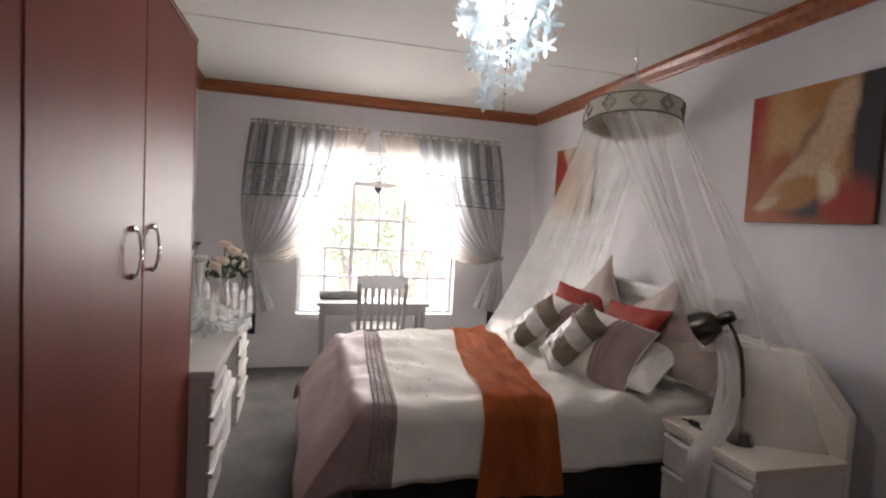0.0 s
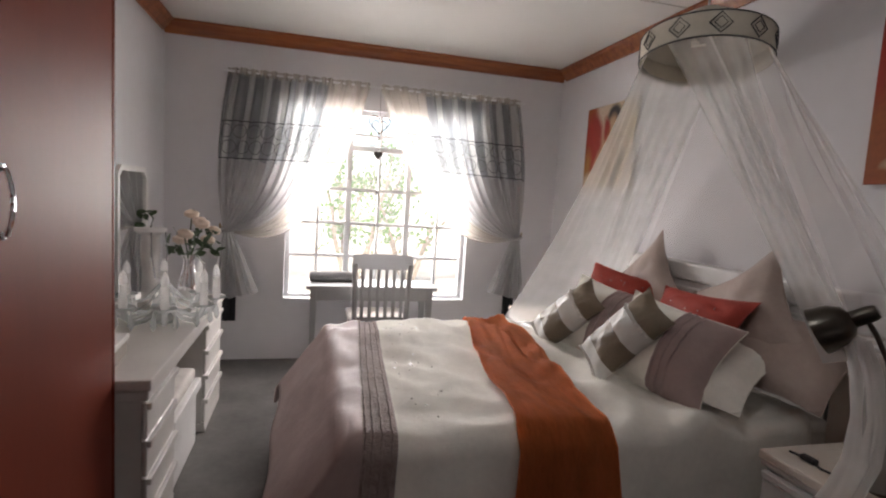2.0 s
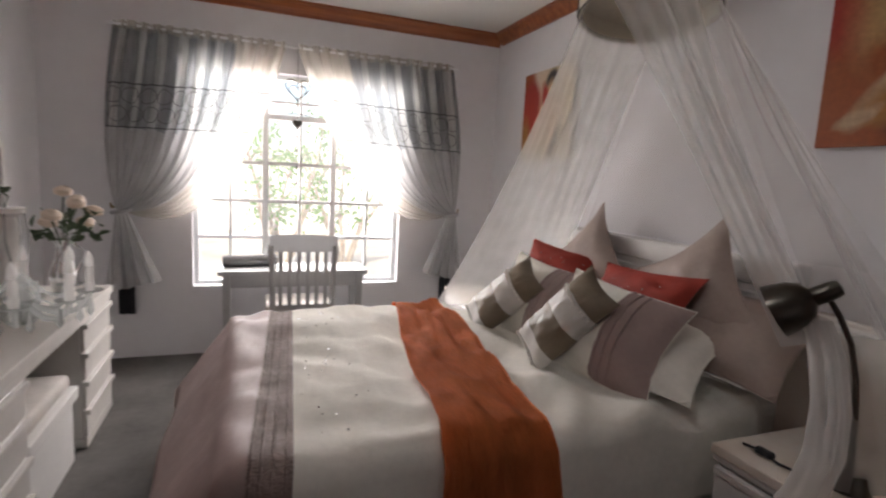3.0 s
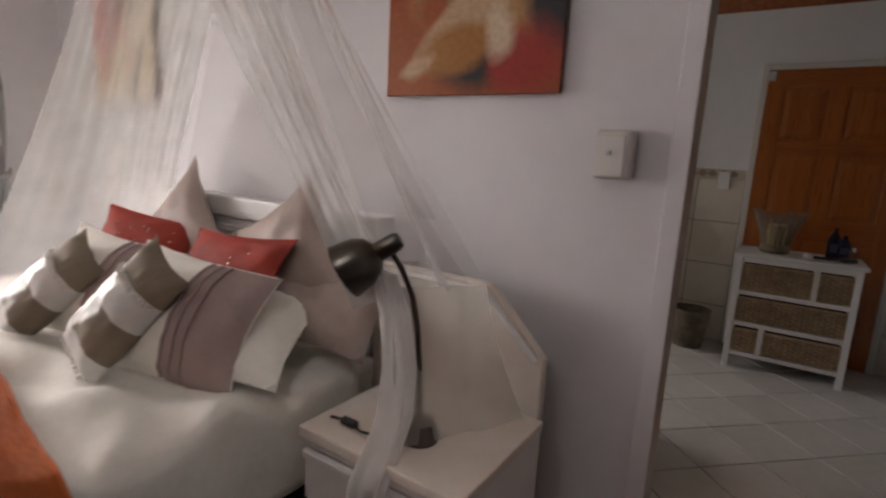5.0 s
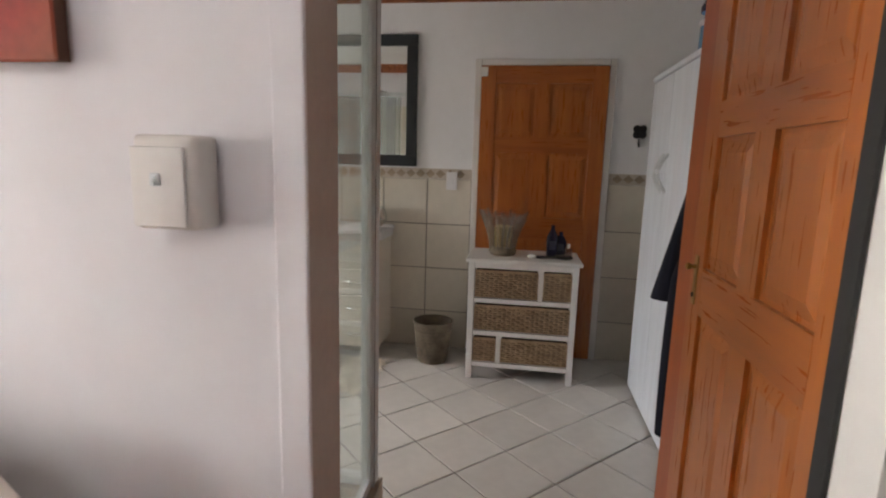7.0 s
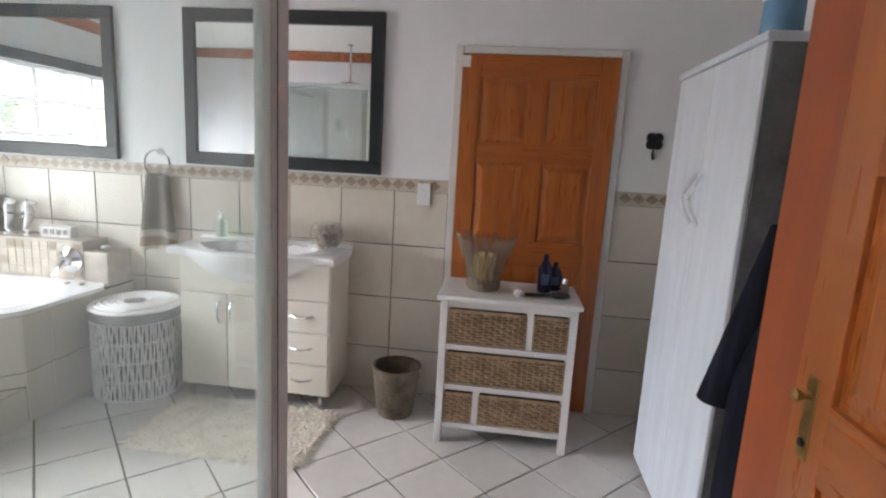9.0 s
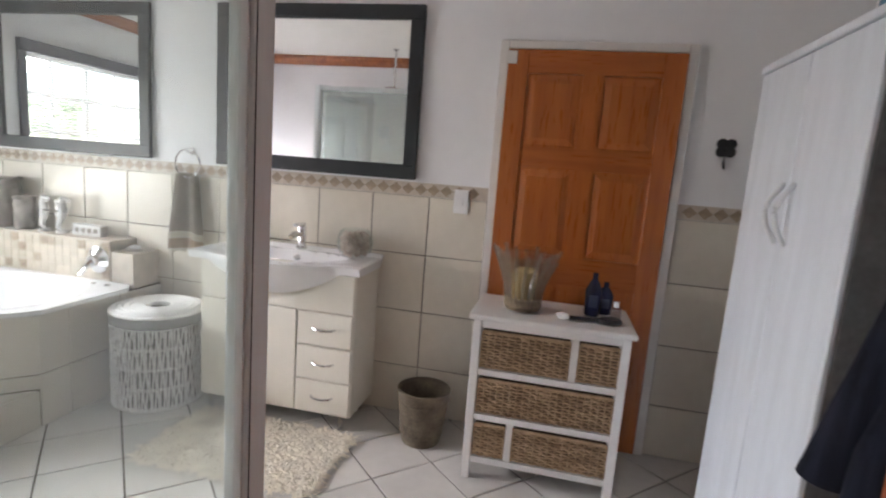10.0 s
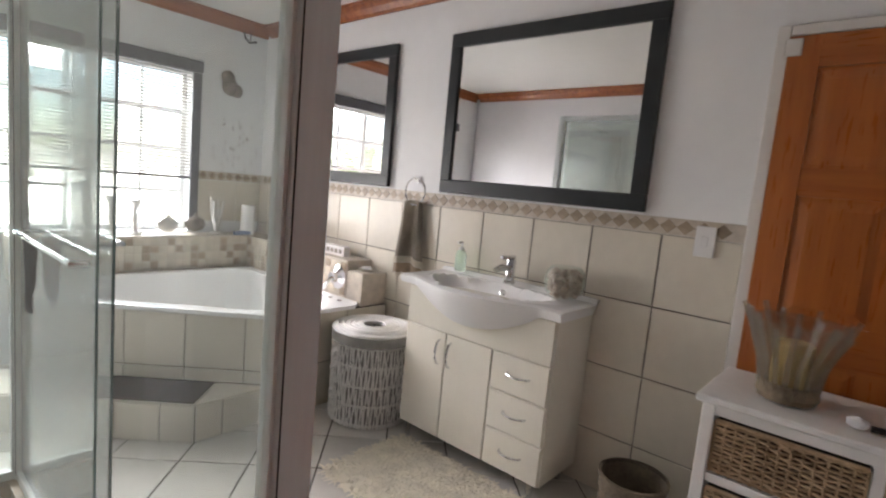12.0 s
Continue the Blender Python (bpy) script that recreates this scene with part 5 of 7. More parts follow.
# ---- bedroom ----
# wardrobe
_v = thing("wardrobe", (BX0, -0.29, 0), "tall dark cherry wardrobe with four plain doors", "wardrobe")
WD = -0.53 - BX0
part("carcass", box(0.002, WD - 0.022, 0, 2.93, 0.0, 2.19), CHERRY, _v)
part("end_panel", box(0.002, WD, 2.932, 2.95, 0.0, 2.20, 0.002), CHERRY, _v)
part("plinth", box(0.002, WD - 0.03, 0.0, 2.93, 0, 0.06), CHERRY_EDGE, _v)
part("top", box(0.002, WD + 0.004, -0.002, 2.952, 2.201, 2.222, 0.003), CHERRY, _v)
for k in range(4):
    a = 2.93 - (k + 1) * 0.7325
    _d = part("door", box(WD - 0.02, WD, a + 0.005, a + 0.7275, 0.062, 2.195, 0.003), CHERRY, _v)
    part("edge_strip", box(WD - 0.021, WD - 0.004, a - 0.0045, a + 0.0045, 0.062, 2.195), CHERRY_EDGE, _d)
    _hy = a + 0.085 if k % 2 == 0 else a + 0.7325 - 0.112
    part("handle", tube([(WD, _hy, 1.250), (WD + 0.016, _hy, 1.254), *[(WD + 0.016 + 0.011 * math.sin(math.pi * q / 8), _hy, 1.254 + 0.0170 * q) for q in range(1, 8)], (WD + 0.016, _hy, 1.39), (WD, _hy, 1.394)], 0.0048, 8), CHROME, _d, "bowed chrome handle", smooth=True)
    for _z in (1.250, 1.394):
        part("handle_foot", lathe([(0.009, 0), (0.009, 0.008), (0.006, 0.013)], 12, m=pose(WD, _hy, _z, 0, 90)), CHROME, _d)

# dresser
DRESSER_PAINT = material("cream_dresser_paint", (0.60, 0.575, 0.545), 0.4, vary=0.05, scale=4, bump=0.06, bump_scale=50)
_v = thing("dresser", (BX0, 2.66, 0), "white painted dresser with two banks of drawers", "dresser")
DX = -0.43 - BX0
part("top", box(0.003, DX + 0.012, 0, 1.585, 0.655, 0.695, 0.006, seg=2), DRESSER_PAINT, _v)
part("top_moulding", box(0.003, DX + 0.002, 0.008, 1.577, 0.615, 0.654, 0.008, seg=2), DRESSER_PAINT, _v)
for a, b in ((0.012, 0.405), (1.09, 1.573)):
    part("pedestal", box(0.003, DX - 0.022, a, b, 0.0, 0.614), DRESSER_PAINT, _v)
    part("plinth", box(0.01, DX - 0.004, a - 0.004, b + 0.004, 0.0, 0.05, 0.004), DRESSER_PAINT, _v)
    for k in range(4):
        _z = 0.055 + 0.14 * k
        _d = part("drawer", box(DX - 0.021, DX - 0.004, a, b, _z, _z + 0.134, 0.004), DRESSER_PAINT, _v)
        part("lip", box(DX - 0.006, DX + 0.012, a - 0.002, b + 0.002, _z + 0.108, _z + 0.133, 0.006, seg=2), DRESSER_PAINT, _d)
part("back_panel", box(0.003, 0.02, 0.41, 1.085, 0.05, 0.614), DRESSER_PAINT, _v)
CREAM = material("cream_upholstery", (0.62, 0.58, 0.54), 0.9, vary=0.1, scale=10, bump=0.3, bump_scale=150)
_v = thing("dressing_stool", (BX0 + 0.12, 3.09, 0), "white box stool with padded cream seat under the dresser", "stool")
part("body", box(0, 0.40, 0, 0.55, 0, 0.30, 0.003), WHITE_PAINT, _v)
part("rim", box(-0.01, 0.425, -0.01, 0.56, 0.301, 0.355, 0.008, seg=2), WHITE_PAINT, _v)
part("cushion", box(0.01, 0.40, 0.015, 0.535, 0.356, 0.42, 0.025, seg=3), CREAM, _v, "padded cream seat cushion", smooth=True)


# three-part dresser mirror
def mirror_panel(parent, w, h, m, cut=0.06):
    o = [(0, 0), (w, 0), (w, h - cut), (w - cut, h), (cut, h), (0, h - cut)]
    i = [(0.03, 0.03), (w - 0.03, 0.03), (w - 0.03, h - cut - 0.012), (w - cut - 0.012, h - 0.03), (cut + 0.012, h - 0.03), (0.03, h - cut - 0.012)]
    bm = bmesh.new()
    for z0, z1 in ((0, 0.022),):
        A = [bm.verts.new((x, y, 0)) for x, y in o]
        B = [bm.verts.new((x, y, 0.022)) for x, y in o]
        C = [bm.verts.new((x, y, 0.022)) for x, y in i]
        D = [bm.verts.new((x, y, 0.008)) for x, y in i]
        for k in range(6):
            q = (k + 1) % 6
            bm.faces.new((A[k], A[q], B[q], B[k])), bm.faces.new((B[k], B[q], C[q], C[k])), bm.faces.new((C[k], C[q], D[q], D[k]))
        bm.faces.new(A[::-1])
    f = part("mirror_frame", bm, WHITE_PAINT, parent, m=m)
    part("mirror_glass", prism(i, 0.009, 0.012), MIRROR, f, "bevelled mirror glass")


_v = thing("dresser_mirror", (0, 0, 0.695), "white framed three-panel mirror standing on the dresser", "mirror")
_up = Matrix((Y, Z, X)).transposed().to_4x4()
mirror_panel(_v, 0.70, 0.935, pose(-0.885, 2.99, 0) @ _up)
mirror_panel(_v, 0.44, 0.77, pose(-0.895, 3.76, 0, 0, 0, -3) @ _up, 0.05)
mirror_panel(_v, 0.30, 0.77, pose(BX0 + 0.14, 2.675, 0, 0, 0, 18) @ _up, 0.05)

# crystal candle chandelier resting on the dresser
CRYSTAL = glass("crystal", (0.70, 0.70, 0.69), 0.32, 0.10)
BULB = sheer("frosted_bulb", (0.95, 0.95, 0.94), 0.98)
SLEEVE = sheer("white_candle_sleeve", (0.85, 0.84, 0.82), 0.5)
_v = thing("crystal_chandelier", (-0.585, 3.50, 0.695), "crystal candle chandelier resting on the dresser top", "chandelier")
part("column", lathe([(0.05, 0), (0.065, 0.02), (0.03, 0.05), (0.055, 0.10), (0.025, 0.14), (0.035, 0.17), (0.02, 0.20)], 18), CRYSTAL, _v, smooth=True)
for k in range(8):
    a = k * math.pi / 4 + 0.25
    sc = 0.235
    P = lambda r, z: Vector((math.cos(a) * r * sc, math.sin(a) * r * sc, z))
    arm = part("arm", tube([P(0.12, 0.09), P(0.3, 0.05), P(0.5, 0.03), P(0.72, 0.03), P(0.9, 0.055), P(1.0, 0.105)], 0.0125, 8), CRYSTAL, _v, smooth=True)
    part("drip_dish", lathe([(0.012, 0), (0.048, 0.008), (0.052, 0.014), (0.014, 0.008)], 18, m=Matrix.Translation(P(1.0, 0.105))), CRYSTAL, arm, smooth=True)
    part("candle_sleeve", lathe([(0.019, 0.115), (0.019, 0.15), (0.017, 0.153), (0.017, 0.222)], 12, m=Matrix.Translation(P(1.0, 0))), SLEEVE, arm)
    part("bulb", lathe([(0.015, 0.223), (0.0185, 0.235), (0.015, 0.262), (0.002, 0.288)], 12, m=Matrix.Translation(P(1.0, 0))), BULB, arm, smooth=True)
    for q in (-1, 1):
        pp = P(1.0, 0) + Vector((-math.sin(a), math.cos(a), 0)) * 0.045 * q
        part("crystal_drop", lathe([(0.001, 0.012), (0.015, 0.034), (0.011, 0.055), (0.001, 0.105)], 8, m=Matrix.Translation(pp)), CRYSTAL, arm)
    part("bead_string", tube([P(0.1, 0.19), P(0.4, 0.11), P(0.75, 0.085), P(1.0, 0.11)], 0.0045, 5), CRYSTAL, arm)

# vase of roses, white pillar, box
ROSE = material("cream_rose_petal", (0.80, 0.66, 0.55), 0.6, vary=0.1, scale=20)
STEM = material("dark_stem_green", (0.05, 0.09, 0.035), 0.6, vary=0.3, scale=12)
_v = thing("rose_vase", (-0.595, 4.08, 0.695), "silver jug vase with cream roses and leaves", "vase of flowers")
part("vase", lathe([(0.04, 0), (0.055, 0.03), (0.06, 0.10), (0.035, 0.18), (0.03, 0.23), (0.045, 0.27), (0.04, 0.27), (0.025, 0.23), (0.03, 0.18)], 22, cap=False), CHROME, _v, smooth=True)
part("handle", tube([(0.045, 0.0, 0.25), (0.085, 0, 0.22), (0.08, 0, 0.15), (0.058, 0, 0.11)], 0.006, 8), CHROME, _v)
for k in range(7):
    a, r, h = k * 0.9, 0.05 + 0.10 * (k % 3) / 2, 0.34 + 0.05 * ((k * 5) % 4)
    hx, hy = r * math.cos(a) + 0.05, r * 1.4 * math.sin(a)
    st = part("stem", tube([(0, 0, 0.22), (hx * 0.5, hy * 0.5, h * 0.8), (hx, hy, h)], 0.004, 6), STEM, _v)
    rb = bmesh.new()
    for q in range(3):
        lathe([(0.008, -0.004), (0.040 - 0.008 * q, 0.006 + 0.004 * q), (0.043 - 0.010 * q, 0.030 + 0.003 * q), (0.028 - 0.008 * q, 0.042 + 0.003 * q)], 9, rb, pose(hx, hy, h, random.uniform(-20, 20), random.uniform(-20, 20), q * 23), cap=False)
    part("rose", rb, ROSE, st, smooth=True)
for k in range(44):
    a, r, h = random.uniform(0, 6.28), random.uniform(0.04, 0.15), random.uniform(0.25, 0.42)
    lf = sheet(lambda u, v: ((u - 0.5) * 0.072, math.sin(math.pi * u) * (v - 0.5) * 0.044, 0.008 * math.sin(math.pi * u)), 4, 2)
    part("leaf", lf, STEM, _v, m=pose(r * math.cos(a) + 0.04, r * 1.3 * math.sin(a), h, random.uniform(-60, 60), random.uniform(-60, 60), random.uniform(0, 360)))
_v = thing("pillar_holder", (-0.74, 3.84, 0.695), "white carved pillar candle holder hung with crystal beads", "candle holder")
part("pillar", lathe([(0.07, 0), (0.07, 0.02), (0.045, 0.04), (0.04, 0.20), (0.05, 0.32), (0.045, 0.40), (0.08, 0.42), (0.08, 0.44)], 20), PLASTER, _v, smooth=True)
for k in range(5):
    a = k * 1.2566
    part("bead_string", tube([(0.075 * math.cos(a), 0.075 * math.sin(a), 0.42), (0.085 * math.cos(a), 0.085 * math.sin(a), 0.30), (0.07 * math.cos(a + 0.3), 0.07 * math.sin(a + 0.3), 0.17)], 0.005, 6), CRYSTAL, _v)
part("sprig", tube([(0, 0, 0.44), (0.01, 0.02, 0.49), (-0.01, -0.03, 0.53)], 0.004, 5), STEM, _v)
for k in range(9):
    lf = sheet(lambda u, v: ((u - 0.5) * 0.05, math.sin(math.pi * u) * (v - 0.5) * 0.035, 0), 3, 2)
    part("leaf", lf, STEM, _v, m=pose(random.uniform(-0.05, 0.04), random.uniform(-0.06, 0.05), random.uniform(0.45, 0.53), random.uniform(-60, 60), random.uniform(-60, 60), random.uniform(0, 360)))
TAUPE_BOX = material("taupe_card", (0.36, 0.32, 0.28), 0.8, vary=0.06)
_v = thing("keepsake_box", pose(-0.70, 2.86, 0.695, 0, 0, 4), "taupe card box with white lid on the dresser", "box")
part("base", box(-0.12, 0.12, -0.11, 0.11, 0, 0.06, 0.003), TAUPE_BOX, _v)
part("lid", box(-0.125, 0.125, -0.115, 0.115, 0.061, 0.085, 0.003), WHITE_PAINT, _v)

# desk
_v = thing("writing_desk", (0.10, 4.71, 0), "small greyish-white writing desk with tapered legs", "desk")
DW, DD, DH = 1.0, 0.34, 0.675
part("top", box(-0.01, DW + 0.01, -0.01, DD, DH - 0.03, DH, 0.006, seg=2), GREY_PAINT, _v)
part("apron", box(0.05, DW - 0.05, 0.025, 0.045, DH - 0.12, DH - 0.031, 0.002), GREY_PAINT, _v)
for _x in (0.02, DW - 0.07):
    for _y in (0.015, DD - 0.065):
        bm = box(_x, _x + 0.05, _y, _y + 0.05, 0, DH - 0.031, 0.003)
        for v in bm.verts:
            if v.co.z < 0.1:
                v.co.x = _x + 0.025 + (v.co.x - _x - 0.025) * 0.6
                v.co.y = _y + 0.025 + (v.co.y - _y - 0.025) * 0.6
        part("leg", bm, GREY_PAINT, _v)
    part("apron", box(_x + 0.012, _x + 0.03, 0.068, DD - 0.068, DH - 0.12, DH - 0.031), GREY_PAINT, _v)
GREY_CLOTH = material("grey_felt", (0.33, 0.33, 0.33), 0.95, vary=0.08, bump=0.3, bump_scale=200, spec=0.1)
_v = thing("rolled_bolster", pose(0.30, 4.92, DH + 0.042, 0, 90, 8), "grey rolled cloth bolster on the writing desk", "bolster")
part("roll", lathe([(0.01, -0.19), (0.035, -0.185), (0.042, -0.16), (0.042, 0.16), (0.035, 0.185), (0.01, 0.19)], 18), GREY_CLOTH, _v, smooth=True)

# chair, seen from behind
_v = thing("dining_chair", (0.615, 4.55, 0), "greyish-white wooden slat-back chair facing the desk", "chair")
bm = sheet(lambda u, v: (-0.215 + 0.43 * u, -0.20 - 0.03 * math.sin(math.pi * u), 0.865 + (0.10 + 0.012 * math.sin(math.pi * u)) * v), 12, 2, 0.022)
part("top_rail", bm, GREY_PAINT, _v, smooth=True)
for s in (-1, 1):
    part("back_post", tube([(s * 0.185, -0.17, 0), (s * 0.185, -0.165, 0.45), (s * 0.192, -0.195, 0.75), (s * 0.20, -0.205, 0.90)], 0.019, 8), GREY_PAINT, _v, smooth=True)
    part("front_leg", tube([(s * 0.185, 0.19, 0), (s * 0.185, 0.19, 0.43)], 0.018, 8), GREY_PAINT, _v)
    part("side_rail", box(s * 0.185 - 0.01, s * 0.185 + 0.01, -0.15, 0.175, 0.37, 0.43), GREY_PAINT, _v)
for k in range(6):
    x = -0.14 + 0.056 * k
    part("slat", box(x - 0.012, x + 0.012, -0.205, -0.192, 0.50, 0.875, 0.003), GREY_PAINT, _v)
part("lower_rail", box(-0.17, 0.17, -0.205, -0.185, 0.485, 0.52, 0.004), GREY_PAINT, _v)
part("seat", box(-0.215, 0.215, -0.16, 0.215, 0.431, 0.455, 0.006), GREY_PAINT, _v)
part("seat_pad", box(-0.225, 0.20, -0.16, 0.20, 0.456, 0.505, 0.018, seg=3), CREAM, _v, "cream tie-on seat pad", smooth=True)

# bed
BASE = material("dark_bed_base", (0.03, 0.026, 0.024), 0.9, vary=0.15)
SHEET_C = material("grey_white_cotton", (0.86, 0.84, 0.77), 0.9, vary=0.06, scale=5, bump=0.45, bump_scale=9, spec=0.15)
MAUVE = material("mauve_taupe_satin", (0.39, 0.29, 0.275), 0.6, vary=0.08, scale=5, bump=0.2, bump_scale=16, spec=0.4)
RUCHE = material("ruched_taupe_band", (0.33, 0.255, 0.235), 0.75, vary=0.15, scale=8, bump=0.9, bump_scale=55, stretch=(1, 3, 1))
FX, NY, FY, TZ = 0.20, 2.215, 3.76, 0.645
_v = thing("double_bed", (0, 0, 0), "double bed with white headboard and dark base", "bed")
part("base", box(FX + 0.05, 2.15, NY + 0.04, FY - 0.04, 0.04, 0.34, 0.01), BASE, _v, "dark fabric bed base")
for _x in (0.35, 2.05):
    for _y in (NY + 0.12, FY - 0.12):
        part("leg", box(_x - 0.03, _x + 0.03, _y - 0.03, _y + 0.03, 0, 0.04), BASE, _v)
part("mattress", box(FX + 0.03, 2.14, NY + 0.02, FY - 0.02, 0.341, 0.60, 0.04, seg=3), SHEET_C, _v, smooth=True)
part("headboard", box(2.155, 2.20, 2.30, 3.78, 0.30, 1.02, 0.006), WHITE_PAINT, _v, "white panelled headboard")
part("headboard_rail", box(2.135, 2.235, 2.27, 3.81, 1.021, 1.115, 0.012, seg=2), WHITE_PAINT, _v)
part("headboard_moulding", box(2.14, 2.16, 2.36, 3.72, 0.955, 0.985, 0.005), WHITE_PAINT, _v)
for _y in (2.30, 3.71):
    part("headboard_post", box(2.145, 2.225, _y, _y + 0.07, 0.04, 1.02, 0.005), WHITE_PAINT, _v)


def hang(d, flare):
    """Cloth past an edge by d: how far out and how far down."""
    r = 0.07
    if d <= 0:
        return 0.0, 0.0
    arc = r * 1.3
    if d < arc:
        a = d / r
        return r * math.sin(a), r * (1 - math.cos(a))
    o, w = r * math.sin(1.3), r * (1 - math.cos(1.3))
    return o + (d - arc) * flare, w + (d - arc) * math.sqrt(1 - flare * flare)


def duvet_point(a, b):
    """a: cloth along the bed from the foot edge; b: cloth across from the near edge."""
    a -= 0.115 * max(0, 1 - b / 1.4) * max(0, 1 - abs(a - 0.18) / 0.7)
    x, y, z = FX + 0.06 + a, NY + 0.06 + b, TZ
    wy = FY - NY - 0.12
    puff = 0.026 * noise.noise(Vector((x * 2.2, y * 2.2, 0.3))) + 0.015 * noise.noise(Vector((x * 6, y * 6, 2))) + 0.006 * noise.noise(Vector((x * 17, y * 13, 5))) + 0.034 * (0.2 - abs(noise.noise(Vector((x * 4.5 + y, y * 2.6, 7)))))
    if a > 0.9:
        puff += 0.060 * noise.noise(Vector((x * 5.0, y * 3.2, 9)))
    o1, d1 = hang(-a, 0.56)
    o2, d2 = hang(-b, 0.12)
    o3, d3 = hang(b - wy, 0.2)
    side = max(d2, d3)
    x -= 0 if a > 0 else a + o1 + 0.02 * math.sin(b * 9) * d1
    y -= 0 if b > 0 else b + o2 + 0.035 * math.sin(a * 8.5 + 0.8) * d2 + 0.01 * math.sin(a * 23) * d2
    y -= 0 if b < wy else (b - wy) - o3
    drop = math.sqrt(d1 * d1 + side * side) if d1 and side else d1 + side
    z = max(0.03, z + puff * (1 if drop < 0.05 else 0.4) - drop)
    if d1 and side:
        x -= 0.3 * side * 0.4
        y -= 0.10 * d1 if d2 else 0
    return Vector((x, y, z))


A0, A1, B0, B1 = -0.50, 1.72, -0.36, FY - NY - 0.12 + 0.36
SEAM1, SEAM2 = 0.125, 0.235
av = sorted([A0 + (A1 - A0) * i / 84 for i in range(85)] + [SEAM1, SEAM2])
bv = [B0 + (B1 - B0) * j / 78 for j in range(79)]
_verts = [duvet_point(a, b) for a in av for b in bv]
_faces, _mi = [], []
for i in range(len(av) - 1):
    for j in range(len(bv) - 1):
        q = i * len(bv) + j
        _faces.append((q, q + len(bv), q + len(bv) + 1, q + 1))
        mid = (av[i] + av[i + 1]) / 2
        _mi.append(1 if mid < SEAM1 else 2 if mid < SEAM2 else 0)
_me = bpy.data.meshes.new("cover")
_me.from_pydata(_verts, [], _faces)
for mt in (SHEET_C, MAUVE, RUCHE):
    _me.materials.append(mt)
for f, k in zip(_me.polygons, _mi):
    f.material_index, f.use_smooth = k, True
_bm = bmesh.new()
_bm.from_mesh(_me)
bmesh.ops.solidify(_bm, geom=_bm.faces[:], thickness=0.018)
_bm.to_mesh(_me)
_bm.free()
_dv = thing("duvet", (0, 0, 0), "pale grey duvet with mauve foot end and ruched band", "duvet")
_o = new("cover", _me)
_o.parent = _dv
for k in range(4):
    a = SEAM1 + 0.012 + k * 0.028
    part("pin_tuck", tube([duvet_point(a + 0.002 * math.sin(j * 2.3), B0 + 0.01 + (B1 - B0 - 0.02) * j / 60) + Vector((0, 0, 0.004)) for j in range(61)], 0.0045, 5), RUCHE, _dv, "gathered pin tuck")
SEQ = material("silver_sequin", (0.9, 0.9, 0.88), 0.15, 1.0)
_seq = lathe([(0.0036, 0), (0.0036, 0.0015)], 8)
_sm = bpy.data.meshes.new("sequin")
_seq.to_mesh(_sm)
_seq.free()
_sm.materials.append(SEQ)
for k in range(42):
    a, b = SEAM2 + 0.02 + abs(random.gauss(0, 0.09)), random.uniform(0.05, 1.4)
    o = new("sequin", _sm)
    p = duvet_point(a, b)
    o.parent, o.matrix_basis = _dv, pose(p.x, p.y, p.z + 0.004, random.uniform(-25, 25), random.uniform(-25, 25))

# orange runner over the duvet
ORANGE = material("burnt_orange_weave", (0.70, 0.20, 0.065), 0.8, vary=0.12, scale=5, bump=0.6, bump_scale=26, stretch=(3, 0.8, 1), spec=0.2)
def _rn(u, v):
    b = -0.44 + (FY - NY + 0.55) * v
    w = 0.275 + 0.05 * (1 - v)
    a = (0.575 + 0.215 * max(0, min(1, (b + 0.05) / 1.5)) - 0.02) + w * u + 0.014 * math.sin(v * 9 + u * 2)
    p = duvet_point(a, b)
    q = 0.010 + 0.004 * math.sin(u * 19 + v * 5) + 0.005 * noise.noise(Vector((u * 9, v * 12, 1))) + 0.012 * max(0, noise.noise(Vector((u * 10 + v * 2, v * 5, 4)))) * min(1, v * 2)
    return p + (Vector((0, -q - 0.012, 0)) if b < -0.07 else Vector((0, 0, q + 0.013)))
_v = thing("bed_runner", (0, 0, 0), "burnt orange crinkled runner laid across the duvet", "bed runner")
part("cloth", sheet(_rn, 36, 110, 0.006), ORANGE, _v, smooth=True)
for _u in (0.006, 0.994):
    part("hem", tube([Vector(_rn(_u, j / 90)) + Vector((0, 0, 0.002)) for j in range(91)], 0.0035, 5), ORANGE, _v, smooth=True)


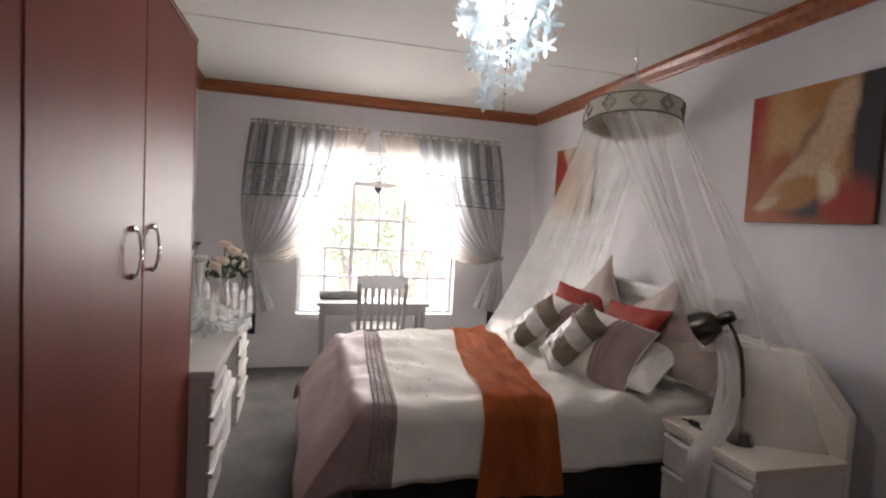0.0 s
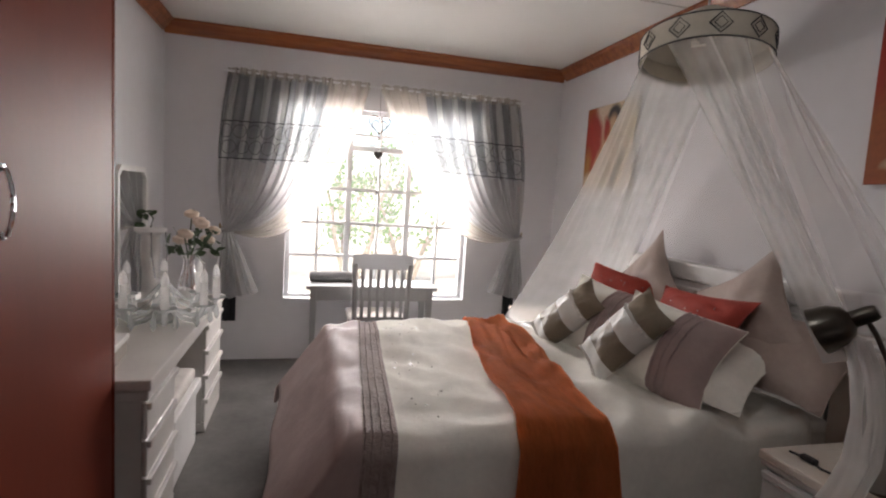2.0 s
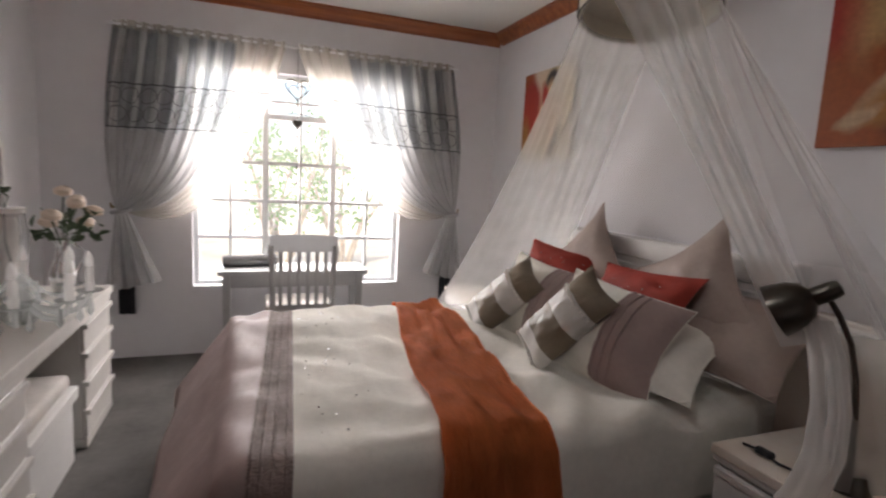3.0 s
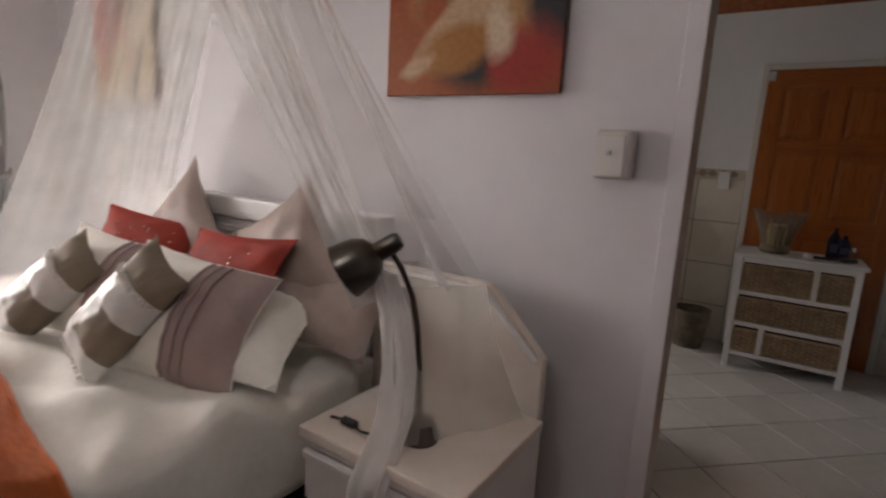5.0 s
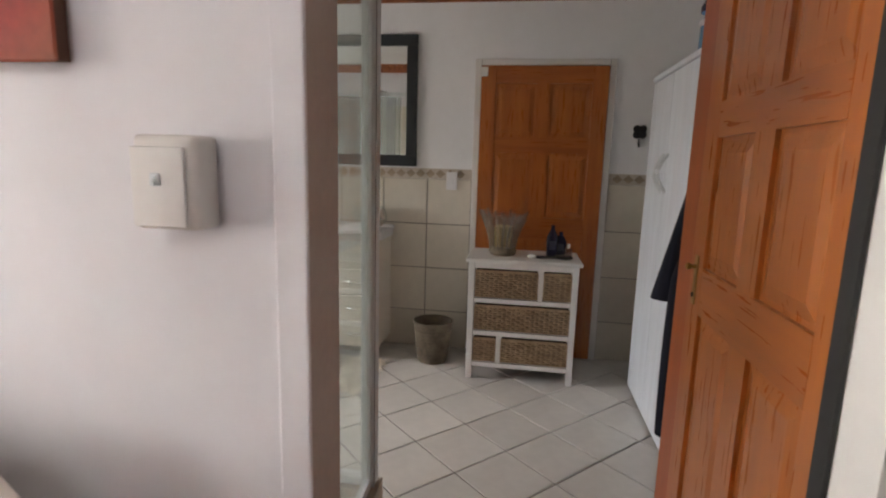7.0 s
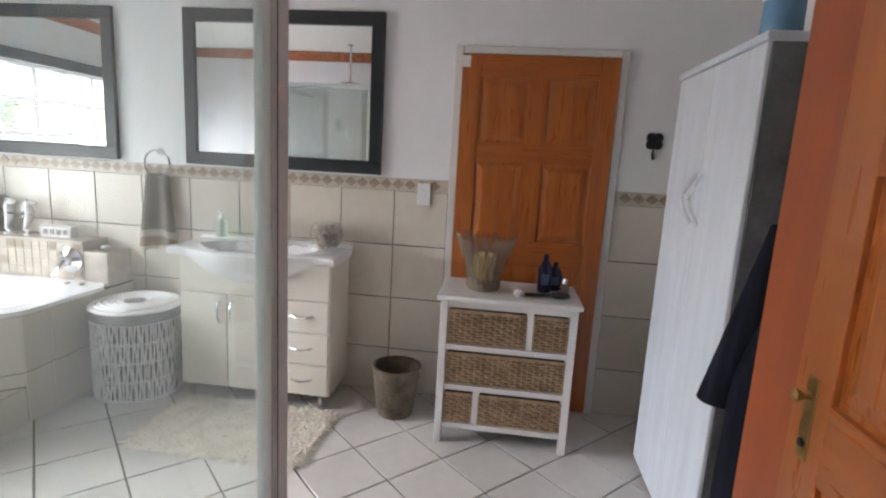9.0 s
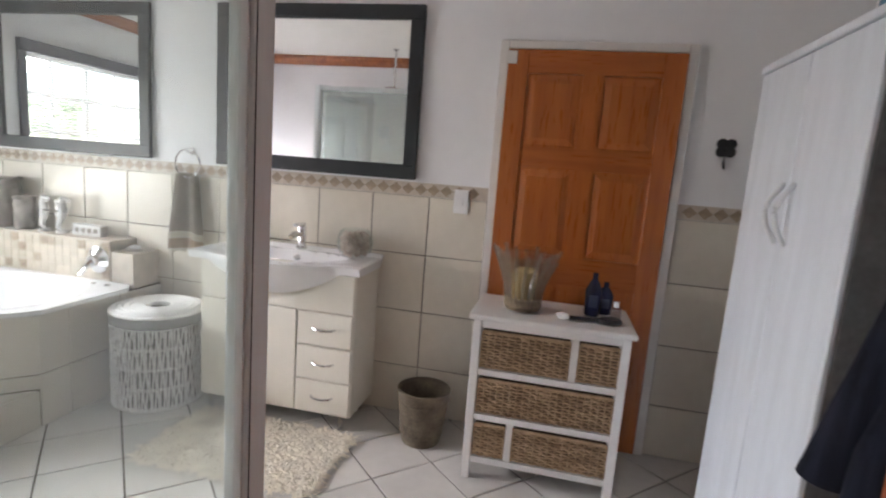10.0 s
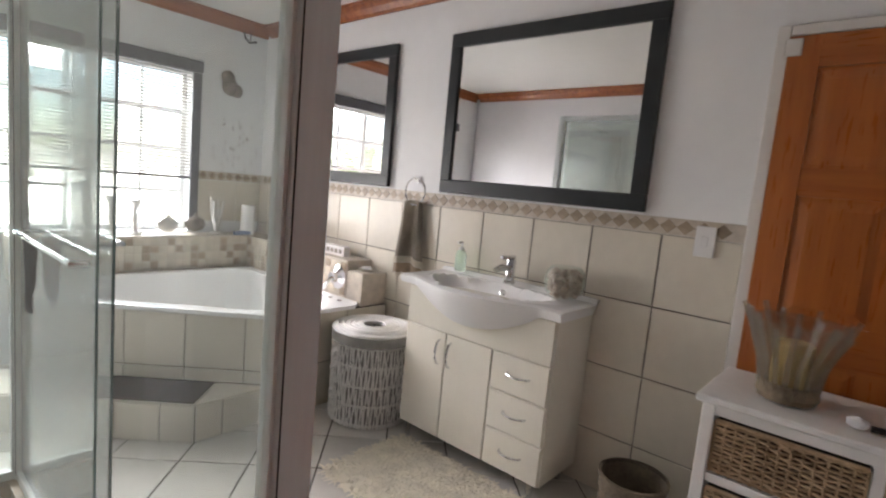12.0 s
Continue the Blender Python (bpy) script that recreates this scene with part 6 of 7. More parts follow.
# cushions and pillows
def cushion_mesh(w, h, t, n=18, pinch=0.10, stripes=None, taper=0.0):
    bm = bmesh.new()
    def pt(u, v, s):
        k = 1 + pinch * (abs(u) ** 3) * (abs(v) ** 3) - 0.05 * (1 - abs(u)) * abs(v) ** 4 - 0.05 * (1 - abs(v)) * abs(u) ** 4
        th = t / 2 * ((1 - abs(u) ** 2.4) ** 0.6) * ((1 - abs(v) ** 2.4) ** 0.6)
        wr = (0.016 * noise.noise(Vector((u * 2.2 + w * 9, v * 2.2, s * 3))) + 0.008 * noise.noise(Vector((u * 6, v * 5 + h * 7, s * 2)))) * (1 - max(abs(u), abs(v)) ** 4)
        return (u * w / 2 * k, v * h / 2 * k * (1 - taper * max(0, u) ** 2), s * th + wr)
    g = {}
    for s in (1, -1):
        for i in range(n + 1):
            for j in range(n + 1):
                u, v = -1 + 2 * i / n, -1 + 2 * j / n
                edge = i in (0, n) or j in (0, n)
                if edge and s == -1:
                    g[s, i, j] = g[1, i, j]
                else:
                    g[s, i, j] = bm.verts.new(pt(u, v, s))
    for s in (1, -1):
        for i in range(n):
            for j in range(n):
                f = bm.faces.new((g[s, i, j], g[s, i + 1, j], g[s, i + 1, j + 1], g[s, i, j + 1]))
                if stripes:
                    f.material_index = stripes((-1 + 2 * (i + 0.5) / n), (-1 + 2 * (j + 0.5) / n))
    return bm, pt


def frame_of(c, side, up):
    s, u = Vector(side).normalized(), Vector(up)
    u = (u - s * u.dot(s)).normalized()
    m = Matrix((s, u, s.cross(u))).transposed().to_4x4()
    m.translation = c
    return m


TAUPE = material("taupe_satin", (0.42, 0.34, 0.30), 0.55, vary=0.08, scale=6, spec=0.4)
REDC = material("brick_red_satin", (0.36, 0.045, 0.03), 0.68, vary=0.12, scale=7, spec=0.25)
BROWN = material("olive_brown_satin", (0.20, 0.155, 0.105), 0.45, vary=0.12, scale=8, spec=0.5)
SILVER = material("silver_grey_satin", (0.62, 0.61, 0.58), 0.45, vary=0.06, scale=8, spec=0.5)
BEAD = material("pearl_bead", (0.8, 0.78, 0.74), 0.2)


def cushion(name, c, side, up, w, h, t, mats, label, cat="pillow", group="", stripes=None, pinch=0.10, taper=0.0, piped=True):
    o = thing(name, frame_of(c, side, up), label, cat, group)
    bm, pt = cushion_mesh(w, h, t, 20, pinch, stripes, taper)
    part("cover", bm, mats, o, smooth=True)
    if not piped:
        return o, pt
    bm = bmesh.new()
    ring = [(-1 + 2 * k / 10, -1) for k in range(10)] + [(1, -1 + 2 * k / 10) for k in range(10)] + [(1 - 2 * k / 10, 1) for k in range(10)] + [(-1, 1 - 2 * k / 10) for k in range(11)]
    tube([pt(a, b, 1) for a, b in ring], 0.0028, 6, bm)
    part("piping", bm, mats[0] if isinstance(mats, list) else mats, o, smooth=True)
    return o, pt


_g = "pillows on the bed"
cushion("pillow", (1.985, 2.575, 0.93), (0.10, -0.80, 0.55), (0.25, 0.45, 1), 0.45, 0.45, 0.15, TAUPE, "large taupe satin pillow leaning on the headboard", "pillow", _g, pinch=0.16)
cushion("pillow", (1.995, 2.38, 0.835), (0.15, -1, 0.0), (0.8, 0.1, 0.6), 0.50, 0.40, 0.18, TAUPE, "wide taupe satin pillow lying under the others", "pillow", _g)
cushion("pillow", (2.03, 3.34, 0.94), (0.10, -0.72, 0.66), (0.22, 0.62, 1), 0.43, 0.43, 0.15, TAUPE, "large taupe satin pillow leaning on the headboard", "pillow", _g, pinch=0.16)
cushion("pillow", (1.73, 2.535, 0.735), (0.28, -0.94, 0.10), (0.86, 0.2, 0.42), 0.52, 0.40, 0.17, SHEET_C, "plain pale cotton pillow lying under the pleated one", "pillow", _g, pinch=0.14)
for _y in (2.615, 3.13):
    _p, _pt = cushion("pillow", (1.605, _y, 0.795), (0.20, -0.97, -0.06), (0.56, -0.05, 0.83), 0.54, 0.40, 0.20, [SHEET_C, MAUVE],
                      "pale pillow with a pleated mauve band", "pillow", _g, stripes=lambda u, v: 1 if u > 0.18 else 0, taper=0.12)
    for k in range(3):
        part("pleat", tube([Vector(_pt(0.22 + 0.13 * k, -0.95 + 1.9 * q / 14, 1)) + Vector((0, 0, 0.003)) for q in range(15)], 0.006, 6), MAUVE, _p, "raised mauve pleat", smooth=True)
for _c, _side, _w in (((1.86, 2.745, 0.90), (-0.06, -1, 0.06), 0.58), ((1.885, 3.395, 0.90), (0.30, -0.94, -0.10), 0.48)):
    _p, _pt = cushion("red_cushion", _c, _side, (0.50, 0.05, 0.84), _w, 0.25, 0.13, REDC, "brick red satin cushion with scattered beads", "cushion", "red cushions")
    for q in range(16 if _c[1] > 3 else 5):
        o = new("sequin", _sm)
        o.parent, o.matrix_basis = _p, Matrix.Translation(Vector(_pt(random.uniform(-0.8, 0.8), random.uniform(-0.8, 0.5), 1)) + Vector((0, 0, 0.002)))
_bands = lambda u, v: 0 if v < -0.62 else 1 if v < -0.05 else 0 if v < 0.48 else 1
for _c, _side, _up in (((1.468, 2.700, 0.828), (-0.10, -0.86, -0.46), (0.48, -0.31, 0.82)), ((1.452, 3.205, 0.800), (-0.15, -0.84, -0.50), (0.54, -0.25, 0.80))):
    _p, _pt = cushion("striped_cushion", _c, _side, _up, 0.235, 0.42, 0.14, [SILVER, BROWN],
                      "silver and brown banded satin cushion with pearl trim", "cushion", "banded cushions", stripes=_bands, pinch=0.06, piped=False)
    for vv in (0.46, -0.98):
        for q in range(13):
            p = Vector(_pt(-0.93 + 1.86 * q / 12, vv, 1))
            bb = bmesh.new()
            bmesh.ops.create_icosphere(bb, subdivisions=1, radius=0.0082)
            part("pearl_bead", bb, BEAD, _p, m=Matrix.Translation(p + Vector((0, 0, 0.007))), smooth=True)

# nightstands
AGED = material("aged_cream_lacquer", (0.82, 0.78, 0.72), 0.4, vary=0.10, scale=2.5, second=(0.72, 0.62, 0.53))


def nightstand(y, backed):
    t = thing("nightstand", pose(1.64, y, 0), "aged white bedside cabinet with shaped back panel" if backed else "aged white bedside cabinet beyond the bed", "nightstand", "bedside cabinets")
    W = 0.53
    part("body", box(0.022, 0.44, 0.01, W - 0.01, 0.0, 0.54), WHITE_PAINT, t)
    part("top", box(-0.012, 0.45, 0, W, 0.563, 0.595, 0.006, seg=2), AGED, t, "worn cream cabinet top")
    part("top_moulding", box(-0.004, 0.445, 0.004, W - 0.004, 0.541, 0.562, 0.006, seg=2), WHITE_PAINT, t)
    for k in range(3):
        z = 0.05 + 0.162 * k
        d = part("drawer", box(0.002, 0.021, 0.012, W - 0.012, z, z + 0.155, 0.004), WHITE_PAINT, t)
        part("lip", box(-0.008, 0.004, 0.012, W - 0.012, z + 0.125, z + 0.153, 0.005), WHITE_PAINT, d)
    if not backed:
        return t
    o = [(0.0, 0.0), (W + 0.14, 0.0), (W + 0.14, 0.97), (0.21, 0.97), (0.02, 0.775), (0.02, 0.0)]
    up = Matrix((Y, Z, X)).transposed().to_4x4()
    part("back_panel", prism(o[1:], 0, 0.035, bevel=0.004), AGED, t, "aged cream angled back panel", m=pose(0.455, 0, 0) @ up)
    bm = bmesh.new()
    for (p, q) in (((0.22, 0.945), (W + 0.10, 0.945)), ((0.045, 0.765), (0.225, 0.945))):
        tube([(-0.002, p[0], p[1]), (-0.002, q[0], q[1])], 0.010, 6, bm)
    part("panel_moulding", bm, WHITE_PAINT, t, m=pose(0.455, 0, 0))
    return t


nightstand(1.57, True), nightstand(3.92, False)
_v = thing("desk_lamp", (1.785, 1.80, 0.595), "dark bronze gooseneck bedside lamp turned to the bed", "lamp")
part("base", lathe([(0.052, 0), (0.052, 0.012), (0.04, 0.05), (0.012, 0.06)], 28), BRONZE, _v, smooth=True)
part("neck", tube([(0, 0, 0.04), (0.004, 0.01, 0.16), (0.012, 0.03, 0.29), (0.022, 0.06, 0.38), (0.020, 0.10, 0.45), (0.0, 0.125, 0.50)], 0.008, 10), BRONZE, _v, smooth=True)
_axis = Vector((-0.45, 0.66, -0.52)).normalized()
_m = _axis.to_track_quat("Z", "Y").to_matrix().to_4x4()
_m.translation = Vector((0.005, 0.12, 0.515))
_s = part("shade", lathe([(0.022, -0.015), (0.027, 0.0), (0.027, 0.045), (0.05, 0.06), (0.068, 0.09), (0.078, 0.15), (0.074, 0.15), (0.064, 0.09), (0.045, 0.064), (0.02, 0.05)], 30, cap=False, m=_m), BRONZE, _v, smooth=True)
part("knuckle", lathe([(0.001, -0.028), (0.02, -0.024), (0.026, -0.01), (0.026, 0.03)], 20, m=_m), BRONZE, _v, smooth=True)
part("bulb", lathe([(0.012, 0.05), (0.028, 0.09), (0.02, 0.12), (0.003, 0.13)], 16, m=_m), BULB, _v, smooth=True)
part("flex", tube([(-0.06, 0.04, 0.006), (-0.08, 0.14, 0.005), (-0.06, 0.20, 0.006), (-0.07, 0.26, 0.004)], 0.004, 6), BRISTLE, _v, "black flex with inline switch")
part("inline_switch", box(-0.085, -0.06, 0.16, 0.215, 0.002, 0.022, 0.005), BRISTLE, _v)
# alarm box on the wall
OFFW = material("ivory_plastic", (0.70, 0.67, 0.63), 0.35, vary=0.03)
GLOSSW = material("glossy_ivory_plastic", (0.76, 0.74, 0.71), 0.12, vary=0.02)
_v = thing("alarm_box", (BX1, 1.485, 1.375), "ivory plastic alarm box fixed to the wall", "alarm box")
part("case", box(-0.058, 0, -0.048, 0.048, -0.067, 0.067, 0.010, seg=3), OFFW, _v, smooth=True)
part("cover", box(-0.065, -0.0585, -0.034, 0.047, -0.062, 0.050, 0.003, seg=2), GLOSSW, _v, "glossy ivory hinged cover", smooth=True)
part("key_slot", box(-0.069, -0.0655, 0.000, 0.016, -0.004, 0.014, 0.0015), ALU, _v)
part("key", box(-0.075, -0.0695, 0.004, 0.011, 0.000, 0.009, 0.001), ALU, _v)


# paintings: plain warm shapes on canvas
def painting_material(name, ground, blobs):
    m = bpy.data.materials.new(name)
    m.use_nodes = True
    n, l = m.node_tree.nodes, m.node_tree.links
    b = n["Principled BSDF"]
    b.inputs["Roughness"].default_value = 0.55
    co, nz, add, sc = n.new("ShaderNodeTexCoord"), n.new("ShaderNodeTexNoise"), n.new("ShaderNodeVectorMath"), n.new("ShaderNodeVectorMath")
    nz.inputs["Scale"].default_value, nz.inputs["Detail"].default_value = 7, 5
    sc.operation, add.operation = "MULTIPLY_ADD", "ADD"
    sc.inputs[1].default_value, sc.inputs[2].default_value = (0.07, 0.0, 0.07), (-0.035, 0, -0.035)
    l.new(co.outputs["Object"], nz.inputs[0]), l.new(nz.outputs["Color"], sc.inputs[0]), l.new(co.outputs["Object"], add.inputs[0]), l.new(sc.outputs[0], add.inputs[1])
    last = n.new("ShaderNodeRGB")
    last.outputs[0].default_value = (*ground, 1)
    out = last.outputs[0]
    for cx, cz, rx, rz, ang, colour, soft in blobs:
        mp, ln, mr, mix = n.new("ShaderNodeMapping"), n.new("ShaderNodeVectorMath"), n.new("ShaderNodeMapRange"), n.new("ShaderNodeMix")
        mp.vector_type = "TEXTURE"
        mp.inputs["Location"].default_value, mp.inputs["Rotation"].default_value, mp.inputs["Scale"].default_value = (cx, 0, cz), (0, radians(ang), 0), (rx, 50, rz)
        ln.operation = "LENGTH"
        l.new(add.outputs[0], mp.inputs[0]), l.new(mp.outputs[0], ln.inputs[0]), l.new(ln.outputs["Value"], mr.inputs[0])
        mr.inputs[1].default_value, mr.inputs[2].default_value, mr.inputs[3].default_value, mr.inputs[4].default_value = 1 - soft, 1 + soft, 1, 0
        mix.data_type = "RGBA"
        mix.inputs["B"].default_value = (*colour, 1)
        l.new(mr.outputs[0], mix.inputs["Factor"]), l.new(out, mix.inputs["A"])
        out = mix.outputs["Result"]
    st, hs = n.new("ShaderNodeTexNoise"), n.new("ShaderNodeMix")
    st.inputs["Scale"].default_value, st.inputs["Detail"].default_value = 30, 6
    hs.data_type, hs.blend_type = "RGBA", "OVERLAY"
    hs.inputs["Factor"].default_value = 0.35
    l.new(out, hs.inputs["A"]), l.new(st.outputs[0], hs.inputs["B"]), l.new(hs.outputs["Result"], b.inputs["Base Color"])
    bp = n.new("ShaderNodeBump")
    bp.inputs["Strength"].default_value, bp.inputs["Distance"].default_value = 0.3, 0.004
    l.new(st.outputs[0], bp.inputs["Height"]), l.new(bp.outputs[0], b.inputs["Normal"])
    return m


SKIN, RUST, RED_P, DARK, OCHRE, PALE = (0.50, 0.33, 0.20), (0.32, 0.075, 0.015), (0.34, 0.022, 0.010), (0.02, 0.016, 0.018), (0.36, 0.15, 0.03), (0.62, 0.49, 0.34)
ART1 = painting_material("warm_abstract_oil", (0.40, 0.21, 0.08), [
    (0.03, 0.32, 0.10, 0.40, 0, RED_P, 0.25), (0.06, 0.18, 0.12, 0.16, 0, RUST, 0.4), (0.22, 0.45, 0.12, 0.18, 0, (0.46, 0.27, 0.11), 0.6), (0.20, 0.27, 0.07, 0.09, 20, RUST, 0.4), (0.36, 0.60, 0.10, 0.10, 0, OCHRE, 0.5),
    (0.62, 0.40, 0.09, 0.50, 0, DARK, 0.25), (0.35, 0.05, 0.45, 0.09, 0, RUST, 0.4), (0.36, 0.08, 0.12, 0.06, 0, DARK, 0.5), (0.55, 0.10, 0.10, 0.10, 0, RED_P, 0.5), (0.48, 0.10, 0.07, 0.09, 0, RED_P, 0.4),
    (0.39, 0.34, 0.10, 0.22, 28, SKIN, 0.2), (0.33, 0.40, 0.025, 0.16, 30, (0.25, 0.13, 0.06), 0.6), (0.48, 0.52, 0.07, 0.10, 10, SKIN, 0.25), (0.24, 0.20, 0.05, 0.18, 45, SKIN, 0.25), (0.28, 0.14, 0.14, 0.07, -12, OCHRE, 0.3), (0.44, 0.18, 0.05, 0.08, 0, PALE, 0.4), (0.13, 0.10, 0.07, 0.025, -25, SKIN, 0.3)])
ART2 = painting_material("red_white_abstract_oil", (0.62, 0.50, 0.40), [
    (0.05, 0.35, 0.10, 0.45, 0, RUST, 0.3), (0.13, 0.33, 0.13, 0.24, -12, RED_P, 0.2), (0.05, 0.16, 0.05, 0.12, 0, OCHRE, 0.5), (0.46, 0.35, 0.20, 0.40, 0, PALE, 0.3),
    (0.38, 0.50, 0.09, 0.10, 0, DARK, 0.2), (0.34, 0.38, 0.08, 0.14, 12, SKIN, 0.25), (0.30, 0.40, 0.045, 0.12, -15, RED_P, 0.3), (0.30, 0.14, 0.14, 0.20, 20, PALE, 0.3), (0.40, 0.20, 0.06, 0.17, -15, OCHRE, 0.6), (0.44, 0.10, 0.04, 0.14, 20, DARK, 0.7), (0.15, 0.05, 0.16, 0.06, 0, PALE, 0.4)])
CANVAS = material("canvas_edge", (0.12, 0.05, 0.03), 0.7)


def painting(y1, w, z0, h, art, label):
    t = thing("painting", pose(BX1 - 0.002, y1, z0, 0, 0, -90), label, "painting", "paintings over the bed")
    part("stretcher", box(0.004, w - 0.004, -0.022, 0, 0.004, h - 0.004), CANVAS, t)
    bm = box(0, w, -0.03, -0.0225, 0, h, 0.003)
    part("canvas", bm, art, t)


painting(4.51, 0.635, 1.548, 0.61, ART2, "square canvas painting in red, white and black")
painting(2.315, 0.65, 1.543, 0.642, ART1, "square canvas painting in rust, ochre and black")
# ---- curtains ----
C_DARK = sheer("slate_curtain_stripe", (0.36, 0.375, 0.385), 0.93)
C_MID = sheer("grey_curtain_stripe", (0.66, 0.67, 0.66), 0.86)
C_LOW = sheer("pale_grey_voile", (0.62, 0.62, 0.62), 0.80)
C_SHEER = sheer("cream_voile", (0.84, 0.79, 0.72), 0.55)
BRAID = material("dark_braid", (0.05, 0.05, 0.055), 0.7)
RING_T = material("charcoal_applique", (0.12, 0.12, 0.125), 0.7)
BLACK_LIN = material("black_lining", (0.05, 0.05, 0.055), 0.9, spec=0.1)


def curtain(x_out, x_in, tie, bend, flip):
    t = thing("curtain", (0, 0, 0), "grey and cream voile curtain with ringed band, tied back", "curtain", "window curtains")
    top, yb = 2.235, 4.975

    def raw(u, k):
        p0 = Vector((x_out + (x_in - x_out) * u, yb, top))
        p2 = Vector((tie[0] + (u - 0.5) * 0.06 * flip, tie[1], tie[2] + 0.02 * (0.5 - u)))
        w = u ** 1.15
        c0 = Vector((p0.x * 0.75 + p2.x * 0.25 - 0.13 * flip, yb, 1.55))
        p1 = c0.lerp(Vector((bend[0], yb, bend[1])), w)
        return p0 * (1 - k) ** 2 + p1 * 2 * k * (1 - k) + p2 * k * k

    def pt(u, k):
        p = raw(u, k)
        g = 1 - 0.55 * k * k
        p.y += g * (0.024 * math.sin(u * 2 * math.pi * 15 + 1.2 * math.sin(u * 9)) + 0.014 * math.sin(u * 2 * math.pi * 5.3 + 1 + 3 * k) + 0.006 * math.sin(u * 2 * math.pi * 31 + 2 * k))
        p.x += 0.006 * math.sin(u * 50 + k * 4) * g
        return p

    def at_z(u, z):
        lo, hi = 0.0, 0.8
        for _ in range(24):
            m = (lo + hi) / 2
            lo, hi = (m, hi) if raw(u, m).z > z else (lo, m)
        return pt(u, (lo + hi) / 2)

    nu, nk = 240, 40
    vs = [pt(i / nu, j / nk) for i in range(nu + 1) for j in range(nk + 1)]
    groups = {"lined_panel": ([], []), "voile_panel": ([], [])}
    for i in range(nu):
        u = (i + 0.5) / nu
        for j in range(nk):
            q = i * (nk + 1) + j
            z = raw(u, (j + 0.5) / nk).z
            f = (q, q + nk + 1, q + nk + 2, q + 1)
            if u > 0.70:
                groups["voile_panel"][0].append(f), groups["voile_panel"][1].append(0)
            else:
                groups["lined_panel"][0].append(f), groups["lined_panel"][1].append(2 if z < 1.59 else (0 if (u * 9.0 + 0.3) % 1.0 < 0.56 or u > 0.62 else 1))
    for nm, (fs, mi) in groups.items():
        me = bpy.data.meshes.new(nm)
        me.from_pydata(vs, [], fs)
        for mt in ((C_SHEER,) if nm == "voile_panel" else (C_DARK, C_MID, C_LOW)):
            me.materials.append(mt)
        for f, k in zip(me.polygons, mi):
            f.material_index, f.use_smooth = k, True
        b = bmesh.new()
        b.from_mesh(me)
        bmesh.ops.delete(b, geom=[v for v in b.verts if not v.link_faces], context="VERTS")
        b.to_mesh(me)
        b.free()
        o = new(nm, me)
        o.parent = t
    off = Vector((0, -0.006, 0))
    for z in (1.875, 1.595):
        part("braid", tube([at_z(0.005 + 0.985 * i / 150, z + 0.03 * (i / 150)) + off for i in range(151)], 0.0040, 5), BRAID, t, "dark braid line")
    for row, z in enumerate((1.80, 1.68)):
        for k in range(11):
            u0 = 0.05 + 0.088 * k + 0.03 * row
            if u0 > 0.95:
                continue
            ru = 0.052 / abs(x_in - x_out) * 0.85
            pts = [at_z(max(0.002, min(0.998, u0 + ru * math.cos(a * 0.3142))), z + 0.03 * u0 + 0.050 * math.sin(a * 0.3142)) + off for a in range(21)]
            part("applique_ring", tube(pts, 0.0026, 4), RING_T, t)
    part("heading_frill", sheet(lambda u, v: pt(u, 0) + Vector((0, 0.012 * math.sin(u * 190) - 0.006, 0.055 * v - 0.02)), 200, 1, 0.002), C_SHEER, t)

    def tail(u, v):
        w = 0.07 + 0.27 * v
        return Vector((tie[0] + flip * ((u - 0.5) * w + 0.06 * v), tie[1] - 0.02 + 0.022 * math.sin(u * 26) * (0.4 + v), tie[2] - (0.55 - 0.08 * u) * v))
    part("tail", sheet(tail, 40, 14), C_LOW, t, smooth=True)
    part("dark_lining", sheet(lambda u, v: Vector((tie[0] + flip * (0.00 + (u - 0.5) * 0.10 + 0.01), tie[1] + 0.035 + 0.008 * math.sin(u * 14), tie[2] - 0.15 - 0.56 * v)), 12, 8, 0.004), BLACK_LIN, t, "black lining edge")
    part("tie_back", tube([Vector((tie[0] + 0.055 * math.cos(a * 0.524), tie[1] + 0.045 * math.sin(a * 0.524), tie[2] + 0.012 * math.cos(a * 0.524))) for a in range(13)], 0.013, 8), C_LOW, t)
    part("hook", tube([(tie[0] - 0.06 * flip, BY1, tie[2] + 0.02), (tie[0] - 0.06 * flip, tie[1] + 0.02, tie[2] + 0.02), (tie[0] - 0.06 * flip, tie[1], tie[2] + 0.05)], 0.006, 6), BRASS, t)
    return t


curtain(-0.53, 0.53, (-0.50, 4.93, 1.05), (0.16, 0.78), 1)
curtain(1.82, 0.62, (1.84, 4.93, 1.08), (1.12, 0.82), -1)
_v = thing("curtain_rail", (0, 0, 0), "thin white curtain rail over the window", "curtain rail")
part("rail", tube([(-0.56, 4.975, 2.245), (1.86, 4.975, 2.245)], 0.009, 8), WINDOW_WHITE, _v)
for _x in (-0.50, 0.64, 1.80):
    part("bracket", box(_x - 0.008, _x + 0.008, 4.985, BY1, 2.237, 2.253), WINDOW_WHITE, _v)

# heart ornament on a string in the window
WIRE = material("rusted_wire", (0.09, 0.075, 0.065), 0.6, 0.5)
_v = thing("heart_mobile", (0.615, 4.955, 0), "wire heart mobile hanging on a string", "hanging ornament")
part("string", tube([(0, 0, 2.236), (0, 0, 1.13)], 0.0018, 5), WIRE, _v)


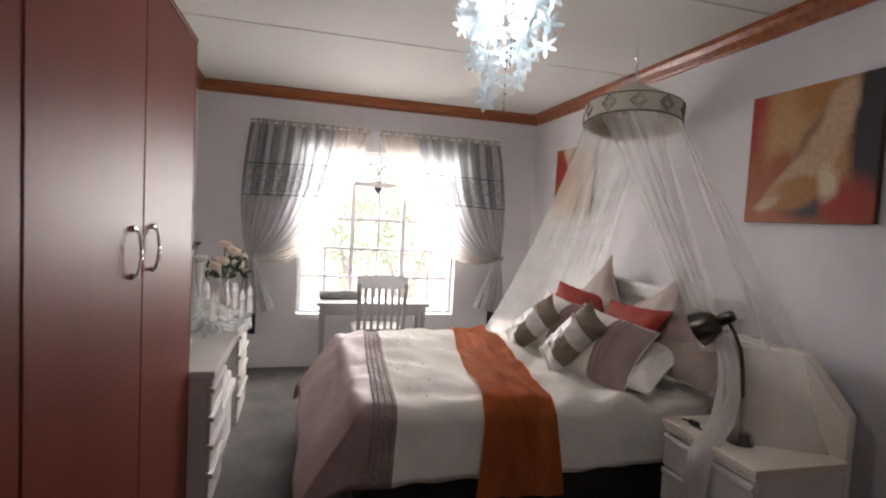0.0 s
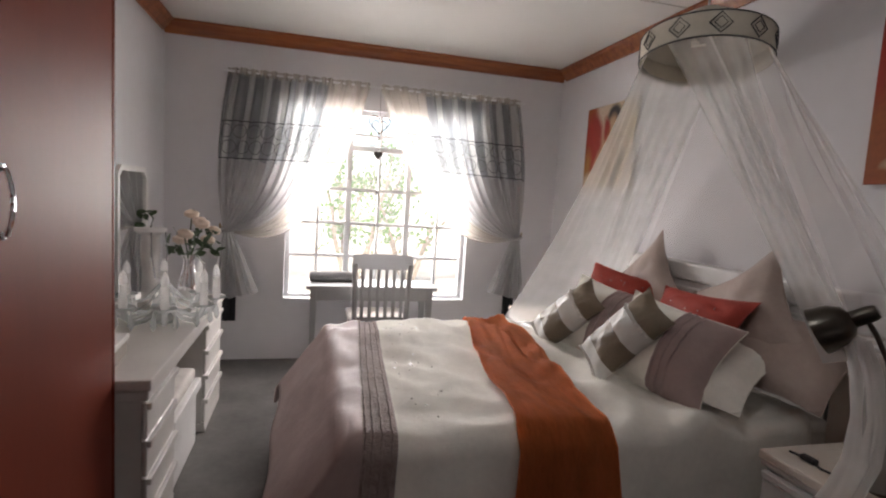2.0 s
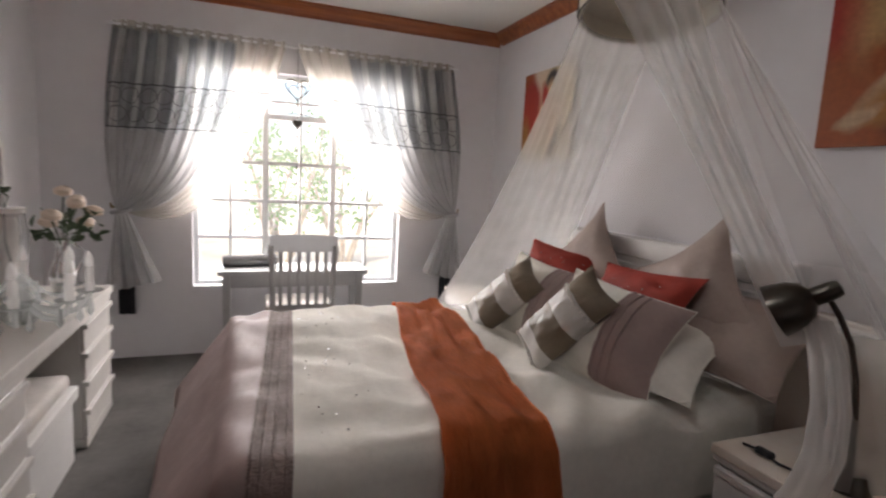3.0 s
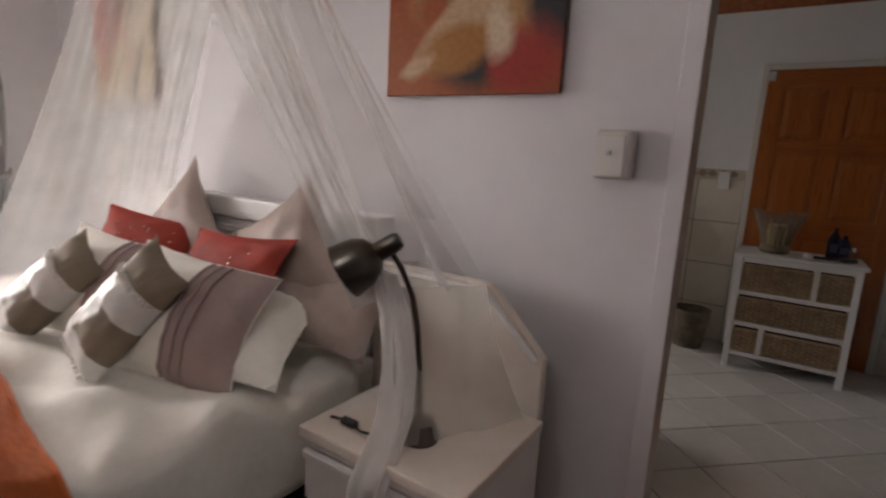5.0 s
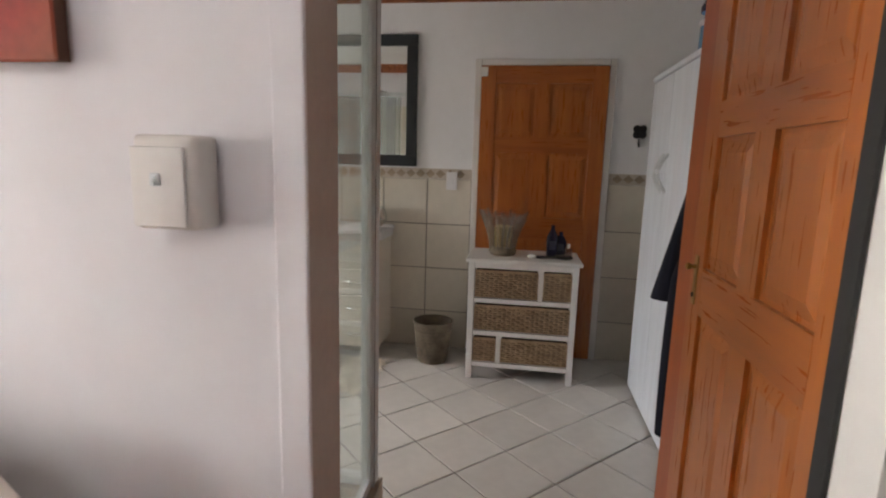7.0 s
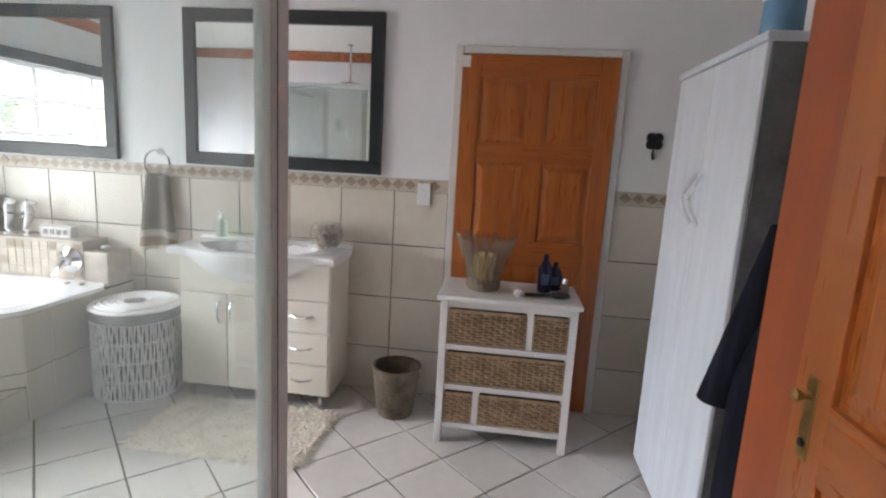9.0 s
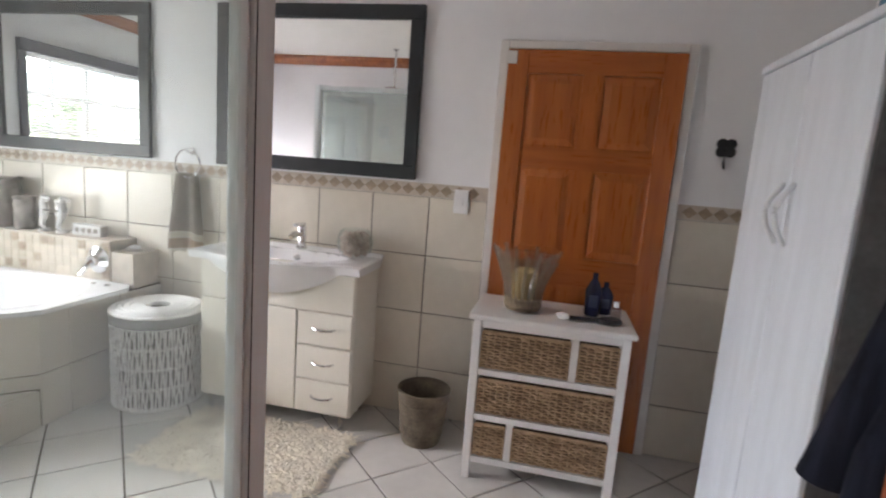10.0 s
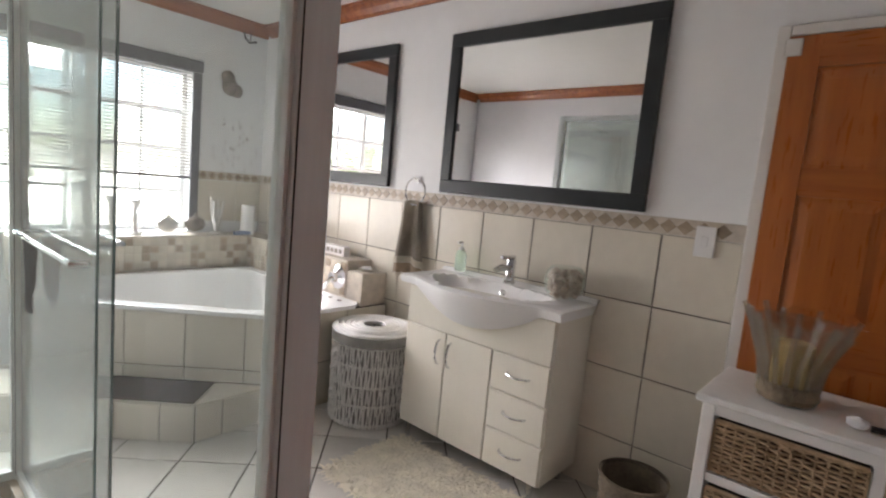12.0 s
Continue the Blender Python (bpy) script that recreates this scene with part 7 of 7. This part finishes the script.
def heart(s, n=28):
    return [(s * 0.0625 * 16 * math.sin(2 * math.pi * k / n) ** 3, s * 0.0625 * (13 * math.cos(2 * math.pi * k / n) - 5 * math.cos(4 * math.pi * k / n) - 2 * math.cos(6 * math.pi * k / n) - math.cos(8 * math.pi * k / n))) for k in range(n)]


for s, z in ((0.085, 1.955), (0.06, 1.935)):
    h = heart(s)
    part("wire_heart", tube([(x, 0, z + y) for x, y in h + h[:1]], 0.004, 6), WIRE, _v)
bm = prism(heart(0.038), -0.008, 0.008, bevel=0.004)
part("small_heart", bm, WIRE, _v, m=pose(0, 0, 1.71, 90))
part("cross_bar", tube([(-0.075, 0, 1.775), (0, 0, 1.782), (0.075, 0, 1.775)], 0.004, 6), WIRE, _v)
for _z in (1.84, 1.62, 1.52, 1.40, 1.28, 1.14):
    bm = bmesh.new()
    bmesh.ops.create_icosphere(bm, subdivisions=2, radius=0.010)
    part("bead", bm, WIRE, _v, m=pose(0, 0, _z), smooth=True)

# ---- bed canopy ----
NET = sheer("white_mosquito_net", (0.82, 0.81, 0.80), 0.32)
NET_B = sheer("thin_mosquito_net", (0.82, 0.81, 0.80), 0.18)
NET_D = sheer("gathered_mosquito_net", (0.82, 0.81, 0.80), 0.62)
CANVAS_C = material("cream_canvas", (0.62, 0.58, 0.49), 0.9, vary=0.06, scale=8, bump=0.3, bump_scale=120)
CC = Vector((1.885, 2.885, 0))
_v = thing("bed_canopy", (CC.x, CC.y, 0), "cream canopy crown with embroidered diamonds and white net", "bed canopy")
# the crown hangs askew, raised on the side away from the wall
TILT = Matrix.Translation((0, 0, 2.36)) @ Matrix.Rotation(radians(8), 4, Vector((-0.837, 0.547, 0))) @ Matrix.Translation((0, 0, -2.375))
part("crown", lathe([(0.285, 2.105), (0.287, 2.215), (0.275, 2.226), (0.17, 2.29), (0.07, 2.35), (0.015, 2.38)], 40, cap=False), CANVAS_C, _v, "cream canvas crown", smooth=True, m=TILT)
part("crown_lining", lathe([(0.281, 2.11), (0.281, 2.20), (0.15, 2.245), (0.01, 2.26)], 40, cap=False), CANVAS_C, _v, smooth=True, m=TILT)
for _z in (2.108, 2.218):
    part("edging", lathe([(0.286, _z - 0.004), (0.291, _z), (0.286, _z + 0.004)], 40, cap=False), BRAID, _v, "dark edging cord", m=TILT)
for k in range(11):
    a = k * 2 * math.pi / 11 + 0.2
    for s, r in ((0.045, 0.003), (0.026, 0.0022)):
        P = [(a + s / 0.29 * c, 2.163 + s * q) for c, q in ((-1, 0), (0, 1), (1, 0), (0, -1), (-1, 0))]
        part("embroidered_diamond", tube([(0.2905 * math.cos(b), 0.2905 * math.sin(b), z) for b, z in P], r, 4), BRAID, _v, m=TILT)
part("hanging_hook", tube([(0, 0, 2.375), (0, 0, 2.47), (0.018, 0, 2.485), (0, 0, 2.50), (-0.012, 0, 2.515), (0, 0, 2.53), (0, 0, BZ)], 0.0055, 6), CHROME, _v)


def net(th0, th1, ends, mat, nu=40, nv=30, belly=0.06, name="net_panel"):
    """Net from an arc of the crown to a line of end points."""
    def f(u, v):
        a = radians(th0 + (th1 - th0) * u)
        p = TILT @ Vector((0.27 * math.cos(a), 0.27 * math.sin(a), 2.12))
        q = u * (len(ends) - 1)
        i = min(int(q), len(ends) - 2)
        e = Vector(ends[i]).lerp(Vector(ends[i + 1]), q - i) - CC
        r = p.lerp(e, v)
        n = Vector((math.cos(a), math.sin(a), 0))
        r -= n * belly * math.sin(math.pi * v) * 0.8
        r += n * (0.011 * math.sin(u * 29 + 1.5 * math.sin(v * 3))) * math.sin(math.pi * min(1, v * 1.1 + 0.06))
        lim = 2.226 - 0.004 * len(_v.children) % 0.02 - CC.x
        r.x = r.x if r.x < lim else lim + 0.04 * (r.x - lim)
        return r
    return part(name, sheet(f, nu, nv), mat, _v, smooth=True)


net(-165, -95, [(1.72, 1.99, 0.93), (1.77, 1.95, 0.95), (1.82, 1.93, 0.96)], NET, belly=0.05)
net(-100, -35, [(1.82, 1.93, 0.96), (1.93, 1.90, 0.97), (2.04, 1.87, 0.985), (2.12, 1.83, 0.99)], NET_B, belly=0.0)
net(-150, -45, [(1.74, 1.98, 0.94), (1.80, 1.93, 0.96), (1.90, 1.88, 0.97), (2.02, 1.80, 0.97)], NET_B, belly=0.08)
net(165, 100, [(1.33, 3.85, 0.60), (1.55, 3.88, 0.60), (1.85, 3.90, 0.60)], NET, belly=0.07)
net(105, 40, [(1.85, 3.90, 0.60), (2.05, 3.92, 0.62), (2.22, 3.95, 0.62)], NET, belly=0.03)
# the back of the net falls behind the headboard


def _behind(u, v):
    a = radians(40 - 70 * u)
    p = TILT @ Vector((0.27 * math.cos(a), 0.27 * math.sin(a), 2.12))
    e = Vector((2.205, 3.62 - 1.55 * u, 1.125)) - CC
    return p.lerp(e, v) + Vector((0.010 * math.sin(u * 21), 0, 0))


part("net_panel", sheet(_behind, 60, 4), NET_B, _v, smooth=True)
# inner seam folds
NET_F = sheer("folded_mosquito_net", (0.82, 0.81, 0.80), 0.42)
for a, e in ((-128, (1.80, 1.93, 0.96)), (-60, (1.95, 1.85, 0.97))):
    p = CC + TILT @ Vector((0.27 * math.cos(radians(a)), 0.27 * math.sin(radians(a)), 2.12))
    e = Vector(e)
    part("net_fold", sheet(lambda u, v: p.lerp(e, v) - CC + Vector((0.03 * (u - 0.5) * (0.5 + v), 0.05 * (u - 0.5) * (0.4 + v), 0)) + Vector((0.006 * math.sin(u * 18), 0, 0)), 8, 24), NET_F, _v, smooth=True)
_line = [Vector(p) - CC for p in ((1.775, 1.945, 1.03), (1.79, 1.91, 0.93), (1.765, 1.865, 0.80), (1.715, 1.835, 0.68), (1.655, 1.825, 0.605), (1.605, 1.825, 0.545), (1.595, 1.835, 0.30), (1.598, 1.84, 0.02))]


def _bundle(u, v):
    q = v * (len(_line) - 1)
    i = min(int(q), len(_line) - 2)
    p = _line[i].lerp(_line[i + 1], q - i)
    a = u * 2 * math.pi
    r = 0.036 + 0.012 * v + 0.006 * math.sin(a * 5 + v * 3) + 0.003 * math.sin(a * 9 - v * 5)
    return p + Vector((0.75 * r * math.cos(a), r * 1.15 * math.sin(a), 0))


def _veil(u, v):
    top = Vector((1.80, 1.91, 0.99)).lerp(Vector((2.06, 1.78, 0.975)), u)
    low = Vector((1.70, 1.80, 0.606)).lerp(Vector((2.03, 1.61, 0.612)), u)
    p = top.lerp(low, v) - CC
    return p + Vector((-0.03 * math.sin(math.pi * v) + 0.010 * math.sin(u * 13 + v * 2), 0, 0))


part("loose_net", sheet(_veil, 30, 20), NET, _v, "loose fold of net over the lamp foot", smooth=True)
part("gathered_net", sheet(_bundle, 48, 40), NET_D, _v, "gathered net hanging past the nightstand", smooth=True)

# ---- ceiling light with glass flowers ----
FLOWER = sheer("pale_blue_acrylic", (0.74, 0.84, 0.87), 0.70)
_v = thing("flower_chandelier", (0.575, 1.70, 0), "lit ceiling chandelier of pale blue acrylic flowers", "chandelier")
part("ceiling_plate", lathe([(0.15, BZ - 0.022), (0.16, BZ - 0.006), (0.16, BZ - 0.001)], 32), CHROME, _v, smooth=True)
bm = bmesh.new()
bmesh.ops.create_uvsphere(bm, u_segments=20, v_segments=12, radius=0.045)
part("bulb", bm, glow("lit_bulb", (0.80, 0.92, 1.0), 25.0), _v, "glowing cool white bulb", smooth=True, m=pose(0, 0, 2.27))
part("bulb_holder", lathe([(0.018, 2.31), (0.018, BZ - 0.02)], 12), CHROME, _v)
fb = bmesh.new()
for k in range(6):
    a = k * math.pi / 3
    own = lathe([(0.001, -0.0012), (0.013, 0), (0.001, 0.0012)], 10, m=Matrix.Rotation(a, 4, "Z") @ pose(0.024, 0, 0) @ Matrix.Diagonal((1.55, 0.60, 1, 1)))
    merge(fb, own)
lathe([(0.007, -0.003), (0.007, 0.003)], 8, fb)
bmesh.ops.transform(fb, matrix=Matrix.Rotation(radians(90), 4, "X"), verts=fb.verts[:])
_fm = bpy.data.meshes.new("flower")
fb.to_mesh(_fm)
fb.free()
_fm.materials.append(FLOWER)
_bd = bmesh.new()
bmesh.ops.create_icosphere(_bd, subdivisions=1, radius=0.0065)
_bdm = bpy.data.meshes.new("bead")
_bd.to_mesh(_bdm)
_bd.free()
_bdm.materials.append(CHROME)
_rnd = random.Random(4)
for ring, (r, n, low) in enumerate(((0.15, 15, 2.07), (0.105, 10, 1.955), (0.06, 6, 1.86))):
    for k in range(n):
        a = k * 2 * math.pi / n + 0.2 * ring
        x, y, z1 = r * math.cos(a), r * math.sin(a), low + _rnd.uniform(-0.03, 0.10)
        part("thread", tube([(x, y, BZ - 0.02), (x, y, z1)], 0.0009, 4), CHROME, _v)
        beaded = (k % 3 == 1)
        z = z1
        while z < BZ - 0.06:
            o = new("bead" if beaded else "flower", _bdm if beaded else _fm)
            o.parent, o.matrix_basis = _v, pose(x, y, z, _rnd.uniform(-14, 14), _rnd.uniform(0, 60), _rnd.uniform(-55, 55))
            z += 0.026 if beaded else _rnd.uniform(0.085, 0.115)
_lamp = bpy.data.lights.new("chandelier_light", "POINT")
_lamp.energy, _lamp.color, _lamp.shadow_soft_size = CHANDELIER_POWER, (0.90, 0.96, 1.0), 0.05
_o = new("chandelier_light", _lamp)
_o.location = (0.575, 1.70, 2.20)
